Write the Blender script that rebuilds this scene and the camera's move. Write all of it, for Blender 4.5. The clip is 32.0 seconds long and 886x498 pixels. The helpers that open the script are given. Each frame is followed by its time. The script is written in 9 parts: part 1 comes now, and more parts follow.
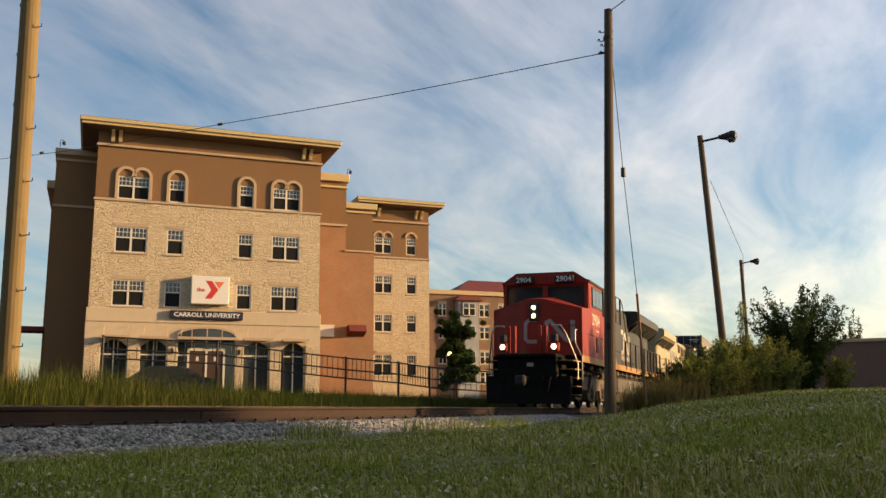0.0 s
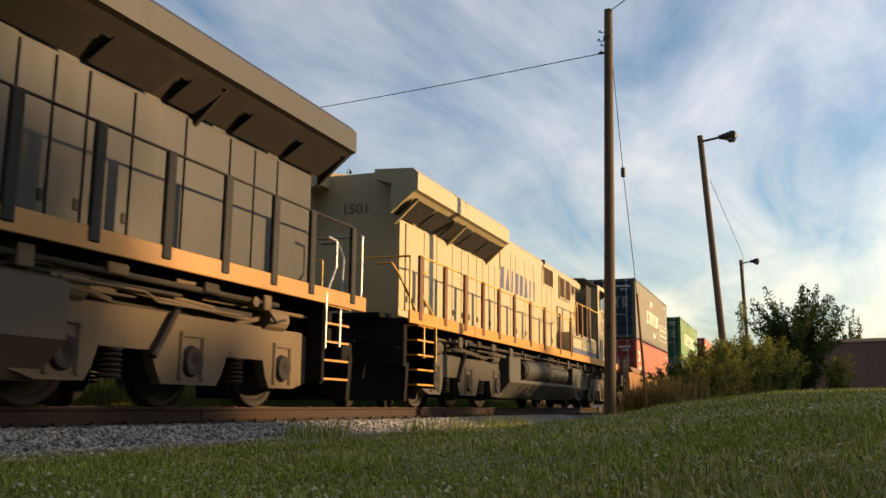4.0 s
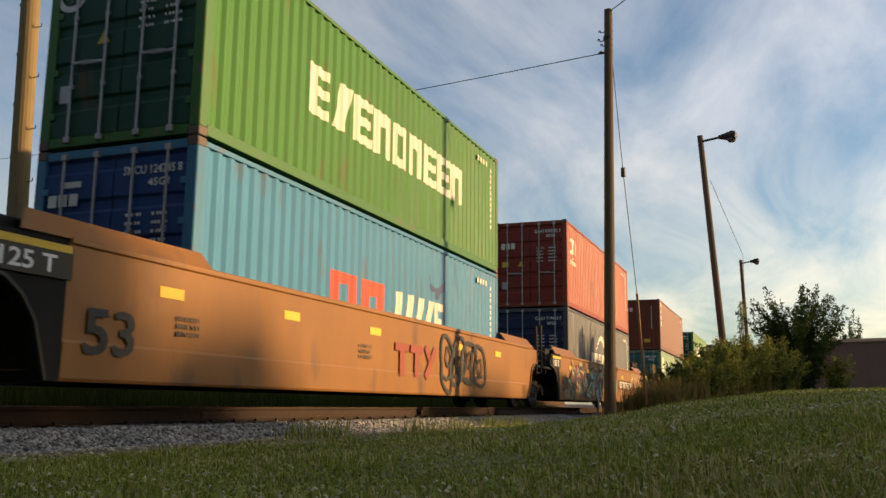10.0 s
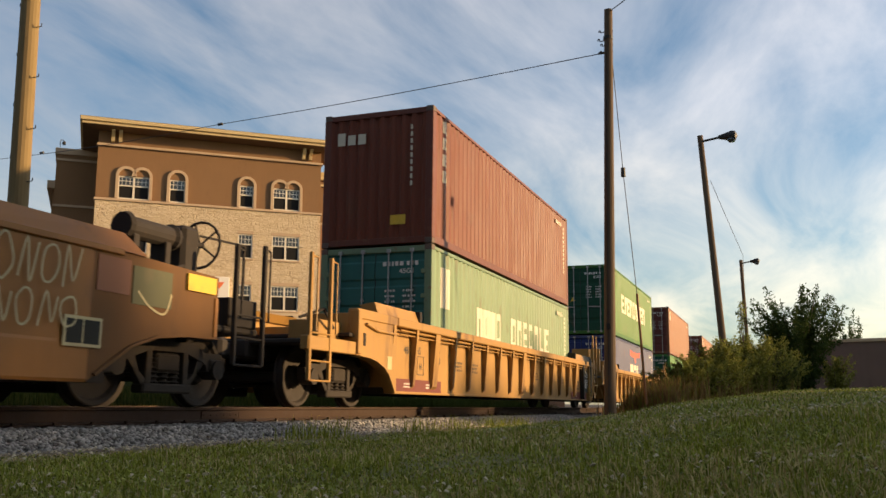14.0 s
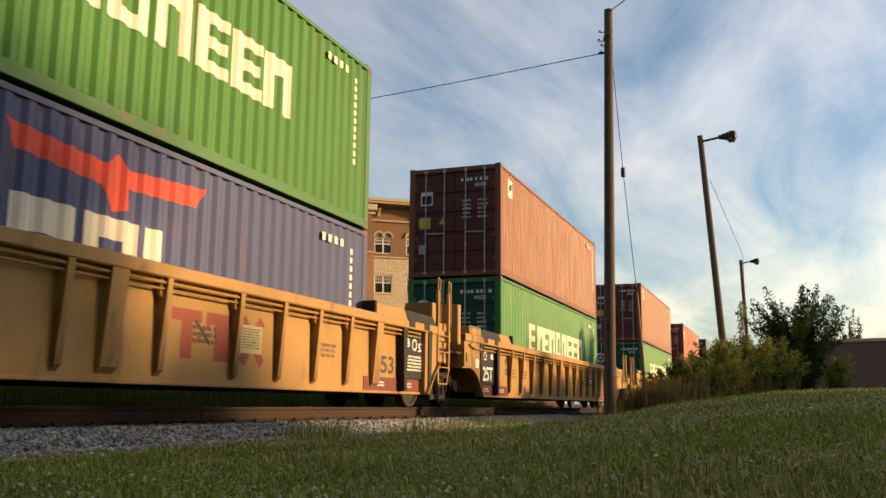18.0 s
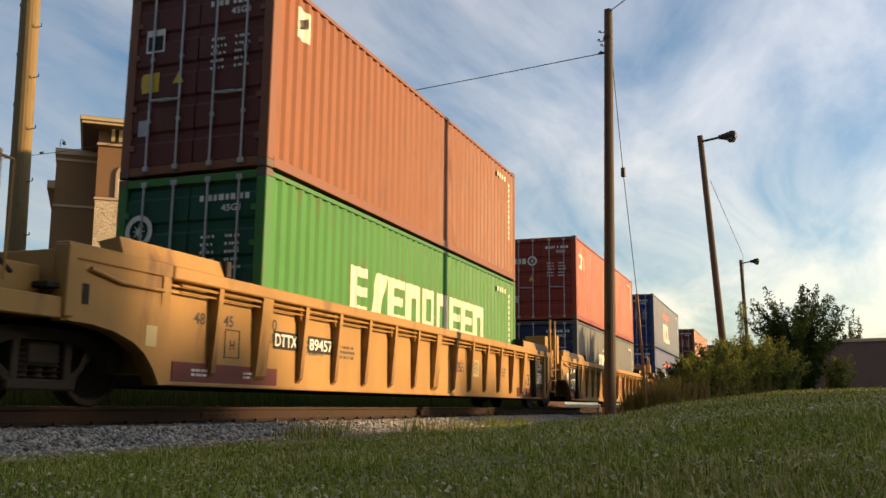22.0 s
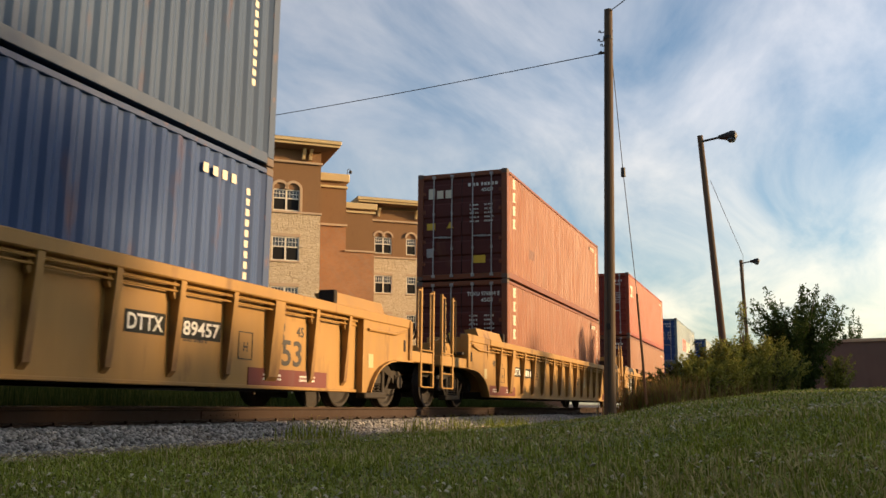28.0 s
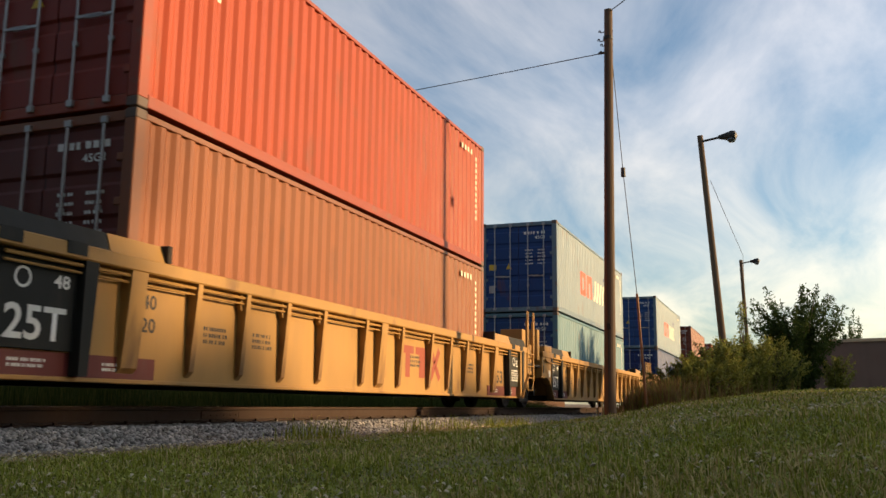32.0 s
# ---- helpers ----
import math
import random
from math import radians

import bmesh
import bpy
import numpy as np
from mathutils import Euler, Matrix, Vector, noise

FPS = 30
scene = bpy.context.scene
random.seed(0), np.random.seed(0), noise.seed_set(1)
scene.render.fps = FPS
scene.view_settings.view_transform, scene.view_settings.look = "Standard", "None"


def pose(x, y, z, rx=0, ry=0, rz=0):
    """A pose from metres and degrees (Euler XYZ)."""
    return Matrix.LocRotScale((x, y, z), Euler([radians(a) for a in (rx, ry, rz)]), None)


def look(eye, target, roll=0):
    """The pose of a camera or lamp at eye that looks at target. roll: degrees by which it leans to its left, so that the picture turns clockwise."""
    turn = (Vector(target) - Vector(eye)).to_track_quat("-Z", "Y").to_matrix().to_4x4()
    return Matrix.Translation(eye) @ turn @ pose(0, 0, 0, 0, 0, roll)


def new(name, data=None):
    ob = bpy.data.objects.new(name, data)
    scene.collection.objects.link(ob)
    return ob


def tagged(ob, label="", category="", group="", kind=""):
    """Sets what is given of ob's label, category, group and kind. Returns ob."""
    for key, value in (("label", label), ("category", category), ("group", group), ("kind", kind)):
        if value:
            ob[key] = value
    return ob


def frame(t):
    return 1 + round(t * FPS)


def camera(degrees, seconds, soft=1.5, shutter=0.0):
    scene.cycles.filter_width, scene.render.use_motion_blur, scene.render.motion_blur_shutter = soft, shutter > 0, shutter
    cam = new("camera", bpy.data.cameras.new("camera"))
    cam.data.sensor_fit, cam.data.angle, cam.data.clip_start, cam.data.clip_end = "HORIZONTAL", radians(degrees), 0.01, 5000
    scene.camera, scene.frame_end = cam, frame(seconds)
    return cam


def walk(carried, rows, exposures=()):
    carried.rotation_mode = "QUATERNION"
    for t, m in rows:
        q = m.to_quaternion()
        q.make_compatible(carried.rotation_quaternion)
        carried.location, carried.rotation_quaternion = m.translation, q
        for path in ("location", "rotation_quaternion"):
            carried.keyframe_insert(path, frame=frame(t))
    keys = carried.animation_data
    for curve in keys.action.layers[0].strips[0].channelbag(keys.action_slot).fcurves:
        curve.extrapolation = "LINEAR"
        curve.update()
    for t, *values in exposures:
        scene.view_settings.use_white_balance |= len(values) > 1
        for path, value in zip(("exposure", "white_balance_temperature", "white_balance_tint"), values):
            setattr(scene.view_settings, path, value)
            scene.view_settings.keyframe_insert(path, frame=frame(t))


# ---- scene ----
ROLL = -0.4659
cam = camera(52.76, 32.0, soft=1.5, shutter=0.12)
EYE = Vector((0.0, 0.0, -0.0887))
# yaw left of the track, tilt up, roll
CAM_POSE = Matrix.Translation(EYE) @ Matrix.Rotation(radians(20.647), 4, "Z") @ Matrix.Rotation(radians(-90), 4, "Z") @ \
    Matrix.Rotation(radians(90 + 10.2795), 4, "X") @ Matrix.Rotation(radians(ROLL), 4, "Z")
walk(cam, [(0.0, CAM_POSE), (32.0, CAM_POSE)], exposures=[(t, e, 7150, 9) for t, e in ((0.0, 1.04), (3.0, 1.1), (6.0, 1.1), (8.0, 1.03), (10.0, 0.93), (12.0, 1.0), (14.0, 1.06), (17.0, 1.09), (19.0, 1.02), (22.0, 1.1), (32.0, 1.1))])

# ---- light ----
SUN_AZ, SUN_EL = radians(-65.0), radians(10.5)
TO_SUN = Vector((math.cos(SUN_AZ) * math.cos(SUN_EL), math.sin(SUN_AZ) * math.cos(SUN_EL), math.sin(SUN_EL)))
sun = new("sun", bpy.data.lights.new("sun", "SUN"))
sun.data.energy, sun.data.angle, sun.data.color = 4.3, radians(1.2), (1.0, 0.68, 0.37)
sun.matrix_basis = look(TO_SUN * 60, (0, 0, 0))
world = bpy.data.worlds.new("sky")
scene.world = world
world.use_nodes = True


def build_sky():
    nt = world.node_tree
    n, l = nt.nodes, nt.links
    bg = n["Background"]
    sky = n.new("ShaderNodeTexSky")
    sky.sky_type, sky.sun_disc = "NISHITA", False
    sky.sun_elevation, sky.sun_rotation = SUN_EL, radians(155.0)
    sky.air_density, sky.dust_density, sky.ozone_density = 1.0, 1.4, 3.0
    co = n.new("ShaderNodeTexCoord")
    sep = n.new("ShaderNodeSeparateXYZ")
    l.new(co.outputs["Generated"], sep.inputs[0])
    # high thin cloud: the view direction carried to a flat layer overhead
    up = n.new("ShaderNodeMath"); up.operation = "MAXIMUM"; up.inputs[1].default_value = 0.02
    l.new(sep.outputs[2], up.inputs[0])
    add = n.new("ShaderNodeMath"); add.operation = "ADD"; add.inputs[1].default_value = 0.12
    l.new(up.outputs[0], add.inputs[0])
    flat = n.new("ShaderNodeVectorMath"); flat.operation = "DIVIDE"
    comb = n.new("ShaderNodeCombineXYZ")
    for i in range(3):
        l.new(add.outputs[0], comb.inputs[i])
    l.new(co.outputs["Generated"], flat.inputs[0]); l.new(comb.outputs[0], flat.inputs[1])
    mp = n.new("ShaderNodeMapping"); mp.inputs["Rotation"].default_value = (0, 0, radians(CLOUD_TURN)); mp.inputs["Scale"].default_value = (0.55, 1.5, 1.0)
    mp.inputs["Location"].default_value = (2.15, 1.3, 0)
    l.new(flat.outputs[0], mp.inputs[0])
    big = n.new("ShaderNodeTexNoise"); big.inputs["Scale"].default_value = 1.5; big.inputs["Detail"].default_value = 9; big.inputs["Roughness"].default_value = 0.58; big.inputs["Distortion"].default_value = 0.45
    l.new(mp.outputs[0], big.inputs["Vector"])
    ramp = n.new("ShaderNodeValToRGB")
    ramp.color_ramp.elements[0].position, ramp.color_ramp.elements[1].position = 0.34, 0.74
    l.new(big.outputs[0], ramp.inputs[0])
    # cloud colour: white overhead, warm low down
    warm = n.new("ShaderNodeMapRange"); warm.inputs[1].default_value = 0.02; warm.inputs[2].default_value = 0.32
    l.new(sep.outputs[2], warm.inputs[0])
    ccol = n.new("ShaderNodeMix"); ccol.data_type = "RGBA"
    ccol.inputs[6].default_value, ccol.inputs[7].default_value = (6.5, 5.8, 4.3, 1), (4.5, 4.5, 4.9, 1)
    l.new(warm.outputs[0], ccol.inputs[0])
    # thin cloud scatters forwards: brighter towards the sun, duller away from it
    dot = n.new("ShaderNodeVectorMath"); dot.operation = "DOT_PRODUCT"; dot.inputs[1].default_value = TO_SUN
    l.new(co.outputs["Generated"], dot.inputs[0])
    glow = n.new("ShaderNodeMapRange"); glow.inputs[1].default_value, glow.inputs[2].default_value = -0.55, 0.55
    glow.inputs[3].default_value, glow.inputs[4].default_value = 0.52, 1.20
    l.new(dot.outputs["Value"], glow.inputs[0])
    lit = n.new("ShaderNodeVectorMath"); lit.operation = "SCALE"
    l.new(ccol.outputs[2], lit.inputs[0]); l.new(glow.outputs[0], lit.inputs["Scale"])
    mix = n.new("ShaderNodeMix"); mix.data_type = "RGBA"
    fac = n.new("ShaderNodeMath"); fac.operation = "MULTIPLY"; fac.inputs[1].default_value = 0.70
    l.new(ramp.outputs[0], fac.inputs[0]); l.new(fac.outputs[0], mix.inputs[0])
    l.new(sky.outputs[0], mix.inputs[6]); l.new(lit.outputs[0], mix.inputs[7])
    l.new(mix.outputs[2], bg.inputs[0])
    bg.inputs[1].default_value = SKY_STRENGTH


SKY_STRENGTH, CLOUD_TURN = 0.103, 25
build_sky()


# ---- materials ----
def nodes_of(name):
    m = bpy.data.materials.new(name)
    m.use_nodes = True
    return m, m.node_tree.nodes, m.node_tree.links, m.node_tree.nodes["Principled BSDF"]


def hue(c, k):
    return tuple(max(0.0, min(1.0, v * k)) for v in c[:3]) + (1,)


def noise_node(n, l, co, scale, detail=4, stretch=(1, 1, 1), out="Object"):
    mp = n.new("ShaderNodeMapping"); mp.inputs["Scale"].default_value = stretch
    l.new(co.outputs[out], mp.inputs[0])
    t = n.new("ShaderNodeTexNoise"); t.inputs["Scale"].default_value = scale; t.inputs["Detail"].default_value = detail
    l.new(mp.outputs[0], t.inputs["Vector"])
    return t


def paint(name, color, rough=0.5, metal=0.0, wear=0.25, wear_color=(0.16, 0.07, 0.035), streak=True, bump=0.02, grain=6.0, spec=0.4, vary=0.28):
    """A surface with grain, broad stains and worn spots, streaked downwards where rain runs."""
    m, n, l, b = nodes_of(name)
    co = n.new("ShaderNodeTexCoord")
    broad = noise_node(n, l, co, 0.9, 5)
    fine = noise_node(n, l, co, grain, 6, (1, 1, 0.18) if streak else (1, 1, 1))
    mix = n.new("ShaderNodeMix"); mix.data_type = "RGBA"
    mix.inputs[6].default_value, mix.inputs[7].default_value = hue(color, 1 - vary), hue(color, 1 + vary)
    s = n.new("ShaderNodeMath"); s.operation = "ADD"
    h = n.new("ShaderNodeMath"); h.operation = "MULTIPLY"; h.inputs[1].default_value = 0.5
    l.new(broad.outputs[0], s.inputs[0]); l.new(fine.outputs[0], s.inputs[1]); l.new(s.outputs[0], h.inputs[0]); l.new(h.outputs[0], mix.inputs[0])
    r = n.new("ShaderNodeValToRGB"); r.color_ramp.elements[0].position, r.color_ramp.elements[1].position = 0.60, 0.74
    spots = noise_node(n, l, co, grain * 0.6, 9, (1, 1, 0.35) if streak else (1, 1, 1))
    l.new(spots.outputs[0], r.inputs[0])
    k = n.new("ShaderNodeMath"); k.operation = "MULTIPLY"; k.inputs[1].default_value = wear
    l.new(r.outputs[0], k.inputs[0])
    w = n.new("ShaderNodeMix"); w.data_type = "RGBA"; w.inputs[7].default_value = (*wear_color, 1)
    l.new(k.outputs[0], w.inputs[0]); l.new(mix.outputs[2], w.inputs[6]); l.new(w.outputs[2], b.inputs["Base Color"])
    rr = n.new("ShaderNodeMapRange"); rr.inputs[3].default_value, rr.inputs[4].default_value = max(0.05, rough - 0.12), min(1, rough + 0.15)
    l.new(fine.outputs[0], rr.inputs[0]); l.new(rr.outputs[0], b.inputs["Roughness"])
    b.inputs["Metallic"].default_value = metal
    b.inputs["Specular IOR Level"].default_value = spec
    bp = n.new("ShaderNodeBump"); bp.inputs["Strength"].default_value = 0.35; bp.inputs["Distance"].default_value = bump
    l.new(spots.outputs[0], bp.inputs["Height"]); l.new(bp.outputs[0], b.inputs["Normal"])
    return m


def plain(name, color, rough=0.6, metal=0.0):
    m, n, l, b = nodes_of(name)
    b.inputs["Base Color"].default_value = (*color, 1)
    b.inputs["Roughness"].default_value, b.inputs["Metallic"].default_value = rough, metal
    return m


def glowing(name, color, power):
    m, n, l, b = nodes_of(name)
    b.inputs["Base Color"].default_value = (*color, 1)
    b.inputs["Emission Color"].default_value, b.inputs["Emission Strength"].default_value = (*color, 1), power
    return m


def glass_dark(name, color=(0.02, 0.025, 0.03), rough=0.06):
    m, n, l, b = nodes_of(name)
    b.inputs["Base Color"].default_value = (*color, 1)
    b.inputs["Roughness"].default_value, b.inputs["Specular IOR Level"].default_value = rough, 0.8
    return m


def scattered(name, a, bcol, rough=0.9, scale=3.0, island=True, translucent=0.0):
    """For stuff made of many pieces: each piece its own shade, patches over the whole."""
    m, n, l, b = nodes_of(name)
    co = n.new("ShaderNodeTexCoord")
    g = n.new("ShaderNodeNewGeometry")
    t = noise_node(n, l, co, scale, 4)
    s = n.new("ShaderNodeMath"); s.operation = "ADD"
    h = n.new("ShaderNodeMath"); h.operation = "MULTIPLY"; h.inputs[1].default_value = 0.5
    l.new(t.outputs[0], s.inputs[0]); l.new(g.outputs["Random Per Island"], s.inputs[1]); l.new(s.outputs[0], h.inputs[0])
    mix = n.new("ShaderNodeMix"); mix.data_type = "RGBA"
    mix.inputs[6].default_value, mix.inputs[7].default_value = (*a, 1), (*bcol, 1)
    l.new(h.outputs[0], mix.inputs[0]); l.new(mix.outputs[2], b.inputs["Base Color"])
    b.inputs["Roughness"].default_value = rough
    b.inputs["Specular IOR Level"].default_value = 0.06 if translucent else 0.25
    if translucent:
        tr = n.new("ShaderNodeBsdfTranslucent"); l.new(mix.outputs[2], tr.inputs[0])
        ms = n.new("ShaderNodeMixShader"); ms.inputs[0].default_value = translucent
        l.new(b.outputs[0], ms.inputs[1]); l.new(tr.outputs[0], ms.inputs[2])
        l.new(ms.outputs[0], n["Material Output"].inputs[0])
    return m


MAT = {}


def mat(key, make=None):
    if key not in MAT:
        MAT[key] = make()
    return MAT[key]


# ---- mesh helpers ----
class Shape:
    """Vertices and faces gathered from simple solids, to become one mesh."""

    def __init__(self):
        self.v, self.f, self.weld = [], [], False

    def put(self, verts, faces):
        k = len(self.v)
        self.v += [tuple(p) for p in verts]
        self.f += [tuple(i + k for i in q) for q in faces]
        return self

    def box(self, x0, x1, y0, y1, z0, z1, c=0.0):
        if c <= 0:
            return self.put([(x, y, z) for x in (x0, x1) for y in (y0, y1) for z in (z0, z1)],
                            [(0, 1, 3, 2), (4, 6, 7, 5), (0, 4, 5, 1), (2, 3, 7, 6), (0, 2, 6, 4), (1, 5, 7, 3)])
        c = min(c, abs(x1 - x0) * 0.45, abs(y1 - y0) * 0.45, abs(z1 - z0) * 0.45)
        lo, hi = (x0, y0, z0), (x1, y1, z1)
        verts, key = [], {}
        for a in range(3):
            for sx in (0, 1):
                for sy in (0, 1):
                    for sz in (0, 1):
                        s = (sx, sy, sz)
                        p = [(hi[i] - c if s[i] else lo[i] + c) for i in range(3)]
                        p[a] = hi[a] if s[a] else lo[a]
                        key[(a, s)] = len(verts)
                        verts.append(p)
        faces = []
        for a in range(3):
            b, d = (a + 1) % 3, (a + 2) % 3
            for e in (0, 1):
                def at(i, j, ax=a):
                    s = [0, 0, 0]; s[a], s[b], s[d] = e, i, j
                    return key[(ax, tuple(s))]
                q = [at(0, 0), at(1, 0), at(1, 1), at(0, 1)]
                faces.append(q if e else q[::-1])
        for a in range(3):
            b, d = (a + 1) % 3, (a + 2) % 3
            for i in (0, 1):
                for j in (0, 1):
                    def e(ax, k):
                        s = [0, 0, 0]; s[a], s[b], s[d] = k, i, j
                        return key[(ax, tuple(s))]
                    q = [e(b, 0), e(b, 1), e(d, 1), e(d, 0)]
                    faces.append(q if (i == j) else q[::-1])
        for sx in (0, 1):
            for sy in (0, 1):
                for sz in (0, 1):
                    s = (sx, sy, sz)
                    q = [key[(0, s)], key[(1, s)], key[(2, s)]]
                    faces.append(q if (sx + sy + sz) % 2 else q[::-1])
        return self.put(verts, faces)

    def prism(self, pts, axis, a, b):
        """A closed outline pushed along an axis from a to b. pts: the two other coordinates in order."""
        n = len(pts)
        def p3(p, h):
            return {"x": (h, p[0], p[1]), "y": (p[0], h, p[1]), "z": (p[0], p[1], h)}[axis]
        verts = [p3(p, a) for p in pts] + [p3(p, b) for p in pts]
        faces = [tuple(range(n))[::-1], tuple(range(n, 2 * n))]
        faces += [(i, (i + 1) % n, n + (i + 1) % n, n + i) for i in range(n)]
        return self.put(verts, faces)

    def tube(self, p, q, r, n=8, r2=None, caps=True):
        p, q = Vector(p), Vector(q)
        r2 = r if r2 is None else r2
        d = (q - p).normalized()
        e = d.orthogonal().normalized()
        g = d.cross(e)
        ring = [(e * math.cos(2 * math.pi * i / n) + g * math.sin(2 * math.pi * i / n)) for i in range(n)]
        verts = [p + w * r for w in ring] + [q + w * r2 for w in ring]
        faces = [(i, (i + 1) % n, n + (i + 1) % n, n + i) for i in range(n)]
        if caps:
            faces += [tuple(range(n))[::-1], tuple(range(n, 2 * n))]
        return self.put(verts, faces)

    def path(self, pts, r, n=6):
        for a, b in zip(pts[:-1], pts[1:]):
            self.tube(a, b, r, n)
        return self

    def lathe(self, prof, axis, centre, n=24):
        """prof: (along, radius) pairs, turned round an axis through centre."""
        k, c = len(prof), Vector(centre)
        verts = []
        for i in range(n):
            a = 2 * math.pi * i / n
            for h, r in prof:
                w = {"x": (h, r * math.cos(a), r * math.sin(a)), "y": (r * math.cos(a), h, r * math.sin(a)), "z": (r * math.cos(a), r * math.sin(a), h)}[axis]
                verts.append(c + Vector(w))
        faces = [(i * k + j, ((i + 1) % n) * k + j, ((i + 1) % n) * k + j + 1, i * k + j + 1) for i in range(n) for j in range(k - 1)]
        return self.put(verts, faces)

    def mesh(self, name, material, smooth=False):
        me = bpy.data.meshes.new(name)
        me.from_pydata(self.v, [], self.f)
        bm = bmesh.new()
        bm.from_mesh(me)
        if self.weld:
            bmesh.ops.remove_doubles(bm, verts=bm.verts, dist=0.0005)
        bmesh.ops.recalc_face_normals(bm, faces=bm.faces)
        bm.to_mesh(me)
        bm.free()
        if smooth:
            me.shade_smooth()
        if material:
            me.materials.append(material)
        return me


def part(name, sh, material, parent, label="", smooth=False, at=None):
    """One mesh object under a thing or under a part."""
    me = sh.mesh(name, material, smooth) if isinstance(sh, Shape) else sh
    ob = new(name, me)
    ob.parent = parent
    if at is not None:
        ob.matrix_basis = at
    if label:
        tagged(ob, label)
    if name == "small_print":
        tagged(ob, kind="stuff")
    return ob


def thing(name, label, category, group="", m=None):
    ob = new(name)
    ob.empty_display_size = 0.1
    tagged(ob, label, category, group)
    if m is not None:
        ob.matrix_basis = m
    return ob


def solid(name, sh, material, label, category="", group="", kind="", m=None, smooth=False):
    ob = new(name, sh.mesh(name, material, smooth))
    tagged(ob, label, category, group, kind)
    if m is not None:
        ob.matrix_basis = m
    return ob


def flat_mesh(name, verts, faces, material):
    """A big mesh straight from arrays."""
    me = bpy.data.meshes.new(name)
    verts, faces = np.asarray(verts, np.float32), np.asarray(faces, np.int32)
    me.vertices.add(len(verts)); me.vertices.foreach_set("co", verts.ravel())
    k = faces.shape[1]
    me.loops.add(faces.size); me.loops.foreach_set("vertex_index", faces.ravel())
    me.polygons.add(len(faces)); me.polygons.foreach_set("loop_start", np.arange(len(faces), dtype=np.int32) * k)
    me.update(calc_edges=True)
    me.validate()
    me.materials.append(material)
    return me


def lettering(text, height, width=None, extrude=0.002):
    """A mesh of letters in the xz plane, facing -y, lower left corner at the origin."""
    cu = bpy.data.curves.new("letters", "FONT")
    cu.body, cu.size, cu.extrude, cu.offset, cu.resolution_u = text, 1.0, 0.0, 0.018, 3
    tmp = bpy.data.objects.new("letters", cu)
    me = bpy.data.meshes.new_from_object(tmp)
    bpy.data.objects.remove(tmp)
    co = np.array([tuple(v.co) for v in me.vertices]) if len(me.vertices) else np.zeros((1, 3))
    lo, hi = co.min(0), co.max(0)
    kz = height / max(1e-6, hi[1] - lo[1])
    kx = kz if width is None else width / max(1e-6, hi[0] - lo[0])
    for v in me.vertices:
        v.co = ((v.co.x - lo[0]) * kx, -extrude, (v.co.y - lo[1]) * kz)
    me.update()
    return me


def letters(name, text, height, material, parent, at, width=None, label=""):
    me = lettering(text, height, width)
    me.materials.append(material)
    return part(name, me, material, parent, label, at=at)


# ---- the track's own frame: x along it, y across to the far side, z up from the rail head; it leans one degree on its curve
TRACK_Y = 7.7457
TRACK = Matrix.Translation((0, TRACK_Y, 0)) @ Matrix.Rotation(radians(1.1), 4, "X")


def train_at(t):
    """How far the train has come by t seconds."""
    return -9.242 * t + 0.014135 * t * t


def smooth01(a, b, x):
    k = np.clip((x - a) / (b - a), 0, 1)
    return k * k * (3 - 2 * k)


# ---- ground ----
def ground_z(x, y):
    """Height of the ground: a lawn that rises ahead, the strip at the ballast's foot, the bank beyond the track."""
    x, y = np.asarray(x, float), np.asarray(y, float)
    xr = np.clip(x, -30, 21)
    lawn = -0.275 + xr * np.interp(y, [-9, -2.1, 0.1, 2.85, 4], [0.032, 0.0280, 0.0265, 0.0110, -0.0020]) - 0.010 * np.clip(x - 21, 0, 30)
    lawn = np.where(x < 0, -0.275 + x * 0.004, lawn)
    lawn = lawn + 0.015 * np.sin(x * 0.9 + 1.3 * y) * np.cos(0.7 * y - 0.4 * x) * smooth01(2, 6, np.hypot(x, y))
    toe = -0.38 - 0.08 * smooth01(5.5, 6.1, y)
    start = 0.3 + 1.3 * smooth01(4, 13, x)
    fall = np.clip((y - start) / (5.3 - start), 0, 1) ** 0.7
    z = lawn + (toe - lawn) * fall
    far = -0.05 + 1.05 * smooth01(14.0, 40.0, y)
    z = np.where(y > 9.5, -0.46 + (far + 0.46) * smooth01(9.5, 12.0, y), z)
    return z


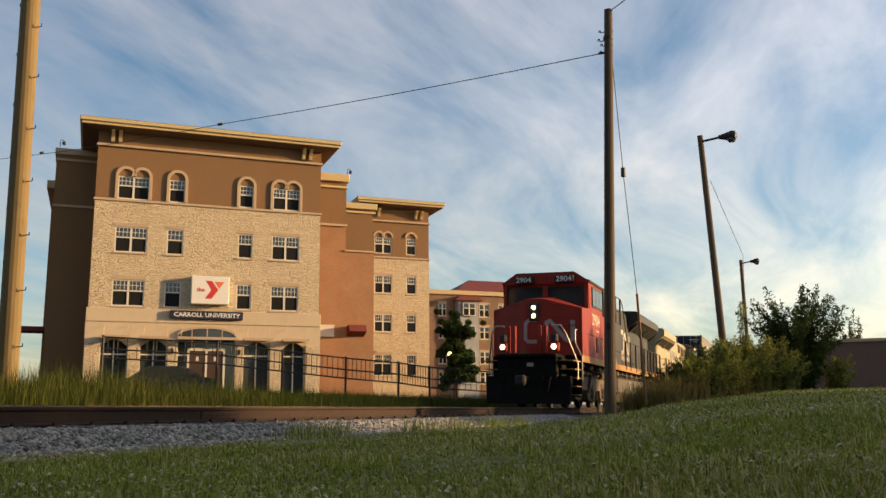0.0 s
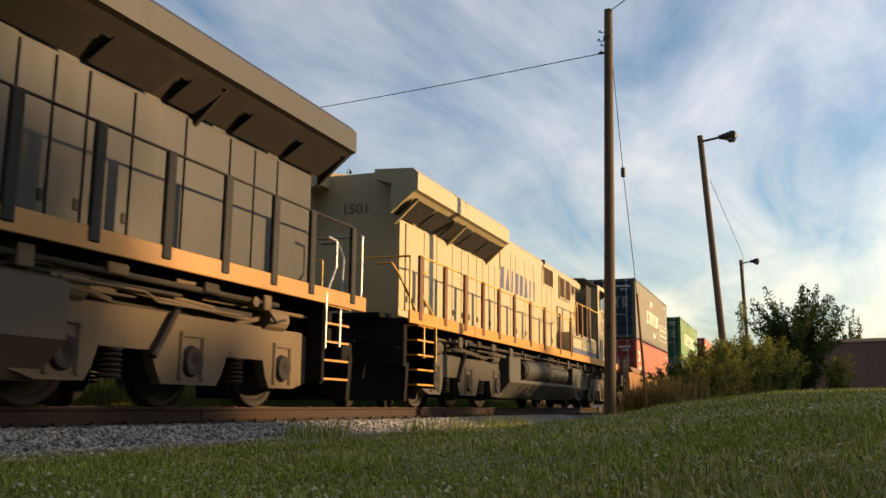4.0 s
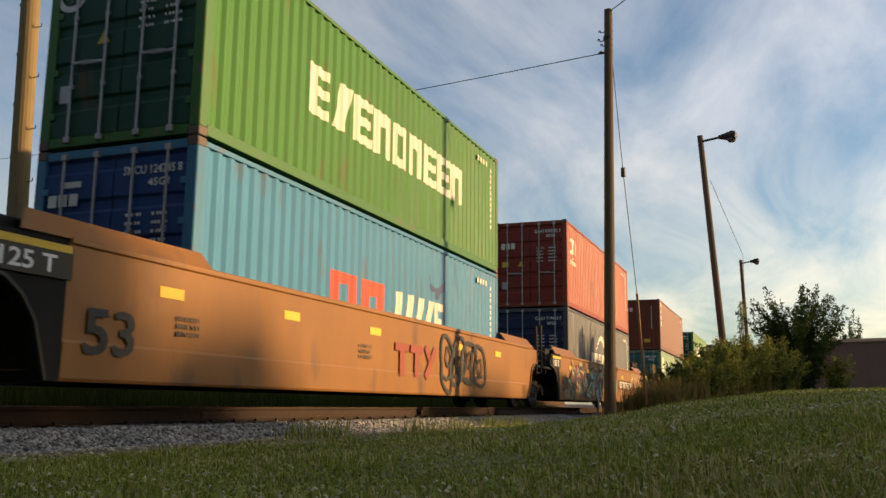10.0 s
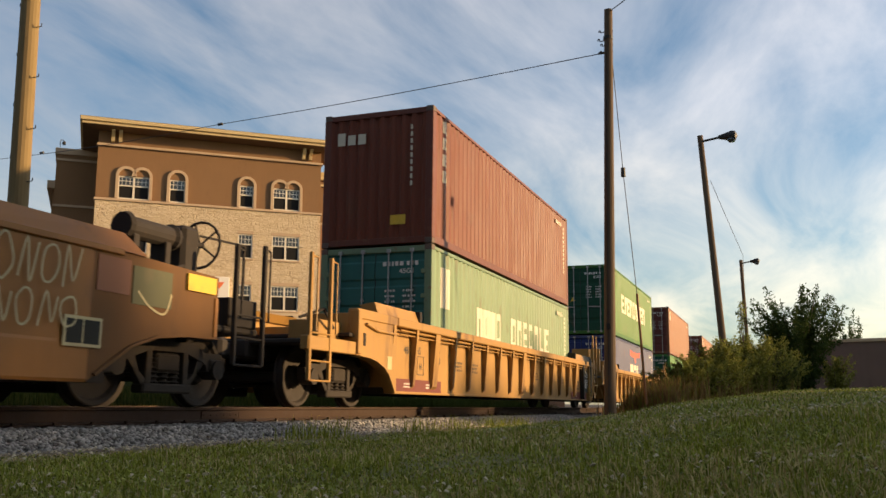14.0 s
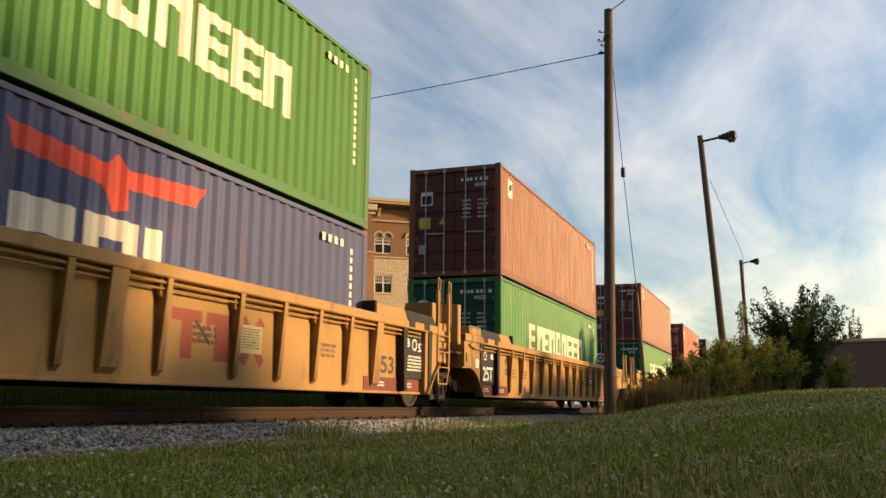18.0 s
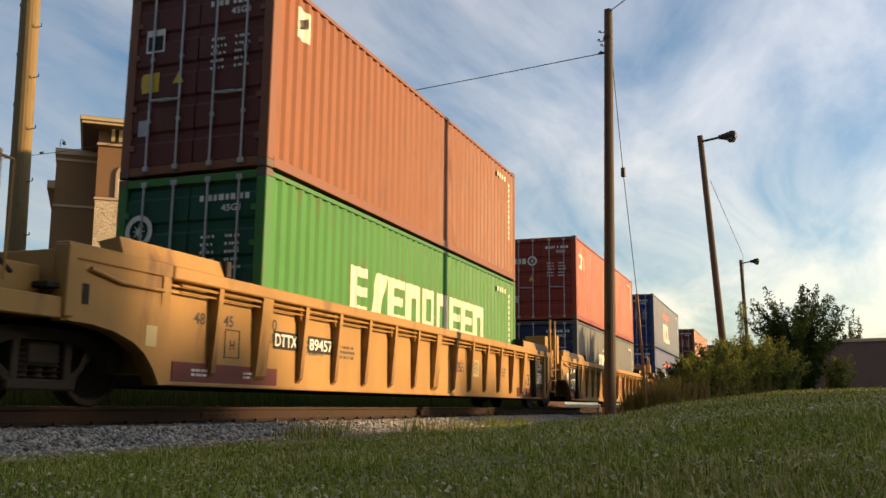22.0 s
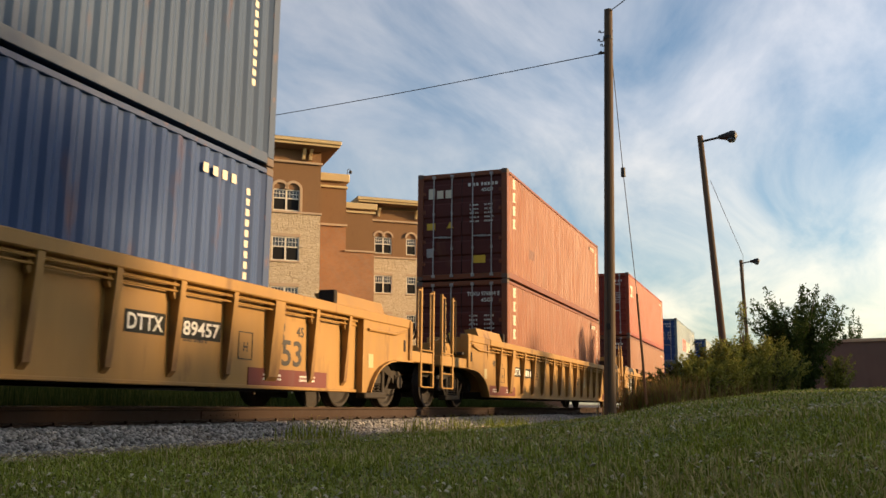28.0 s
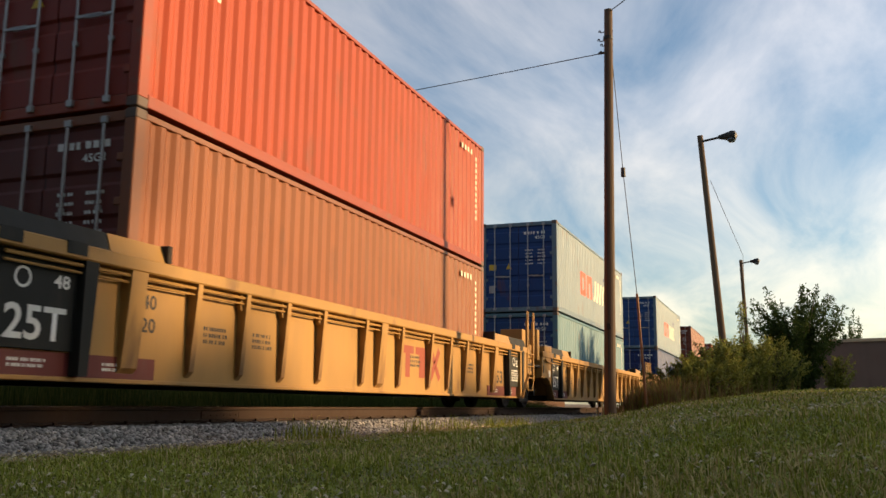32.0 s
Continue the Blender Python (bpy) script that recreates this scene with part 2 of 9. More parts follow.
def build_ground():
    m, n, l, b = nodes_of("ground_soil")
    co = n.new("ShaderNodeTexCoord")
    t1, t2 = noise_node(n, l, co, 0.6, 6), noise_node(n, l, co, 14.0, 6)
    mix = n.new("ShaderNodeMix"); mix.data_type = "RGBA"
    mix.inputs[6].default_value, mix.inputs[7].default_value = (0.05, 0.07, 0.016, 1), (0.15, 0.135, 0.05, 1)
    s = n.new("ShaderNodeMath"); s.operation = "MULTIPLY"
    l.new(t1.outputs[0], s.inputs[0]); l.new(t2.outputs[0], s.inputs[1])
    k = n.new("ShaderNodeMath"); k.operation = "MULTIPLY"; k.inputs[1].default_value = 2.6
    l.new(s.outputs[0], k.inputs[0]); l.new(k.outputs[0], mix.inputs[0])
    # bare trodden earth in a strip along the foot of the ballast
    sep = n.new("ShaderNodeSeparateXYZ"); l.new(co.outputs["Object"], sep.inputs[0])
    bare = n.new("ShaderNodeMapRange"); bare.inputs[1].default_value, bare.inputs[2].default_value = 4.3, 4.9
    l.new(sep.outputs[1], bare.inputs[0])
    earth = n.new("ShaderNodeMix"); earth.data_type = "RGBA"
    earth.inputs[6].default_value, earth.inputs[7].default_value = (0.045, 0.032, 0.022, 1), (0.15, 0.115, 0.08, 1)
    l.new(t2.outputs[0], earth.inputs[0])
    both = n.new("ShaderNodeMix"); both.data_type = "RGBA"
    l.new(bare.outputs[0], both.inputs[0]); l.new(mix.outputs[2], both.inputs[6]); l.new(earth.outputs[2], both.inputs[7])
    l.new(both.outputs[2], b.inputs["Base Color"])
    b.inputs["Roughness"].default_value = 0.95
    bp = n.new("ShaderNodeBump"); bp.inputs["Strength"].default_value = 0.6; bp.inputs["Distance"].default_value = 0.03
    l.new(t2.outputs[0], bp.inputs["Height"]); l.new(bp.outputs[0], b.inputs["Normal"])

    def line(lo, hi, step, far):
        a = list(np.arange(lo, hi + 1e-6, step))
        out, s, v = [], step * 1.6, hi
        while v < far:
            v += s; s *= 1.35; out.append(min(v, far))
        inn, s, v = [], step * 1.6, lo
        while v > -far:
            v -= s; s *= 1.35; inn.append(max(v, -far))
        return np.array(inn[::-1] + a + out)
    xs, ys = line(-2, 30, 0.4, 1500), line(-8, 14, 0.4, 1500)
    gx, gy = np.meshgrid(xs, ys, indexing="ij")
    gz = ground_z(gx, gy)
    nx, ny = gx.shape
    idx = np.arange(nx * ny).reshape(nx, ny)
    q = np.stack([idx[:-1, :-1], idx[1:, :-1], idx[1:, 1:], idx[:-1, 1:]], -1).reshape(-1, 4)
    ob = new("ground", flat_mesh("ground", np.stack([gx, gy, gz], -1).reshape(-1, 3), q, m))
    ob.data.shade_smooth()
    tagged(ob, "uneven lawn and weedy soil beside the railway", "ground", kind="structure")


build_ground()


# ---- track ----
def build_track():
    rusty = paint("rail_steel", (0.030, 0.0140, 0.0075), 0.85, 0.0, 0.5, (0.022, 0.012, 0.008), streak=False, grain=9)
    polished = paint("rail_head", (0.35, 0.27, 0.2), 0.35, 0.8, 0.2, streak=False, grain=9)
    wood = paint("tie_wood", (0.07, 0.055, 0.045), 0.9, 0, 0.3, (0.03, 0.025, 0.02), streak=False, grain=12)
    rail_profile = [(-0.076, -0.185), (0.076, -0.185), (0.076, -0.172), (0.014, -0.158), (0.010, -0.045), (0.037, -0.034), (0.037, -0.006), (0.030, 0), (-0.030, 0), (-0.037, -0.006), (-0.037, -0.034), (-0.010, -0.045), (-0.014, -0.158), (-0.076, -0.172)]
    track = thing("railway_track", "rusty steel rails spiked to dark timber ties in ballast", "railway track", m=TRACK)
    tagged(track, kind="structure")
    for side in (-0.755, 0.755):
        for i in range(-3, 24):
            x0 = i * 11.9 - 1.754
            rail = part("rail", Shape().prism([(p[0] + side, p[1]) for p in rail_profile], "x", x0, x0 + 11.893), rusty, track)
            if -1 <= i <= 4:
                part("rail_head", Shape().box(x0, x0 + 11.893, side - 0.026, side + 0.026, -0.001, 0.0015), polished, rail)
                s = Shape()
                for sy in (-1, 1):
                    s.box(x0 - 0.42, x0 + 0.42, side + sy * 0.010, side + sy * 0.022, -0.15, -0.05, 0.004)
                    for k in (-0.36, -0.22, -0.08, 0.08, 0.22, 0.36):
                        s.tube((x0 + k, side + sy * 0.022, -0.1), (x0 + k, side + sy * 0.03, -0.1), 0.012, 6)
                part("joint_bar", s, rusty, rail)
    tie = Shape().box(-0.11, 0.11, -1.3, 1.3, -0.37, -0.19, 0.01).mesh("tie", wood)
    spike = Shape()
    for sy in (-0.755, 0.755):
        spike.box(-0.13, 0.13, sy - 0.16, sy + 0.16, -0.192, -0.182, 0.004)
        for k in (-0.1, 0.1):
            spike.box(-0.09, -0.06, sy + k - 0.015, sy + k + 0.015, -0.19, -0.155)
    spike = spike.mesh("tie_plate", rusty)
    for i in range(120):
        x = -6 + i * 0.53
        part("tie", tie, None, track, at=pose(x, 0, random.uniform(-0.012, 0.004), 0, 0, random.uniform(-1, 1)))
        if i < 70:
            part("tie_plate", spike, None, track, at=pose(x, 0, 0))
    # bed of the ballast, a long heap that reaches far along the line
    m = scattered("ballast_bed", (0.035, 0.03, 0.026), (0.12, 0.105, 0.09), 0.95, 18.0)
    prof = [(-2.6, -0.52), (-2.25, -0.38), (-1.5, -0.225), (1.5, -0.225), (2.3, -0.5), (2.3, -0.9), (-2.55, -0.9)]
    s = Shape().prism(prof, "x", -60, 400)
    ob = solid("ballast", s, m, "grey crushed-stone ballast heaped along the railway track", "ballast", kind="structure", m=TRACK)


build_track()


def scatter_stones():
    rng = np.random.default_rng(4)
    m = scattered("ballast_stone", (0.016, 0.015, 0.015), (0.50, 0.475, 0.43), 0.9, 9.0)
    n = 46000
    x = 3.0 + 24 * rng.random(n) ** 1.25
    y = -2.9 + 2.5 * rng.random(n) ** 0.9
    keep = ~((y > -0.86) & (y < -0.65)) & (rng.random(n) < 0.04 + 0.96 * smooth01(-2.45, -2.2, y + 0.06 * np.sin(x * 2.3) + 0.05 * np.sin(x * 5.1)))
    x, y = x[keep], y[keep]
    n = len(x)
    z = np.interp(y, [-2.9, -2.55, -2.2, -1.5, 0], [-0.38, -0.38, -0.36, -0.225, -0.225])
    size = 0.010 + 0.024 * rng.random(n) ** 2.0
    base = np.array([(1, 0, 0), (-1, 0, 0), (0, 1, 0), (0, -1, 0), (0, 0, 1), (0, 0, -1), (.6, .6, .55), (-.6, .5, -.5)], float)
    faces = np.array([(0, 2, 6), (2, 4, 6), (4, 0, 6), (2, 1, 4), (1, 3, 4), (3, 0, 4), (0, 5, 2), (3, 5, 0), (1, 5, 3), (2, 5, 7), (5, 1, 7), (1, 2, 7)])
    v = base[None] * (0.65 + 0.7 * rng.random((n, 8, 1)))
    q = rng.normal(size=(n, 4)); q /= np.linalg.norm(q, axis=1)[:, None]
    w, a, b, c = q.T
    R = np.stack([1 - 2 * (b * b + c * c), 2 * (a * b - w * c), 2 * (a * c + w * b), 2 * (a * b + w * c), 1 - 2 * (a * a + c * c), 2 * (b * c - w * a), 2 * (a * c - w * b), 2 * (b * c + w * a), 1 - 2 * (a * a + b * b)], -1).reshape(n, 3, 3)
    v = np.einsum("nij,nkj->nki", R, v) * size[:, None, None] * np.array([1.15, 1.15, 0.85])
    v += np.stack([x, y, z + size * 0.35], -1)[:, None]
    f = (np.arange(n) * 8)[:, None, None] + faces[None]
    ob = new("ballast_stones", flat_mesh("ballast_stones", v.reshape(-1, 3), f.reshape(-1, 3), m))
    ob.matrix_basis = TRACK
    tagged(ob, "loose angular grey and white ballast stones", "gravel", kind="stuff")


scatter_stones()


# ---- containers ----
C_LEN, C_WID, C_HIGH, C_STD = 12.192, 2.51, 2.896, 2.591


def bars_of(sh, x, z, w, h, rng, rows=1, y=-0.004):
    """Unreadable small print: rows of short bars."""
    for r in range(rows):
        cx, zz = x, z - r * h * 1.7
        while cx < x + w:
            k = h * rng.uniform(0.5, 1.0)
            sh.put([(cx, y, zz), (cx + k, y, zz), (cx + k, y, zz + h), (cx, y, zz + h)], [(0, 1, 2, 3)])
            cx += k + h * rng.choice([0.35, 0.35, 0.9])
    return sh


def corrugated(x0, x1, z0, z1, pitch, depth):
    """A pressed steel sheet in the xz plane, ribs along z, outer face at y = 0, as (verts, faces) with a back sheet."""
    xs = []
    n = max(1, round((x1 - x0) / pitch))
    p = (x1 - x0) / n
    for i in range(n):
        a = x0 + i * p
        xs += [(a, 0), (a + p * 0.27, 0), (a + p * 0.5, depth), (a + p * 0.77, depth)]
    xs.append((x1, 0))
    k = len(xs)
    verts = [(x, d, z0) for x, d in xs] + [(x, d, z1) for x, d in xs] + [(x0, depth + 0.03, z0), (x1, depth + 0.03, z0), (x0, depth + 0.03, z1), (x1, depth + 0.03, z1)]
    faces = [(i, i + 1, k + i + 1, k + i) for i in range(k - 1)] + [(2 * k, 2 * k + 2, 2 * k + 3, 2 * k + 1)]
    return verts, faces


def container_paint(key, color):
    return mat("box_" + key, lambda: paint("container_" + key, color, 0.5, 0, 0.65, (0.13, 0.055, 0.03), True, 0.004, 4.0, 0.22, 0.24))


def build_container(offset, z0, color_key, color, label, doors=True, high=C_HIGH, shaded_door_color=None, style="", seed=0, number=""):
    """A forty-foot box. Its space: x along the train from its front, y across from the middle, z up from its floor."""
    rng = random.Random(seed)
    th = thing("shipping_container", label, "shipping container", "containers on the train")
    pm = container_paint(color_key, color)
    rim = mat("rim_" + color_key, lambda: paint("container_frame_" + color_key, hue(color, 0.8)[:3], 0.5, 0, 0.7, (0.16, 0.07, 0.04), False, 0.004, 9.0, 0.35, 0.25))
    L, W, H = C_LEN, C_WID, high
    hw = W / 2
    for sy in (-1, 1):
        v, f = corrugated(0.17, L - 0.17, 0.16, H - 0.09, 0.278, 0.036)
        part("side_panel", Shape().put([(x, sy * (hw - 0.012 - y), z) for x, y, z in v], f), pm, th)
        part("bottom_rail", Shape().box(0.17, L - 0.17, sy * hw - (0.06 if sy > 0 else 0), sy * hw + (0.06 if sy < 0 else 0), 0.02, 0.17, 0.006), rim, th)
        part("top_rail", Shape().box(0.17, L - 0.17, sy * hw - (0.06 if sy > 0 else 0), sy * hw + (0.06 if sy < 0 else 0), H - 0.10, H - 0.03, 0.006), rim, th)
    for x in (0, L - 0.17):
        for sy in (-1, 1):
            y0, y1 = (-hw, -hw + 0.16) if sy < 0 else (hw - 0.16, hw)
            part("corner_post", Shape().box(x, x + 0.17, y0, y1, 0.11, H - 0.11, 0.012), rim, th)
            for z in (0, H - 0.118):
                part("corner_casting", casting_mesh(), None, th, at=Matrix.Translation((x if x == 0 else L - 0.178, y0 if sy < 0 else hw - 0.162, z)))
        part("end_sill", Shape().box(x + 0.01, x + 0.15, -hw + 0.16, hw - 0.16, 0.02, 0.15, 0.008), rim, th)
        part("end_header", Shape().box(x + 0.01, x + 0.15, -hw + 0.16, hw - 0.16, H - 0.14, H - 0.02, 0.008), rim, th)
    s = Shape()
    for i in range(60):
        a = 0.17 + i * (L - 0.34) / 60
        s.box(a + 0.02, a + 0.15, -hw + 0.07, hw - 0.07, H - 0.05, H - 0.028)
    s.box(0.17, L - 0.17, -hw + 0.05, hw - 0.05, H - 0.09, H - 0.045)
    part("roof", s, pm, th)
    v, f = corrugated(-hw + 0.16, hw - 0.16, 0.14, H - 0.13, 0.25, 0.045)
    part("end_wall", Shape().put([(L - 0.02 - y, x, z) for x, y, z in v], f), pm, th)
    part("floor", Shape().box(0.15, L - 0.15, -hw + 0.06, hw - 0.06, 0.10, 0.16), rim, th)
    if doors:
        galv = mat("galv", lambda: paint("galvanised_steel", (0.35, 0.34, 0.33), 0.45, 0.6, 0.4, streak=False))
        seal = mat("seal", lambda: plain("rubber_seal", (0.015, 0.015, 0.016), 0.8))
        # doors take a darker copy of the paint: shade of the leading end
        pd = pm if shaded_door_color is None else container_paint(color_key + "_door", shaded_door_color)
        for sy in (-1, 1):
            a, b = (-hw + 0.17, -0.012) if sy < 0 else (0.012, hw - 0.17)
            pr = [(0.075, H - 0.15), (0.075, 0.16), (0.018, 0.16)]
            hk = (H - 0.31) / 5
            for k in range(5):
                zz = 0.16 + hk * k
                pr += [(0.018, zz + hk * 0.62), (0.044, zz + hk * 0.70), (0.044, zz + hk * 0.92), (0.018, zz + hk)]
            s = Shape().prism(pr, "y", a, b)
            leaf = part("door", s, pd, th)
            part("door_seal", Shape().box(0.05, 0.07, a - 0.012, a, 0.15, H - 0.15).box(0.05, 0.07, b, b + 0.012, 0.15, H - 0.15), seal, leaf)
            for u in (0.24, 0.72):
                y = a + (b - a) * u
                part("locking_bar", Shape().tube((-0.012, y, 0.09), (-0.012, y, H - 0.08), 0.017, 8).box(-0.03, 0.03, y - 0.045, y + 0.045, 0.07, 0.15, 0.006).box(-0.03, 0.03, y - 0.045, y + 0.045, H - 0.15, H - 0.07, 0.006)
                     .box(-0.025, 0.02, y - 0.03, y + 0.03, 0.8, 0.86, 0.004).box(-0.025, 0.02, y - 0.03, y + 0.03, 1.75, 1.81, 0.004), galv, leaf)
                part("handle", Shape().box(-0.035, -0.012, y - 0.02, y + 0.36 * (1 if u < 0.5 else -1), 1.1 + 0.03 * u, 1.14 + 0.03 * u, 0.006), galv, leaf)
            for zz in (0.4, 1.0, 1.8, 2.3):
                y = a + 0.01 if sy < 0 else b - 0.01
                part("hinge", Shape().box(-0.005, 0.05, y - 0.05, y + 0.05, zz, zz + 0.09, 0.008), rim, leaf)
        white = mat("print", lambda: paint("white_lettering", (0.62, 0.62, 0.58), 0.6, 0, 0.3, (0.3, 0.28, 0.25), False, 0.0))
        yellow = mat("yellow_mark", lambda: paint("yellow_mark", (0.62, 0.40, 0.04), 0.6, 0, 0.3, (0.2, 0.15, 0.05), False, 0.0))
        turn = Matrix.Rotation(radians(-90), 4, "Z")
        s = Shape()
        if not number:
            bars_of(s, 0.1, H - 0.42, 0.75, 0.085, rng)
        else:
            letters("lettering", number, 0.11, white, th, Matrix.Translation((0.010, -0.08, 0)) @ turn @ Matrix.Translation((0.08, 0, H - 0.42)), 0.88)
        letters("lettering", "45G1", 0.10, white, th, Matrix.Translation((0.010, -0.08, 0)) @ turn @ Matrix.Translation((0.46, 0, H - 0.58)), 0.32)
        for r in range(5):
            bars_of(s, 0.15, H - 0.95 - r * 0.11, 0.22, 0.04, rng)
            bars_of(s, 0.55, H - 0.95 - r * 0.11, 0.24, 0.04, rng)
        part("small_print", s, white, th, at=Matrix.Translation((0.012, -0.08 - 0.0, 0)) @ turn)
        s = Shape().put([(-0.42, 0, 1.38), (-0.22, 0, 1.38), (-0.32, 0, 1.56)], [(0, 1, 2)])
        part("warning_mark", s, yellow, th, at=Matrix.Translation((0.010, 0.0, 0)) @ turn)
        if seed % 3:
            s = Shape().put([(-0.98, 0, 1.36), (-0.74, 0, 1.36), (-0.74, 0, 1.54), (-0.98, 0, 1.54)], [(0, 1, 2, 3)])
            part("warning_label", s, yellow, th, at=Matrix.Translation((0.010, 0.0, 0)) @ turn)
        s = Shape().put([(-0.98, 0, 0.62), (-0.80, 0, 0.62), (-0.80, 0, 0.86), (-0.98, 0, 0.86)], [(0, 1, 2, 3)])
        part("data_plate", s, galv, th, at=Matrix.Translation((0.010, 0.0, 0)) @ turn)
    else:
        v, f = corrugated(-hw + 0.16, hw - 0.16, 0.14, H - 0.13, 0.25, 0.045)
        part("front_wall", Shape().put([(0.02 + y, x, z) for x, y, z in v], f), pm, th)
    th["offset"] = offset
    TRAIN.append((th, offset, z0))
    return th


CAST = []


def casting_mesh():
    if not CAST:
        m = paint("casting_steel", (0.12, 0.09, 0.075), 0.7, 0.2, 0.5, streak=False, grain=14)
        s = Shape().box(0, 0.178, 0, 0.162, 0, 0.118, 0.01)
        CAST.append(s.mesh("corner_casting", m))
    return CAST[0]


TRAIN, WHEELS = [], []


def rib_depth(x):
    """How far the pressed side sheet lies back at x, and where its folds are."""
    x0, x1 = 0.17, C_LEN - 0.17
    n = round((x1 - x0) / 0.278)
    p = (x1 - x0) / n
    u = ((x - x0) / p) % 1.0
    return float(np.interp(u, [0, 0.27, 0.5, 0.77, 1.0], [0, 0, 0.036, 0.036, 0]))


def folds(a, b):
    x0, p = 0.17, (C_LEN - 0.34) / round((C_LEN - 0.34) / 0.278)
    out = [a]
    i = int((a - x0) / p) - 1
    while x0 + i * p < b:
        out += [x for x in (x0 + (i + k) * p for k in (0, 0.27, 0.5, 0.77)) if a + 1e-4 < x < b - 1e-4]
        i += 1
    return out + [b]


def cut_x(pts, k, keep_right):
    """Convex outline cut by the upright line x = k."""
    out = []
    for p, q in zip(pts, pts[1:] + pts[:1]):
        ip, iq = (p[0] >= k) == keep_right or abs(p[0] - k) < 1e-9, (q[0] >= k) == keep_right or abs(q[0] - k) < 1e-9
        if ip:
            out.append(p)
        if ip != iq:
            t = (k - p[0]) / (q[0] - p[0])
            out.append((k, p[1] + (q[1] - p[1]) * t))
    return out


def mark(th, name, pts_list, material, label="", one=False):
    """Paint on the near side of a box that follows its ribs: outlines in (x, z), each a part unless they make one figure."""
    y0 = -C_WID / 2 + 0.012 - 0.004
    whole = Shape()
    for pts in pts_list:
        s = whole if one else Shape()
        pts = [tuple(p) for p in pts]
        xs = folds(min(p[0] for p in pts), max(p[0] for p in pts))
        for a, b in zip(xs[:-1], xs[1:]):
            q = cut_x(cut_x(pts, a, True), b, False)
            if len(q) > 2:
                s.put([(x, y0 + rib_depth(x), z) for x, z in q], [tuple(range(len(q)))])
        s.weld = True
        if not one:
            part(name, s, material, th, label)
    if one:
        part(name, whole, material, th, label)


def blocks(x, z, w, h, n, rng, gap=0.16):
    """A word drawn as plain blocks with notches."""
    out = []
    p = w / n
    for i in range(n):
        a, b = x + i * p, x + (i + 1 - gap) * p
        out.append([(a, z), (b, z), (b, z + h), (a, z + h)])
    return out


# ---- trucks and wheels ----
def wheel_steel():
    return mat("wheel", lambda: paint("wheel_steel", (0.020, 0.015, 0.012), 0.8, 0.0, 0.4, (0.05, 0.028, 0.018), streak=False, grain=8))


def wheelset_mesh(r):
    key = "wheelset_%d" % round(r * 1000)
    if key not in MAT:
        s = Shape()
        for sy in (-1, 1):
            prof = [(-0.715, 0.05), (-0.715, r * 0.55), (-0.70, r * 0.86), (-0.70, r + 0.028), (-0.728, r + 0.02), (-0.735, r), (-0.835, r - 0.006), (-0.845, r - 0.02), (-0.84, r * 0.86), (-0.80, r * 0.80), (-0.77, r * 0.4), (-0.83, r * 0.33), (-0.86, r * 0.22), (-0.86, 0.05)]
            s.lathe([(sy * h, q) for h, q in prof], "y", (0, 0, 0), 28)
            s.tube((0, sy * 0.86, 0), (0, sy * 1.05, 0), 0.085, 12)
            for k in range(3):
                a = 2.1 * k
                s.tube((0.055 * math.cos(a), sy * 1.05, 0.055 * math.sin(a)), (0.055 * math.cos(a), sy * 1.07, 0.055 * math.sin(a)), 0.018, 6)
        s.tube((0, -0.72, 0), (0, 0.72, 0), 0.08, 12)
        MAT[key] = s.mesh("wheelset", wheel_steel())
    return MAT[key]


def side_frame(base, r):
    """Cast freight truck side frame, in the xz plane about the truck's middle."""
    h = base / 2
    s = Shape()
    outer = [(-h - 0.20, r + 0.13), (-h - 0.10, r + 0.20), (-h + 0.25, r + 0.20), (-0.5, r + 0.30), (0.5, r + 0.30), (h - 0.25, r + 0.20), (h + 0.10, r + 0.20), (h + 0.20, r + 0.13), (h + 0.17, r - 0.02), (h - 0.17, r - 0.02), (h - 0.20, r + 0.06), (0.34, r + 0.18), (-0.34, r + 0.18), (-h + 0.20, r + 0.06), (-h + 0.17, r - 0.02), (-h - 0.17, r - 0.02)]
    s.prism(outer, "y", -0.07, 0.07)
    for sx in (-1, 1):
        s.prism([(sx * (h - 0.2), r + 0.10), (sx * (h - 0.32), r + 0.16), (sx * 0.40, r - 0.26), (sx * 0.30, r - 0.20)], "y", -0.06, 0.06)
        s.box(sx * 0.33 - 0.05, sx * 0.33 + 0.05, -0.07, 0.07, r - 0.24, r + 0.2, 0.01)
    s.box(-0.44, 0.44, -0.09, 0.09, r - 0.30, r - 0.19, 0.02)
    return s


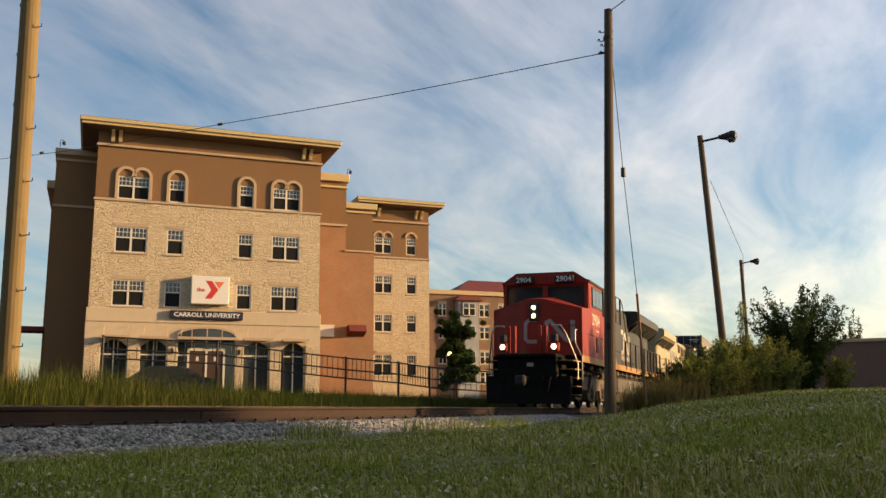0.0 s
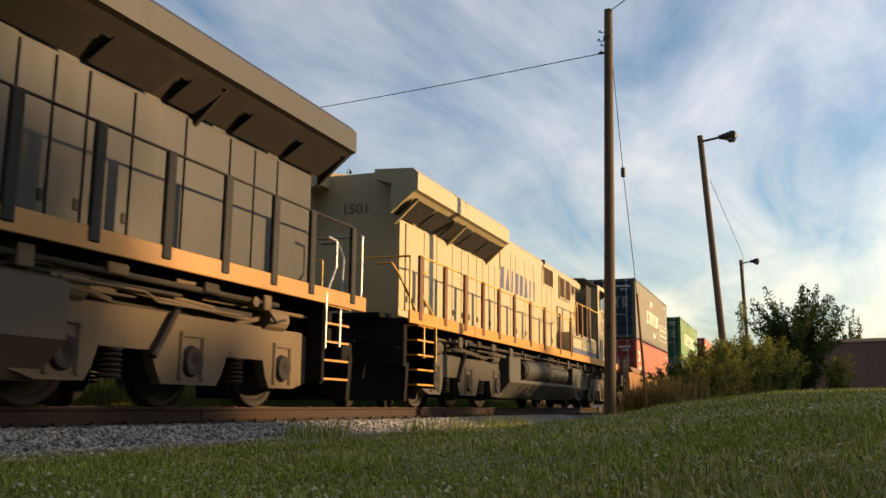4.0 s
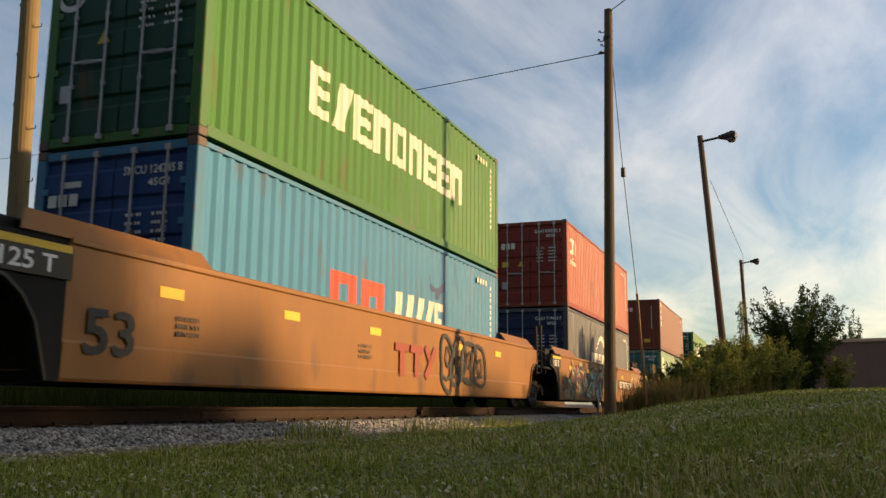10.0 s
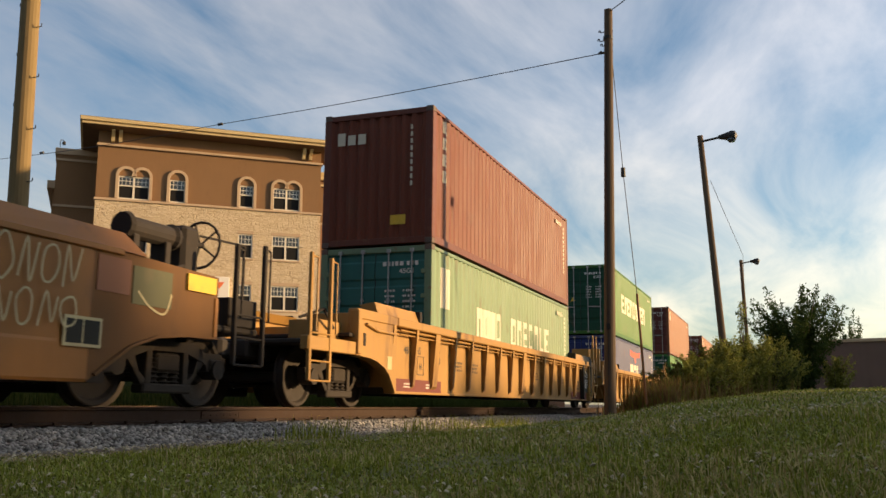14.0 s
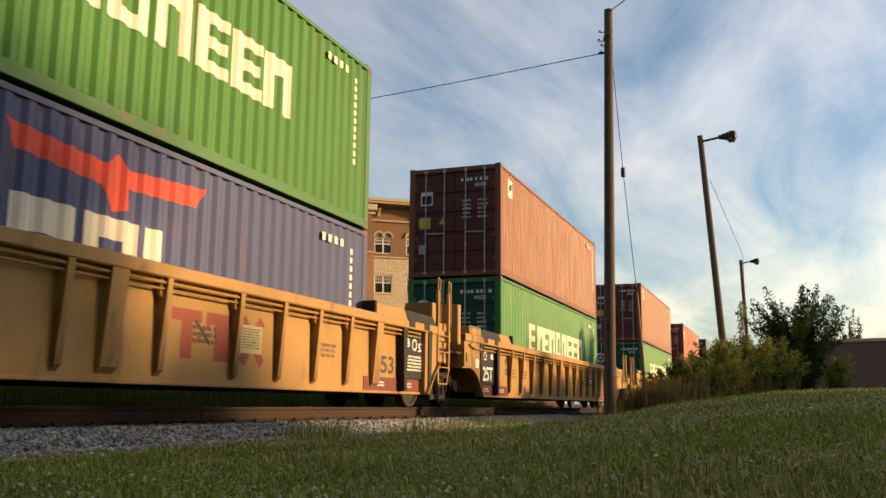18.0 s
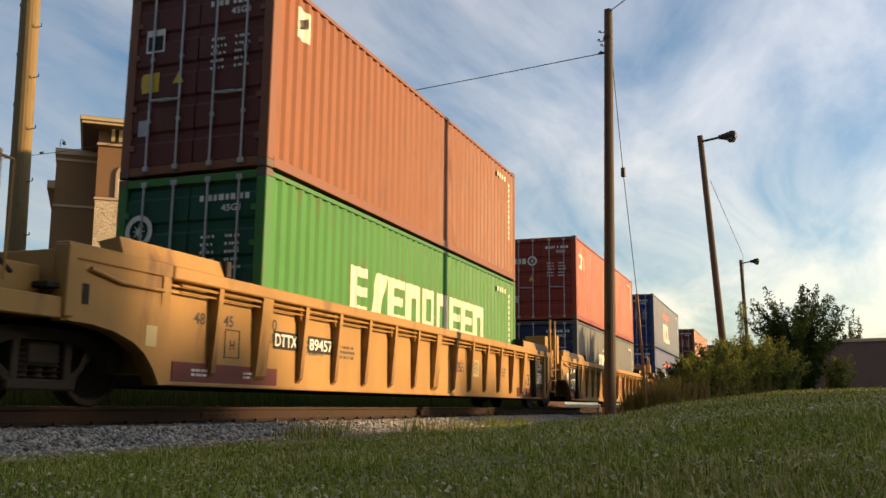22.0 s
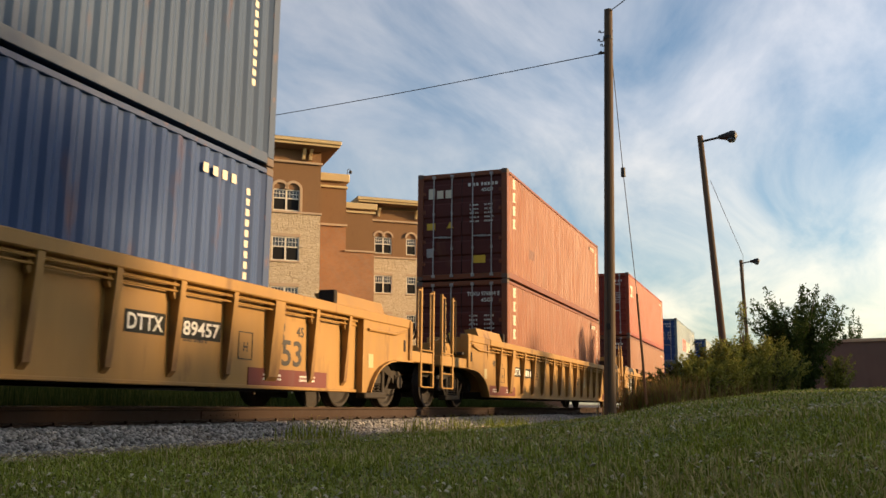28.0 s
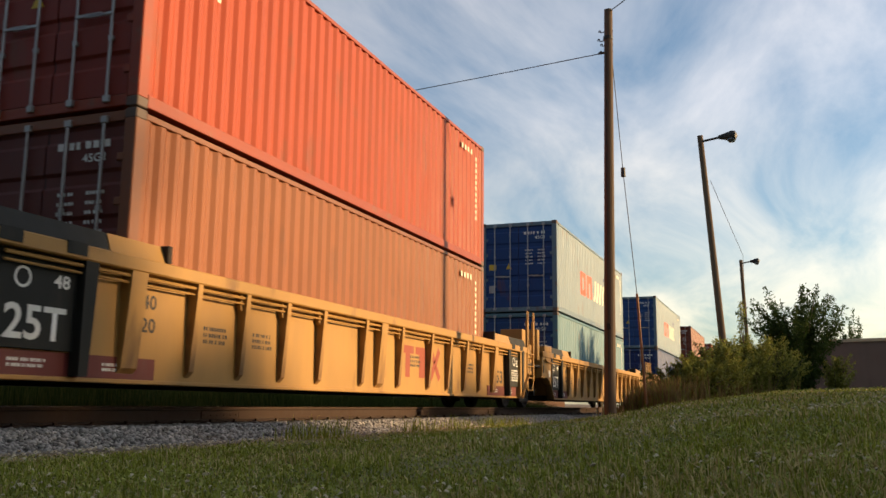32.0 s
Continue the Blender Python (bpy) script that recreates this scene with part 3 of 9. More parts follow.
def build_truck(parent, x, base=1.83, r=0.457, half=1.0):
    steel = mat("truck", lambda: paint("truck_castings", (0.026, 0.020, 0.016), 0.85, 0.0, 0.6, (0.07, 0.042, 0.024), False, 0.006, 9))
    tr = part("truck", Shape().box(-0.22, 0.22, -1.08, 1.08, r - 0.06, r + 0.16, 0.03).box(-0.5, 0.5, -0.2, 0.2, r + 0.1, r + 0.22, 0.02), steel, parent, at=Matrix.Translation((x, 0, 0)))
    fr = mat("side_frame_%d_%d" % (round(base * 100), round(r * 1000)), lambda: side_frame(base, r).mesh("side_frame", steel))
    if "spring" not in MAT:
        prof = []
        for i in range(6):
            prof += [(-0.19 + 0.052 * i, 0.05), (-0.172 + 0.052 * i, 0.078), (-0.154 + 0.052 * i, 0.05)]
        MAT["spring"] = Shape().lathe(prof, "z", (0, 0, 0), 10).mesh("spring", steel)
    if "adapter" not in MAT:
        MAT["adapter"] = Shape().box(-0.13, 0.13, -0.09, 0.09, -0.02, 0.13, 0.02).tube((0, -0.12, 0), (0, 0.1, 0), 0.12, 14).mesh("bearing", steel)
    for sy in (-1, 1):
        part("side_frame", fr, None, tr, at=Matrix.Translation((0, sy * half, 0)))
        for k in (-0.19, 0, 0.19):
            part("spring", MAT["spring"], None, tr, at=Matrix.Translation((k, sy * half, r)))
        for sx in (-1, 1):
            part("bearing", MAT["adapter"], None, tr, at=Matrix.Translation((sx * base / 2, sy * (half + 0.01), r)))
    for sx in (-1, 1):
        w = part("wheelset", wheelset_mesh(r), None, tr)
        WHEELS.append((w, sx * base / 2, r))
        part("brake_beam", Shape().tube((sx * (base / 2 - r - 0.08), -0.75, r - 0.12), (sx * (base / 2 - r - 0.08), 0.75, r - 0.12), 0.035, 8), steel, tr)
    return tr


# ---- well cars ----
WELL_PITCH = 19.86


def ochre():
    return mat("ochre", lambda: paint("yellow_car_paint", (0.310, 0.172, 0.050), 0.55, 0, 0.8, (0.11, 0.055, 0.026), True, 0.006, 4.0, 0.3, 0.42))


def grab(s, pts, r=0.014):
    return s.path(pts, r, 6)


def well_end(th, sx, sy, coupled, pm, dark, black, ZT, ZB):
    """One side of the end of a ribbed car beyond its well: wheel-arch plate, covers, cabinets and ladder."""
    o, i, yy = sy * 1.47, sy * 1.34, sy * 1.45
    wide = sorted((o, i))

    def bx(name, x0, x1, y0, y1, z0, z1, m, c=0.01, label=""):
        return part(name, Shape().box(*sorted((sx * x0, sx * x1)), *sorted((y0, y1)), z0, z1, c), m, th, label)

    def plate(edge, top):
        part("end_side", Shape().prism([(sx * x, z) for x, z in edge + top], "y", *wide), pm, th)
        run = edge[1:]
        lip = Shape().prism([(sx * x, z) for x, z in run] + [(sx * (x - 0.018), z + 0.02) for x, z in run[::-1]], "y", *sorted((i, o + sy * 0.07)))
        part("arch_lip", lip, pm, th)

    def cover(x0, x1, m):
        part("lid", Shape().prism([(o * 1.0, ZT + 0.004), (i * 0.92, ZT + 0.004), (i * 0.84, ZT + 0.15), (o * 0.955, ZT + 0.19)], "x", sx * x0, sx * x1), m, th)
    if coupled:
        ex = 9.82 if sx < 0 else 10.2
        plate([(8.25, ZB), (8.45, ZB), (8.58, 0.42), (8.72, 0.56), (8.90, 0.66), (9.2, 0.75), (9.5, 0.79), (ex, 0.80)], [(ex, ZT - 0.03), (8.25, ZT - 0.02)])
        bx("end_post", ex - 0.11, ex + 0.01, i, o + sy * 0.04, 0.84, ZT - 0.02, pm)
        bx("end_return", ex - 0.04, ex, i, sy * 0.55, 0.84, ZT - 0.06, pm)
        bx("end_chord", 8.25, ex, i - sy * 0.03, o + sy * 0.02, ZT - 0.15, ZT + 0.01, pm, 0.012)
        bx("side_slot", ex - 0.32, ex - 0.24, o, o + sy * 0.012, 0.98, 1.18, dark, 0.004)
        part("brace_pipe", Shape().path([(sx * (ex - 0.3), o + sy * 0.03, ZT - 0.22), (sx * (ex - 0.75), o + sy * 0.03, ZT - 0.30), (sx * 8.4, o + sy * 0.02, ZT - 0.30)], 0.024, 7), pm, th)
        cover(7.2, 9.05, pm)
        bx("lid_clamp", 7.16, 7.26, i * 0.92, o * 1.02, ZT, ZT + 0.2, dark)
        # side sill out to the corner, tall ladder posts with hoops and a stirrup
        bx("corner_sill", ex, 11.36, i * 1.0, o, 0.82, 1.02, pm)
        bx("platform_box", ex + 0.05, 10.62, sy * 0.7, sy * 1.22, 1.0, 1.32, pm)
        for x0 in (10.70, 11.31):
            bx("ladder_rail", x0 - 0.032, x0 + 0.032, yy - sy * 0.02, yy + sy * 0.035, 0.38, 2.22, pm, 0.008)
            part("grab_iron", grab(Shape(), [(sx * x0, yy + sy * 0.02, 2.17), (sx * (x0 - 0.17), yy + sy * 0.02, 2.16), (sx * (x0 - 0.17), yy + sy * 0.02, 1.08)], 0.014), pm, th)
        for zz in (0.38, 0.66, 1.06):
            part("rung", grab(Shape(), [(sx * 10.70, yy + sy * 0.03, zz), (sx * 11.31, yy + sy * 0.03, zz)], 0.014), pm, th)
        part("hose", Shape().path([(sx * 10.3, yy * 0.9, 1.2), (sx * 10.75, yy * 0.95, 1.45), (sx * 11.1, yy * 0.8, 1.3)], 0.024), dark, th)
    elif sx < 0:
        plate([(8.25, ZB), (8.31, ZB), (8.50, 0.45), (8.70, 0.64), (8.92, 0.76), (9.13, 0.82), (9.42, 0.84)], [(9.42, ZT - 0.03), (8.25, ZT - 0.02)])
        part("arch_lip", Shape().box(*sorted((sx * 9.42, sx * 9.73)), *sorted((i, o + sy * 0.07)), 0.82, 0.845), pm, th)
        bx("end_return", 9.38, 9.42, i, sy * 0.75, 0.86, ZT - 0.05, pm)
        bx("end_chord", 8.25, 9.42, i - sy * 0.03, o + sy * 0.03, ZT - 0.15, ZT + 0.01, pm, 0.012)
        bx("side_slot", 9.26, 9.33, o, o + sy * 0.012, 0.95, 1.16, dark, 0.004)
        part("brace_pipe", Shape().path([(sx * 9.15, o + sy * 0.03, ZT - 0.22), (sx * 8.85, o + sy * 0.03, ZT - 0.28), (sx * 8.3, o + sy * 0.02, ZT - 0.28)], 0.024, 7), pm, th)
        bx("lid_box", 8.3, 9.1, i * 0.85, o * 1.0, ZT + 0.012, ZT + 0.17, pm)
        part("lid_edge", grab(Shape(), [(sx * 8.3, o * 0.99, ZT + 0.19), (sx * 9.1, o * 0.99, ZT + 0.19)], 0.014), mat("galv", None), th)
        cover(6.8, 8.28, black)
        cover(5.9, 6.78, pm)
        bx("lid_clamp", 5.84, 5.92, i * 0.92, o * 1.02, ZT, ZT + 0.2, dark)
        bx("upright_plate", 9.6, 9.82, sy * 0.78, sy * 1.45, 1.30, 2.13, pm)
        bx("plate_foot", 9.44, 9.8, sy * 0.6, sy * 1.2, 0.98, 1.32, dark)
        bx("decal", 8.48, 8.68, o, o + sy * 0.004, 0.86, 1.05, mat("stencil_white", None), 0)
    else:
        plate([(8.25, ZB), (8.27, ZB), (8.44, 0.42), (8.62, 0.60), (8.84, 0.78), (8.88, 0.86)], [(8.88, ZT - 0.1), (8.25, ZT - 0.02)])
        bx("end_chord", 8.25, 8.88, i - sy * 0.03, o + sy * 0.02, ZT - 0.15, ZT + 0.01, pm, 0.012)
        bx("end_cabinet", 8.9, 9.72, sy * 0.85, sy * 1.38, 0.88, 1.68, pm, 0.02)
        bx("cabinet_band", 8.88, 9.74, sy * 1.36, sy * 1.42, 1.30, 1.52, pm)
        bx("side_slot", 9.56, 9.66, sy * 1.38, sy * 1.392, 0.98, 1.2, dark, 0.004)
        bx("upright_box", 9.02, 9.36, sy * 0.7, sy * 1.3, 1.66, 2.06, pm)
        cover(7.4, 8.78, black)
        cover(6.0, 7.38, pm)
        bx("lid_clamp", 5.94, 6.02, i * 0.92, o * 1.02, ZT, ZT + 0.2, dark)
        for x0, low in ((8.87, 0.48), (9.46, 0.70)):
            bx("ladder_rail", x0 - 0.035, x0 + 0.035, yy - sy * 0.01, yy + sy * 0.05, low, 2.27, pm, 0.008)
            part("grab_iron", grab(Shape(), [(sx * (x0 + 0.14), yy + sy * 0.02, 1.62), (sx * (x0 + 0.14), yy + sy * 0.02, 2.5), (sx * (x0 + 0.02), yy + sy * 0.02, 2.52), (sx * x0, yy + sy * 0.02, 2.25)], 0.014), pm, th)
        for zz in (0.78, 1.08, 1.40):
            part("rung", grab(Shape(), [(sx * 8.87, yy + sy * 0.04, zz), (sx * 9.46, yy + sy * 0.04, zz)], 0.014), pm, th)
        part("stirrup", grab(Shape(), [(sx * 8.87, yy + sy * 0.03, 0.5), (sx * 8.88, yy + sy * 0.03, 0.46), (sx * 9.35, yy + sy * 0.03, 0.46), (sx * 9.46, yy + sy * 0.03, 0.72)], 0.014), pm, th)


def build_well_car(centre, smooth_side, front_end, rear_end, label, seed=0, dirty=0.0):
    """One platform of an articulated car. Its space: x from its middle (rearwards positive), z from the rail head.
    front_end, rear_end: True where the car ends in a coupler, False where a truck is shared with the next platform."""
    rng = random.Random(seed)
    th = thing("well_car", label, "railway car", "well cars of the train")
    pm = ochre() if not smooth_side else mat("orange_car", lambda: paint("orange_car_paint", (0.225, 0.096, 0.022), 0.5, 0, 0.85, (0.10, 0.052, 0.028), True, 0.006, 3.0, 0.3, 0.42))
    dark = mat("dark_steel", lambda: paint("dark_underframe", (0.026, 0.021, 0.018), 0.85, 0.1, 0.5, (0.07, 0.04, 0.026), False, 0.008, 7))
    black = mat("black_panel", lambda: paint("black_stencil_panel", (0.015, 0.016, 0.014), 0.7, 0, 0.35, (0.06, 0.05, 0.04), True, 0.003, 6.0, 0.25))
    redp = mat("red_panel", lambda: paint("dark_red_panel", (0.12, 0.018, 0.014), 0.6, 0, 0.35, (0.1, 0.06, 0.05), True, 0.003))
    half = 8.25
    ZT, ZB = (1.55, 0.24) if not smooth_side else (1.60, 0.24)
    for sy in (-1, 1):
        o = sy * 1.47
        i = sy * 1.34
        if smooth_side:
            prof = [(o, ZT), (i, ZT), (i, ZB), (o * 0.995, ZB), (o * 1.004, ZB + 0.03), (o * 1.006, ZB + 0.36), (o, ZB + 0.39)]
            wall = part("side_wall", Shape().prism(prof, "x", -7.85 if front_end else -half, 7.85), pm, th)
            part("top_chord", Shape().box(-half, half, min(o, i) - 0.03, max(o, i) + 0.03, ZT - 0.07, ZT + 0.005, 0.012), pm, th)
            drab = mat("drab_panel", lambda: paint("drab_end_panel", (0.050, 0.044, 0.032), 0.7, 0, 0.6, (0.14, 0.07, 0.03), True, 0.004, 5))
            for sx in (-1, 1):
                if front_end if sx < 0 else rear_end:
                    edge = [(7.85, ZB), (7.95, ZB + 0.06), (8.45, 0.61), (8.85, 0.73), (9.35, 0.78), (9.93, 0.79)]
                    top = [(9.93, ZT - 0.07), (7.85, ZT - 0.01)]
                elif sx < 0:
                    edge = [(half, ZB), (8.46, ZB), (8.63, 0.76), (8.80, 0.98), (9.0, 1.12), (9.42, 1.20)]
                    top = [(9.42, 1.32), (9.24, ZT - 0.06), (half, ZT - 0.01)]
                else:
                    edge = [(7.85, ZB), (7.98, ZB + 0.04), (8.20, 0.55), (8.38, 1.0), (8.6, 1.14), (8.95, 1.2)]
                    top = [(8.95, ZT - 0.06), (7.85, ZT - 0.01)]
                drabby = sx < 0 and not front_end
                # darker, browner coat for the coupled rear end
                brownish = mat("brownish_orange", lambda: paint("brownish_orange_paint", (0.120, 0.060, 0.024), 0.7, 0, 0.9, (0.05, 0.032, 0.022), True, 0.006, 2.5, 0.2, 0.45))
                # near-black coat for the end at a front joint
                part("end_side", Shape().prism([(sx * x, z) for x, z in edge + top], "y", min(o, i), max(o, i)), mat("end_black", lambda: paint("near_black_end_paint", (0.012, 0.011, 0.010), 0.75, 0, 0.5, (0.05, 0.03, 0.02), True, 0.004, 5, 0.2)) if drabby else brownish if sx > 0 and rear_end else pm, th)
                run = edge[1:]
                s = Shape().prism([(sx * x, z) for x, z in run] + [(sx * (x - 0.022), z + 0.025) for x, z in run[::-1]], "y", *sorted((o * 0.99, o + sy * 0.035)))
                part("end_lip", s, drab if drabby else brownish if sx > 0 and rear_end else pm, th)
                ex = edge[-1][0]
                part("end_post", Shape().box(*sorted((sx * (ex - 0.07), sx * ex)), *sorted((o * 0.99, o + sy * 0.02)), edge[-1][1] + 0.02, ZT - 0.32, 0.01), drab if drabby else pm, th)
                part("end_return", Shape().box(*sorted((sx * (ex - 0.05), sx * ex)), *sorted((i, sy * 0.45)), 0.95, ZT - 0.1, 0.01), dark, th)
                a0, a1 = sx * 6.0, sx * (8.85 if sx < 0 else 8.6)
                q = [(a0, o * 1.02, ZT), (a1, o * 1.02, ZT - 0.03), (a1 - sx * 0.18, o * 0.90, ZT + 0.21), (a0, o * 0.90, ZT + 0.21)]
                part("side_deflector", Shape().put(q + [(x, y - sy * 0.03, z) for x, y, z in q], [(0, 1, 2, 3), (7, 6, 5, 4), (0, 4, 5, 1), (1, 5, 6, 2), (2, 6, 7, 3), (3, 7, 4, 0)]), pm, th)
            yel = mat("yellow_mark", None) if "yellow_mark" in MAT else mat("yellow_mark", lambda: paint("yellow_mark", (0.62, 0.40, 0.04), 0.6, 0, 0.3, (0.2, 0.15, 0.05), False, 0.0))
            for x in (-6.9, -4.3, -1.6, 2.6, 5.2):
                part("reflector", Shape().box(x, x + 0.42, *sorted((o + sy * 0.0, o + sy * 0.006)), ZT - 0.42, ZT - 0.30), yel, th)
        else:
            # plate set back behind posts, heavy top chord, bottom flange
            wall = part("side_wall", Shape().box(-half, half, min(sy * 1.35, sy * 1.30), max(sy * 1.35, sy * 1.30), ZB + 0.03, ZT - 0.1), pm, th)
            part("top_chord", Shape().box(-half, half, min(o, i) - 0.035, max(o, i) + 0.035, ZT - 0.15, ZT, 0.015), pm, th)
            part("bottom_flange", Shape().box(-half, half, *sorted((i, sy * 1.385)), ZB, ZB + 0.045, 0.008), pm, th)
            part("side_pipe", Shape().tube((-half + 0.2, o - sy * 0.02, ZT - 0.20), (half - 0.2, o - sy * 0.02, ZT - 0.20), 0.02, 6).tube((-half + 0.2, o - sy * 0.03, ZT - 0.27), (half - 0.2, o - sy * 0.03, ZT - 0.27), 0.014, 6), pm, th)
            # posts: fins that stand out most under the top chord and end above the bottom edge
            fin = [(sy * 1.349, ZT - 0.14), (sy * 1.492, ZT - 0.14), (sy * 1.482, ZT - 0.34), (sy * 1.415, ZB + 0.16), (sy * 1.349, ZB + 0.09)]
            post = mat("well_post" if sy < 0 else "well_post_far", lambda: Shape().prism(fin, "x", -0.045, 0.045).mesh("side_post", pm))
            wide = mat("wide_post" if sy < 0 else "wide_post_far", lambda: Shape().prism(fin, "x", -0.125, 0.125).mesh("wide_post", pm))
            gusset = mat("post_gusset" if sy < 0 else "post_gusset_far", lambda: Shape().prism([(-0.10, ZT - 0.15), (-0.046, ZT - 0.15), (-0.046, ZT - 0.34), (-0.075, ZT - 0.36), (-0.10, ZT - 0.31)], "y", *sorted((sy * 1.36, sy * 1.43))).mesh("gusset", pm))
            rows = [(k * 1.045 - (0.6 if rear_end else 0), k % 6 == 0) for k in range(-8, 9)]
            if not front_end and not rear_end:
                # middle platform: a joint post at the middle, wider bays beside it
                rows = [(-0.12, True)] + [(q * v - 0.06, v > 6) for q in (-1, 1) for v in (0.74, 2.17, 3.21, 4.21, 5.22, 6.27)]
            for k, (x, broad) in enumerate(rows):
                if abs(x) > (6.5 if not (front_end if x < 0 else rear_end) else 8.4):
                    continue
                fixed = part("wide_post" if broad else "side_post", wide if broad else post, None, th, at=Matrix.Translation((x, 0, 0)))
                if sy < 0 and not broad and k % 4 != 1:
                    part("gusset", gusset, None, fixed)
            for sx, coupled in ((-1, front_end), (1, rear_end)):
                well_end(th, sx, sy, coupled, pm, dark, black, ZT, ZB)
            wh = mat("stencil_white", lambda: paint("stencil_white", (0.66, 0.66, 0.62), 0.6, 0, 0.25, (0.2, 0.2, 0.2), False, 0.0))
            dk = mat("stencil_black", lambda: plain("stencil_black", (0.03, 0.025, 0.02), 0.7))
            for sx, coupled in ((-1, front_end), (1, rear_end)):
                q0, q1 = sorted((sx * 8.24, sx * 7.10)) if sx < 0 else (7.33, 8.40)
                ra, rb = ((5.15, 7.25) if sx > 0 else (-8.01, -5.79)) if coupled else sorted((sx * 5.86, sx * 8.2))
                part("red_panel", Shape().box(ra, rb, *sorted((sy * 1.351, sy * 1.362)), ZB + 0.046, ZB + 0.27), redp, th, "dark red jacking panel")
                if not coupled:
                    part("stencil_panel", Shape().box(q0, q1, *sorted((sy * 1.352, sy * 1.40)), ZB + 0.28, ZT - 0.13, 0.004), black, th, "black stencil panel with white figures")
                    for qa in (q0 + 0.05, q1 - 0.3):
                        part("chord_sleeve", Shape().box(qa, qa + 0.26, *sorted((sy * 1.33, sy * 1.513)), ZT - 0.115, ZT + 0.006), black, th)
                    part("dark_post", Shape().prism([(q0 - 0.16, ZT - 0.11), (q0 + 0.02, ZT - 0.11), (q0 + 0.02, ZB + 0.05), (q0 - 0.1, ZB + 0.05)], "y", *sorted((sy * 1.35, sy * 1.492))), black, th)
                    part("dark_post", Shape().prism([(q1 - 0.02, ZT - 0.11), (q1 + 0.16, ZT - 0.11), (q1 + 0.1, ZB + 0.05), (q1 - 0.02, ZB + 0.05)], "y", *sorted((sy * 1.35, sy * 1.492))), black, th)
                if sy < 0:
                    s = Shape()
                    bars_of(s, ra + 0.35, ZB + 0.17, 0.42, 0.03, rng, 2, 0)
                    bars_of(s, rb - 0.8, ZB + 0.17, 0.42, 0.03, rng, 2, 0)
                    part("small_print", s, wh, th, at=Matrix.Translation((0, -1.3635, 0)))
                    if coupled:
                        if sx > 0:
                            letters("lettering", "53", 0.36, dk, th, Matrix.Translation((5.96, -1.353, ZB + 0.32)), 0.54)
                        else:
                            letters("lettering", "48", 0.14, dk, th, Matrix.Translation((-7.66, -1.353, ZB + 0.72)), 0.22)
                        letters("lettering", "45", 0.14, dk, th, Matrix.Translation((6.34 if sx > 0 else -7.06, -1.353, ZB + 0.74)), 0.2)
                        letters("lettering", "40", 0.16, dk, th, Matrix.Translation((5.78 if sx > 0 else -6.07, -1.353, ZB + 0.77)), 0.24)
                        letters("lettering", "20", 0.16, dk, th, Matrix.Translation((5.78 if sx > 0 else -6.07, -1.353, ZB + 0.60)), 0.24)
                        qx = 5.07 if sx > 0 else -6.86
                        for da, db, dc, dd in ((-0.16, 0.16, 0.36, 0.372), (-0.16, 0.16, 0.698, 0.71), (-0.16, -0.148, 0.36, 0.71), (0.148, 0.16, 0.36, 0.71)):
                            part("stencil_border", Shape().box(qx + da, qx + db, -1.357, -1.352, ZB + dc, ZB + dd), dk, th)
                        letters("lettering", "H", 0.12, dk, th, Matrix.Translation((qx - 0.05, -1.354, ZB + 0.46)), 0.10)
                        part("notice", Shape().box(*sorted((sx * 8.45, sx * 8.63)), -1.475, -1.468, ZB + 0.40, ZB + 0.62), mat("notice_pale", lambda: paint("notice_pale", (0.42, 0.36, 0.20), 0.7, 0, 0.4, (0.25, 0.17, 0.08), True, 0.0)), th, "small pale sheet")
                    elif sx < 0:
                        letters("lettering", "125T", 0.32, wh, th, Matrix.Translation((q0 + 0.12, -1.402, ZB + 0.36)), 0.88)
                        letters("lettering", "48", 0.13, wh, th, Matrix.Translation((q1 - 0.32, -1.402, ZB + 0.86)), 0.2)
                        part("seal", Shape().lathe([(0, 0.10), (0.001, 0.075)], "y", (q0 + 0.45, -1.403, ZB + 0.92), 14), wh, th)
                        letters("lettering", "20", 0.16, dk, th, Matrix.Translation((-6.12, -1.353, ZB + 0.55)), 0.24)
                        letters("lettering", "40", 0.16, dk, th, Matrix.Translation((-6.12, -1.353, ZB + 0.80)), 0.24)
                    else:
                        letters("lettering", "53", 0.16, wh, th, Matrix.Translation((q1 - 0.34, -1.402, ZB + 0.78)), 0.24)
                        letters("lettering", "48", 0.16, wh, th, Matrix.Translation((q0 + 0.08, -1.402, ZB + 0.84)), 0.24)
                        part("seal", Shape().lathe([(0, 0.11), (0.001, 0.08)], "y", (q0 + 0.55, -1.403, ZB + 0.9), 14), wh, th)
                        s = Shape()
                        bars_of(s, q0 + 0.15, ZB + 0.66, 0.75, 0.035, rng, 5, 0)
                        part("small_print", s, wh, th, at=Matrix.Translation((0, -1.402, 0)))
                        letters("lettering", "53", 0.30, dk, th, Matrix.Translation((6.52, -1.353, ZB + 0.34)), 0.54)
    # floor beams of the well
    for k in range(7):
        x = -half + 0.6 + k * (2 * half - 1.2) / 6
        part("floor_beam", Shape().box(x - 0.15, x + 0.15, -1.15, 1.15, 0.24, 0.36), dark, th)
    for sy in (-1, 1):
        part("floor_ledge", Shape().box(-half, half, *sorted((sy * 1.15, sy * 1.34)), 0.24, 0.36), dark, th)
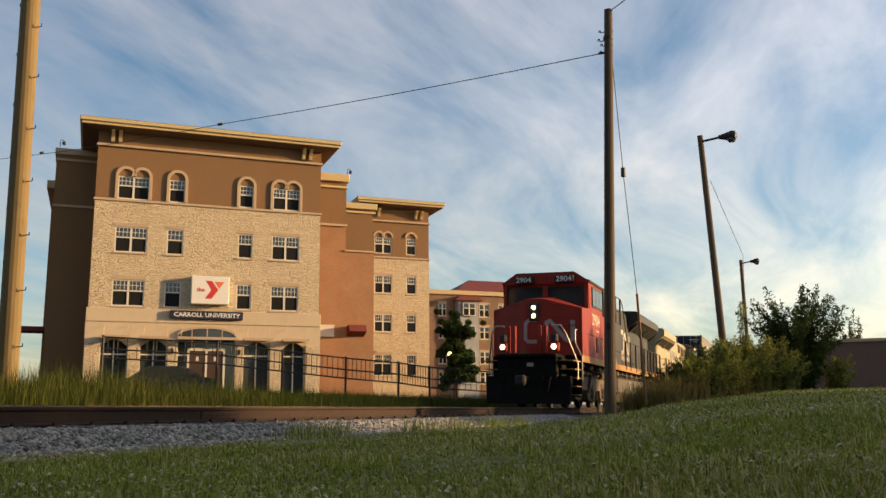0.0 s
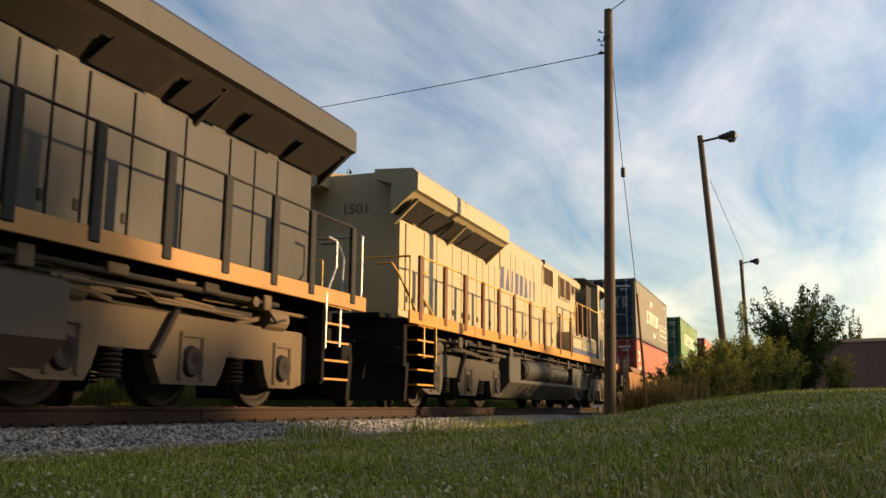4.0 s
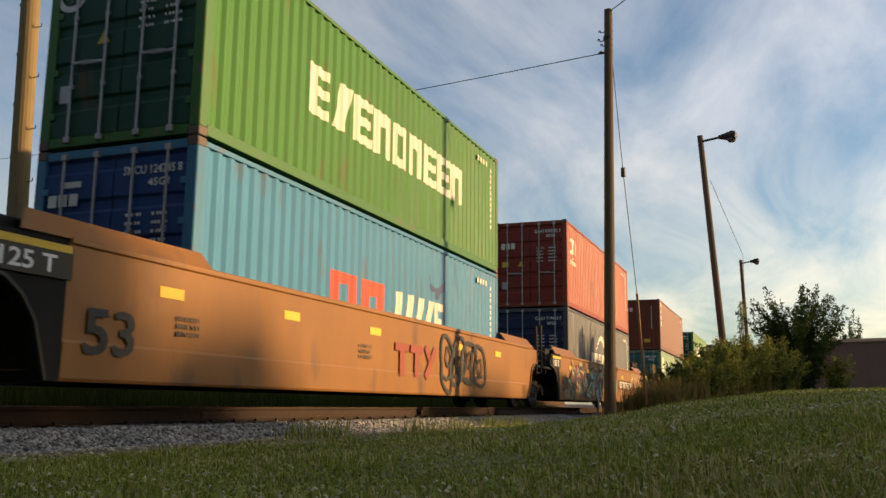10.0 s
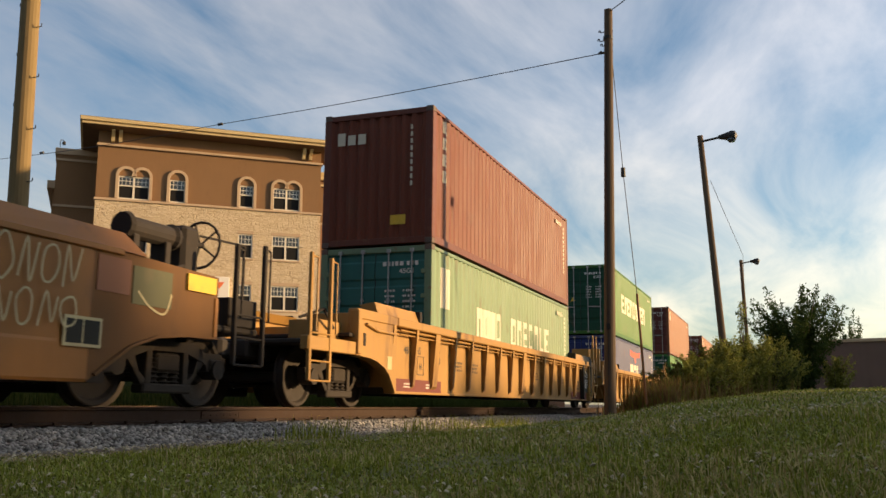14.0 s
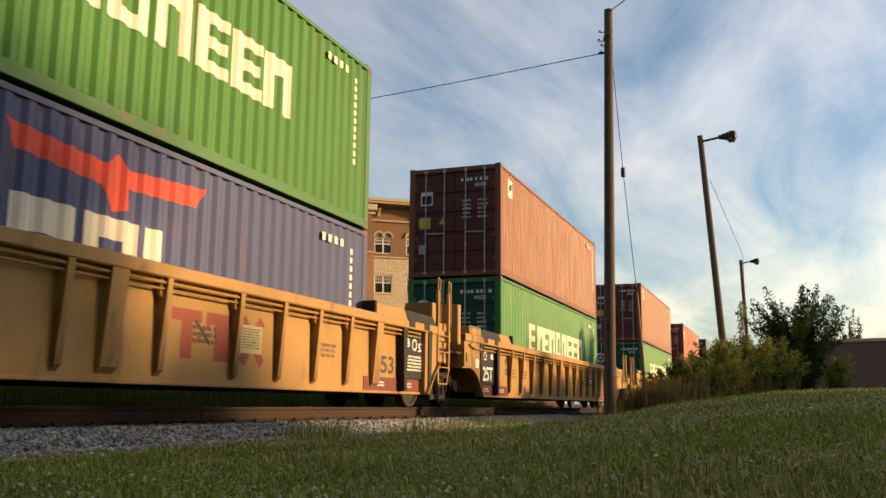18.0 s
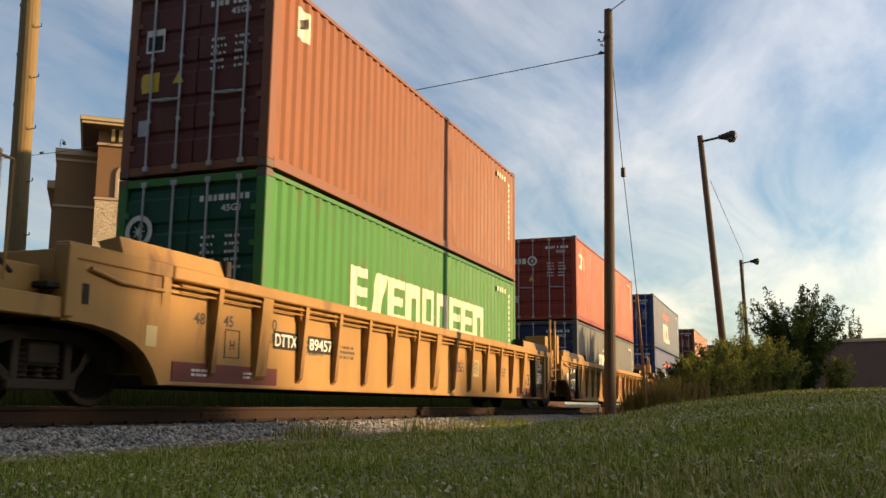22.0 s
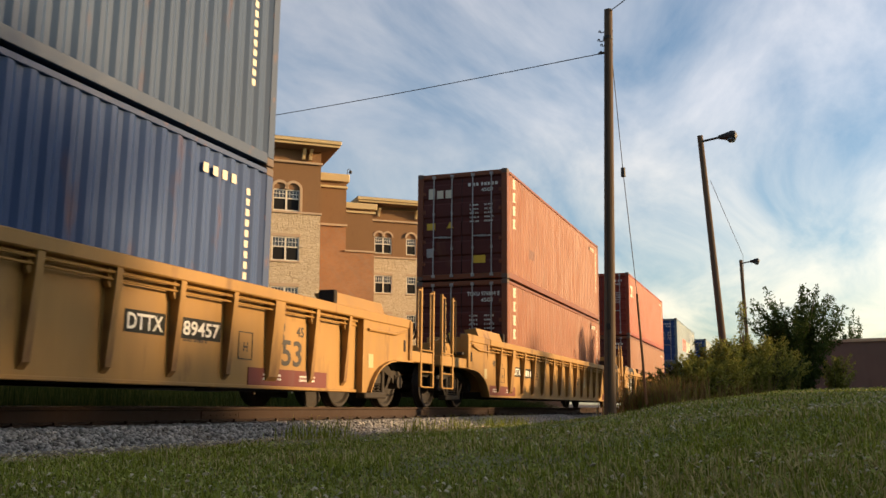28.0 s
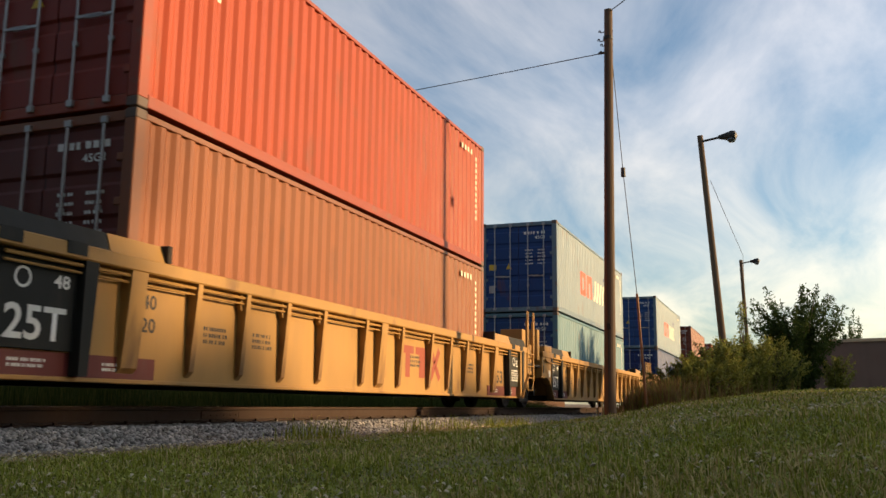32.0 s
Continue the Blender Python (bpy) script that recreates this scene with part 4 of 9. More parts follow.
    for sx, end in ((-1, front_end), (1, rear_end)):
        part("bulkhead", Shape().box(*sorted((sx * half, sx * (half + 0.12))), -1.33, 1.33, 0.35, ZT - 0.12, 0.01), dark if smooth_side else pm, th)
        s = Shape().box(*sorted((sx * (half + 0.1), sx * (half + 1.7))), -1.0, 1.0, 0.95, 1.12, 0.02)
        s.box(*sorted((sx * (half + 0.1), sx * (half + 1.72))), -1.42, 1.42, 1.10, 1.16, 0.01)
        part("end_platform", s, dark, th)
        if smooth_side and sx < 0 and not end:
            part("end_cabinet", Shape().box(-9.30, -8.45, -1.30, 1.30, 1.162, 1.70, 0.02), mat("end_black", None), th, "near-black cabinet on the platform")
            part("cabinet_placard", Shape().box(-9.308, -9.301, -0.95, -0.80, 1.42, 1.58), mat("spray_paper", lambda: plain("placard_pale", (0.4, 0.36, 0.26), 0.7)), th)
        if smooth_side:
            for yy in (-1.42, 1.42):
                for x0, top in ((10.37, 2.02), (11.01, 2.10)) if end else ((9.07, 2.22), (9.58, 2.30)):
                    if end or sx > 0:
                        part("ladder_rail", Shape().box(*sorted((sx * (x0 - 0.028), sx * (x0 + 0.028))), yy - 0.03, yy + 0.03, 0.52 if end else 0.95, top, 0.008), dark, th)
                        part("grab_iron", grab(Shape(), [(sx * (x0 + 0.14), yy, 1.1), (sx * (x0 + 0.14), yy, top - 0.06), (sx * x0, yy, top - 0.04)], 0.013), dark, th)
                x0, x1, low = (10.37, 11.01, 0.52) if end else (9.07, 9.58, 0.95)
                if end or sx > 0:
                    for zz in (low, low + 0.34, low + 0.62):
                        part("rung", grab(Shape(), [(sx * x0, yy, zz), (sx * x1, yy, zz)], 0.015), dark, th)
                    part("end_box", Shape().box(*sorted((sx * (x0 + 0.02), sx * (x1 + 0.02))), *sorted((yy * 0.55, yy * 0.93)), 1.0, 1.36, 0.015), dark, th)
                part("hose", Shape().path([(sx * 9.0, yy * 0.9, 1.45), (sx * 9.5, yy * 0.9, 1.62), (sx * 10.0, yy * 0.7, 1.3)], 0.022), dark, th)
        if end:
            build_truck(th, sx * 9.6)
            s = Shape().box(*sorted((sx * (half + 1.6), sx * (half + 2.9))), -0.32, 0.32, 0.72, 1.0, 0.03)
            s.box(*sorted((sx * (half + 1.4), sx * (half + 2.85))), -1.30, 1.30, 0.92, 1.00, 0.02)
            part("end_beam", s, dark, th)
            s = Shape().box(*sorted((sx * (half + 2.85), sx * (half + 3.25))), -0.07, 0.07, 0.76, 0.94, 0.02).box(*sorted((sx * (half + 3.12), sx * (half + 3.34))), -0.17, 0.13, 0.70, 1.0, 0.05)
            part("coupler", s, dark, th)
            part("air_hose", Shape().path([(sx * (half + 2.7), 0.3, 0.85), (sx * (half + 3.1), 0.3, 0.5), (sx * (half + 3.4), 0.2, 0.42), (sx * (half + 3.55), 0.1, 0.5)], 0.03), dark, th)
            if sx > 0 and smooth_side:
                wx, wy, wz, wr = 10.44, -0.8, 2.05, 0.30
                s = Shape()
                for i in range(16):
                    a, b = 2 * math.pi * i / 16, 2 * math.pi * (i + 1) / 16
                    s.tube((wx, wy + wr * math.cos(a), wz + wr * math.sin(a)), (wx, wy + wr * math.cos(b), wz + wr * math.sin(b)), 0.018, 6)
                for i in range(5):
                    a = 2 * math.pi * i / 5
                    s.tube((wx, wy, wz), (wx, wy + wr * math.cos(a), wz + wr * math.sin(a)), 0.014, 5)
                s.tube((wx - 0.2, wy, wz), (wx + 0.05, wy, wz), 0.035, 8)
                part("brake_wheel", s, dark, th, "dark iron brake wheel")
                part("brake_gearbox", Shape().box(9.92, 10.26, wy - 0.14, wy + 0.14, 1.55, 2.22, 0.05), dark, th)
                part("winch_drum", Shape().lathe([(0.0, 0.0), (0.0, 0.15), (0.06, 0.17), (0.10, 0.13), (0.82, 0.13), (0.86, 0.17), (0.92, 0.15), (0.92, 0.0)], "x", (8.96, wy, 2.04), 14), dark, th)
                for px in (9.05, 9.62, 10.02):
                    part("winch_stand", Shape().box(px, px + 0.10, wy - 0.12, wy + 0.12, 1.15, 1.95, 0.01), dark, th)
                part("brake_rod", Shape().tube((wx, wy, wz + 0.12), (11.45, wy, wz + 0.16), 0.016, 6).tube((11.45, wy, wz + 0.16), (11.45, wy, 1.0), 0.022, 6), dark, th)
                part("platform_chest", Shape().box(10.35, 11.2, -0.2, 1.1, 1.0, 1.42, 0.03), dark, th)
        elif sx > 0:
            build_truck(th, sx * WELL_PITCH / 2)
            part("articulation", Shape().box(half + 1.3, half + 2.3, -0.3, 0.3, 0.75, 1.0, 0.04), dark, th)
    TRAIN.append((th, centre, 0.0))
    return th


# ---- the train's load, platform by platform ----
RED, BROWN = (0.285, 0.042, 0.014), (0.150, 0.040, 0.021)
GREY, SKYB, DGREEN = (0.100, 0.090, 0.064), (0.045, 0.190, 0.320), (0.040, 0.190, 0.036)
FLOOR_Z = 0.36
# front of each upper box along the train, kind of car, upper box, lower box
# each box's second colour paints the shade of its leading end on the doors
LOAD = [
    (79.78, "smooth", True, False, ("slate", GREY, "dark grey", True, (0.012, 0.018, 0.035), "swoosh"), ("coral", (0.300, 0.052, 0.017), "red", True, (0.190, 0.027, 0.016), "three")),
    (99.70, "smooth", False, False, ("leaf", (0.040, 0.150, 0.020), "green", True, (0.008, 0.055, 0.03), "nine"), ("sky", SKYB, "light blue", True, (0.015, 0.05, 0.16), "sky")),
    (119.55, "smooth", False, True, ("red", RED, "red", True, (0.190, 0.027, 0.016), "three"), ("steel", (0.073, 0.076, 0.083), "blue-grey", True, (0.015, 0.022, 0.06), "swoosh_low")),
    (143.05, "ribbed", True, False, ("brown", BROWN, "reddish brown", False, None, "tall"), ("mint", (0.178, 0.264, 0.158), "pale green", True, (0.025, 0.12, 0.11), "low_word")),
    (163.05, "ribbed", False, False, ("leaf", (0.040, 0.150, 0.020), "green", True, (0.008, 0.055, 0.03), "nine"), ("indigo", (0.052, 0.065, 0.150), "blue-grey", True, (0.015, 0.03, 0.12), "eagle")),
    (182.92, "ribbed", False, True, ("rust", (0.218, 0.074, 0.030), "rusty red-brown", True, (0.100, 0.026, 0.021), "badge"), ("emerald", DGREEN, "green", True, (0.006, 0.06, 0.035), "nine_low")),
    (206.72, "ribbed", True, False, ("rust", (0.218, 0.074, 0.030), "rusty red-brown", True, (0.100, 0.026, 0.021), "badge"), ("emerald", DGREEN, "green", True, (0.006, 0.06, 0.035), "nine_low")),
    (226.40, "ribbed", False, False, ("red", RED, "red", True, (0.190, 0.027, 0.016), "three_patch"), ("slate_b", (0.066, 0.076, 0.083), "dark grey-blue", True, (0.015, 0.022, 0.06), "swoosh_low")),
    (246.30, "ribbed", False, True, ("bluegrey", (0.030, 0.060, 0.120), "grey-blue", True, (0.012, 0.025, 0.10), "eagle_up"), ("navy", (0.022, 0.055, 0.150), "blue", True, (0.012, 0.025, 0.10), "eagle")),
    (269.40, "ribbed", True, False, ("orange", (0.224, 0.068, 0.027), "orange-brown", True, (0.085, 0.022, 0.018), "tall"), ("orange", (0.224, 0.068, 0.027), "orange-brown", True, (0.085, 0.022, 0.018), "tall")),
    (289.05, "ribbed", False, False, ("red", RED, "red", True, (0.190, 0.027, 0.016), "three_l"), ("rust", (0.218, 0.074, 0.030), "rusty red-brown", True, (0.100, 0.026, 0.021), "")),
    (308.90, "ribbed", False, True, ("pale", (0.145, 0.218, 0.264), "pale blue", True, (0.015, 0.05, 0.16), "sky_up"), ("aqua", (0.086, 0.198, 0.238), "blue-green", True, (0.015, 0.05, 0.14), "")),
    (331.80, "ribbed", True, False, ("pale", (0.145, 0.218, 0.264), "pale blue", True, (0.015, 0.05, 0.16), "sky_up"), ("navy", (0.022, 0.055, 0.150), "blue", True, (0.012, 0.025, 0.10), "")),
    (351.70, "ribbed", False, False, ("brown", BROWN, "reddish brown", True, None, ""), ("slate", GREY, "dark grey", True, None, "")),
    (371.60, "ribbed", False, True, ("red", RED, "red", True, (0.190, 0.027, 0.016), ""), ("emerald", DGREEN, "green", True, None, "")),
]
STD_LOWER = {4, 7, 11}
# how far a stack sits off the usual place in its well
SHIFT = {8: -0.38, 10: -0.20, 11: -0.50}


def cream():
    return mat("cream_mark", lambda: paint("cream_lettering", (0.62, 0.57, 0.45), 0.55, 0, 0.3, (0.35, 0.28, 0.2), True, 0.0, 8, 0.3, 0.12))


def orange_mark():
    return mat("red_mark", lambda: paint("red_emblem", (0.62, 0.06, 0.03), 0.55, 0, 0.2, (0.2, 0.05, 0.04), True, 0.0, 8, 0.3, 0.12))


def arc(x0, z0, w, h, thick, n=10, flip=1):
    out = []
    top = [(x0 + w * i / n, z0 + flip * h * math.sin(math.pi * 0.75 * i / n)) for i in range(n + 1)]
    low = [(x0 + w * i / n, z0 + flip * (h * math.sin(math.pi * 0.75 * i / n) - thick * (0.15 + 0.85 * i / n))) for i in range(n + 1)]
    for i in range(n):
        out.append([low[i], low[i + 1], top[i + 1], top[i]])
    return out


def figure(kind, x, z, w, h):
    """Plain shapes for emblems: a comb, a ring, an arch, a corner, a slanted bar or a full block, as convex outlines."""
    def r(a, b, c, d):
        return [(x + a * w, z + c * h), (x + b * w, z + c * h), (x + b * w, z + d * h), (x + a * w, z + d * h)]
    return {"comb": [r(0, 0.38, 0, 1), r(0.381, 1, 0, 0.2), r(0.381, 0.92, 0.4, 0.6), r(0.381, 1, 0.8, 1)],
            "ring": [r(0, 0.3, 0, 1), r(0.301, 1, 0, 0.22), r(0.301, 1, 0.78, 1), r(0.7, 1, 0.221, 0.779)],
            "arch": [r(0, 0.32, 0, 1), r(0.321, 0.68, 0.68, 1), r(0.681, 1, 0, 1)],
            "corner": [r(0, 0.4, 0, 1), r(0.401, 1, 0, 0.24)],
            "slant": [[(x, z), (x + 0.6 * w, z), (x + w, z + h), (x + 0.4 * w, z + h)]],
            "bar": [r(0, 1, 0, 1)]}[kind]


def figures(th, kinds, x, z, w, h, material, label, gap=0.14):
    p = w / len(kinds)
    for k, kind in enumerate(kinds):
        mark(th, "emblem", figure(kind, x + k * p, z, p * (1 - gap), h), material, label, True)


def decorate(th, style, H, rng):
    """Emblems as plain shapes, small print as bars."""
    c, r = cream(), orange_mark()
    if style in ("nine", "nine_low"):
        figures(th, ["comb", "slant", "comb", "arch", "ring", "arch", "comb", "comb", "arch"], 2.65, 1.14, 6.98, 0.80, c, "plain cream block", 0.12)
    elif style in ("swoosh", "swoosh_low"):
        if style == "swoosh":
            x0, w0, x1, w1, z, h = 3.87, 2.22, 6.36, 2.1, 1.08, 0.64
            for zz in (0.52, 1.34):
                mark(th, "border", [[(8.7, zz), (11.84, zz), (11.84, zz + 0.035), (8.7, zz + 0.035)]], c)
            for a in (8.7, 11.81):
                mark(th, "border", [[(a, 0.556), (a + 0.035, 0.556), (a + 0.035, 1.339), (a, 1.339)]], c)
            for word, zz in (("eco container", 1.02), ("bamboo flooring", 0.66)):
                letters("lettering", word, 0.25, c, th, Matrix.Translation((8.9, -C_WID / 2 - 0.004, zz)), 2.75)
            mark(th, "emblem", arc(7.56, 0.86, -1.43, 0.42, 0.22, flip=-1), c, "cream curved sweep", True)
            mark(th, "emblem", arc(4.85, 1.80, 1.3, 0.55, 0.26), c, "cream curved sweep", True)
        else:
            x0, w0, x1, w1, z, h = 3.95, 1.75, 5.85, 1.75, 0.94, 0.70
            mark(th, "emblem", arc(4.75, 1.78, 1.5, 0.58, 0.28), c, "cream curved sweep", True)
        figures(th, ["ring", "arch", "arch"], x0, z, w0, h, c, "plain cream block")
        figures(th, ["ring", "ring", "arch"], x1, z, w1, h, c, "plain cream block")
    elif style.startswith("three"):
        figures(th, ["ring", "arch"], 0.56, H - 1.06, 0.68, 0.52, c, "plain cream block", 0.1)
        figures(th, ["bar"], 1.28, H - 1.06, 0.19, 0.52, c, "plain cream block", 0.0)
        if style == "three":
            mark(th, "small_print", blocks(0.58, H - 1.42, 0.84, 0.14, 6, rng, 0.25), c)
            mark(th, "emblem", arc(0.75, H - 1.26, 0.35, 0.07, 0.05), c, "cream curved sweep", True)
        dk = mat("patch_red", lambda: paint("repainted_patch", (0.18, 0.032, 0.018), 0.6, 0, 0.3))
        if style == "three_patch":
            mark(th, "patch", [[(5.75, 0.24), (7.8, 0.24), (7.8, 1.5), (5.75, 1.5)]], dk, "darker repainted patch")
        if style == "three":
            mark(th, "patch", [[(3.9, 0.75), (4.5, 0.75), (4.5, 1.35), (3.9, 1.35)]], dk, "small darker repainted patch")
    elif style == "tall":
        for k in range(4):
            figures(th, ["ring" if k % 2 else "comb"], 0.66, H - 0.42 - 0.36 * k, 0.24, 0.26, c, "small plain cream block", 0.0)
        dk = mat("patch_brown", lambda: paint("brown_patch", (0.14, 0.036, 0.020), 0.6, 0, 0.3))
        mark(th, "patch", [[(2.28, 0.84), (2.78, 0.84), (2.78, 1.10), (2.28, 1.10)]], dk, "small darker patch")
    elif style == "low_word":
        figures(th, ["arch", "ring", "bar", "ring"], 2.9, 1.15, 2.0, 0.76, c, "plain cream block", 0.2)
        figures(th, ["ring", "arch", "comb", "ring", "arch", "corner", "comb"], 5.65, 1.15, 4.0, 0.76, c, "plain cream block", 0.2)
        mark(th, "emblem", [[(0.62, 1.66), (0.82, 1.66), (0.82, 2.5), (0.62, 2.5)], [(0.92, 1.66), (1.1, 1.66), (1.1, 2.5), (0.92, 2.5)]], c, "plain upright cream bar")
    elif style in ("sky", "sky_up"):
        figures(th, ["ring", "arch"], 3.5, 0.95, 2.2, 0.82, r, "plain red block", 0.1)
        figures(th, ["slant", "slant", "slant", "slant", "comb"], 5.9, 0.95, 2.6, 0.78, c, "plain cream slanted block", 0.12)
        nv = mat("navy_mark", lambda: paint("navy_emblem", (0.03, 0.06, 0.16), 0.55, 0, 0.2, (0.1, 0.1, 0.1), True, 0.0, 8, 0.3, 0.12))
        mark(th, "emblem", [[(7.6, 2.24), (7.95, 2.0), (8.1, 1.98), (7.85, 1.92)], [(7.95, 2.02), (8.3, 2.06), (8.2, 1.80), (8.0, 1.80)], [(8.3, 2.06), (8.56, 2.28), (8.5, 2.0), (8.25, 1.9)]], nv, "dark blue wing-shaped mark", True)
    elif style in ("eagle", "eagle_up"):
        d = 0.0 if H == C_HIGH else 0.55
        wing = [[(4.05 + d, 2.26), (4.2 + d, 2.0), (5.35 + d, 1.92), (5.4 + d, 2.16)], [(5.4 + d, 2.16), (5.35 + d, 1.92), (5.5 + d, 1.66), (5.75 + d, 1.72), (5.72 + d, 1.95), (5.7 + d, 2.16), (5.6 + d, 2.3), (5.5 + d, 2.28)], [(5.7 + d, 2.16), (5.72 + d, 1.95), (6.95 + d, 2.0), (7.1 + d, 2.26)]]
        mark(th, "emblem", wing, r, "red spread-wing emblem", True)
        figures(th, ["arch", "ring", "corner"], 4.2 + d, 0.55, 2.75, 1.05, c, "plain cream block", 0.1)
    elif style == "badge":
        mark(th, "emblem", [[(0.70, H - 0.74), (1.06, H - 0.74), (1.06, H - 0.26), (0.70, H - 0.26)]], c, "small pale badge with a dark mark")
        mark(th, "emblem", [[(0.74, H - 0.62), (1.02, H - 0.5), (1.02, H - 0.34), (0.74, H - 0.46)]], mat("seal", None), "", True)
    s = Shape()
    for k in range(11):
        z = H - 0.5 - k * 0.14
        s.put([(11.55, 0, z), (11.63, 0, z), (11.63, 0, z + 0.09), (11.55, 0, z + 0.09)], [(0, 1, 2, 3)])
        if k < 4:
            s.put([(10.6 + 0.2 * k, 0, H - 0.42), (10.7 + 0.2 * k, 0, H - 0.42), (10.7 + 0.2 * k, 0, H - 0.30), (10.6 + 0.2 * k, 0, H - 0.30)], [(0, 1, 2, 3)])
    part("small_print", s, c, th, at=Matrix.Translation((0, -C_WID / 2 - 0.003, 0)))


def end_patch(th, name, y0, y1, z0, z1, material, label="", lift=0.0):
    """A flat mark on the end that leads, between y0 and y1, z0 and z1."""
    x = 0.008 - lift
    return part(name, Shape().put([(x, y0, z0), (x, y1, z0), (x, y1, z1), (x, y0, z1)], [(0, 3, 2, 1)]), material, th, label)


def end_disc(th, y, z, r, material, label):
    s = Shape()
    rim = [(0.006, y + r * math.cos(k * math.pi / 10), z + r * math.sin(k * math.pi / 10)) for k in range(20)]
    inn = [(0.006, y + r * 0.68 * math.cos(k * math.pi / 10), z + r * 0.68 * math.sin(k * math.pi / 10)) for k in range(20)]
    star = [(0.006, y + r * (0.52 if k % 2 == 0 else 0.16) * math.cos(k * math.pi / 8), z + r * (0.52 if k % 2 == 0 else 0.16) * math.sin(k * math.pi / 8)) for k in range(16)]
    s.put(rim + inn, [(k, (k + 1) % 20, 20 + (k + 1) % 20, 20 + k) for k in range(20)])
    s.put(star + [(0.006, y, z)], [(k, (k + 1) % 16, 16) for k in range(16)])
    part("emblem", s, material, th, label)


def door_emblems(i, low, up, up_key, low_key):
    """What is painted or stuck on the leading ends of the boxes."""
    c, yel, seal, galv = cream(), mat("yellow_mark", None), mat("seal", None), mat("galv", None)
    pale = mat("print", None)
    if up_key == "leaf":
        end_disc(up, 0.91, 2.15, 0.26, pale, "white ring emblem with a star")
    if low_key == "emerald":
        end_disc(low, 0.84, 2.11, 0.24, pale, "white ring emblem with a star")
    if up_key == "rust":
        end_patch(up, "emblem", 0.93, 0.60, 1.90, 2.26, pale, "square pale badge")
        end_patch(up, "badge_field", 0.90, 0.63, 1.93, 2.16, seal, "", 0.002)
        end_patch(up, "warning_label", 0.96, 0.66, 1.28, 1.58, yel, "yellow warning label")
    if up_key == "red":
        for k in range(3):
            end_patch(up, "emblem", 1.0 - 0.17 * k, 0.87 - 0.17 * k, 1.97, 2.17, c, "small plain white block")
        if i == 7:
            end_disc(up, 0.30, 2.07, 0.17, pale, "white ring emblem")
    if i == 1:
        for k in range(3):
            end_patch(low, "emblem", 1.02 - 0.17 * k, 0.88 - 0.17 * k, 2.14, 2.30, pale, "small plain white block")
        end_patch(low, "emblem", 0.80, 0.50, 2.38, 2.46, pale, "small pale sweep")
    if i in (3, 9):
        for k in range(3):
            end_patch(up, "emblem", 0.94 - 0.24 * k, 0.76 - 0.24 * k, 2.20, 2.42 + 0.06 * (k == 0), c, "small plain white block")
        end_patch(up, "warning_label", -0.32, -0.66, 0.42, 0.62, yel, "yellow warning label")
        if i == 3:
            for k in range(9):
                end_patch(up, "number_bar", -0.75, -0.80, 1.22 + 0.15 * k, 1.32 + 0.15 * k, c)


def build_load():
    rng = random.Random(5)
    numbers = {(1, 0): "SMCU 124245 8", (2, 0): "CAIU 719463 5", (2, 1): "CAIU 890230 3", (9, 0): "TCKU 976844 8"}
    for i, (x, kind, fe, re, up, low) in enumerate(LOAD):
        car_word = "orange smooth-sided well car with dirt and sprayed paint" if kind == "smooth" else "yellow-ochre well car with ribbed sides, loaded two boxes high"
        car = build_well_car(x + C_LEN / 2, kind == "smooth", fe, re, car_word, seed=i)
        CARS.append(car)
        hl = C_STD if i in STD_LOWER else C_HIGH
        x += SHIFT.get(i, 0.0)
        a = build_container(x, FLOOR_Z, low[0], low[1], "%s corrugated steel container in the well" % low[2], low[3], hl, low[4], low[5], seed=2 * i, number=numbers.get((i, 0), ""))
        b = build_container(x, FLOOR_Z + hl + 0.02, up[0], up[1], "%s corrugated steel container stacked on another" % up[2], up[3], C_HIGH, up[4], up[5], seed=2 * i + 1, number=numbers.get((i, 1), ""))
        door_emblems(i, a, b, up[0], low[0])
        if i < 13:
            decorate(a, low[5], hl, rng)
            decorate(b, up[5], C_HIGH, rng)


CARS = []
build_load()


def side_paint(car, name, polys, material, y, label=""):
    s = Shape()
    for pts in polys:
        s.put([(p[0], y, p[1]) for p in pts], [tuple(range(len(pts)))])
    s.weld = True
    return part(name, s, material, car, label)


def blob(cx, cz, rx, rz, rng, n=18, wob=0.16):
    ph = [rng.uniform(0, 6.28) for _ in range(3)]
    return [(cx + rx * math.cos(a) * (1 + wob * math.sin(2 * a + ph[0]) + wob * 0.6 * math.sin(3 * a + ph[1])), cz + rz * math.sin(a) * (1 + wob * math.sin(2 * a + ph[2]))) for a in [2 * math.pi * i / n for i in range(n)]]


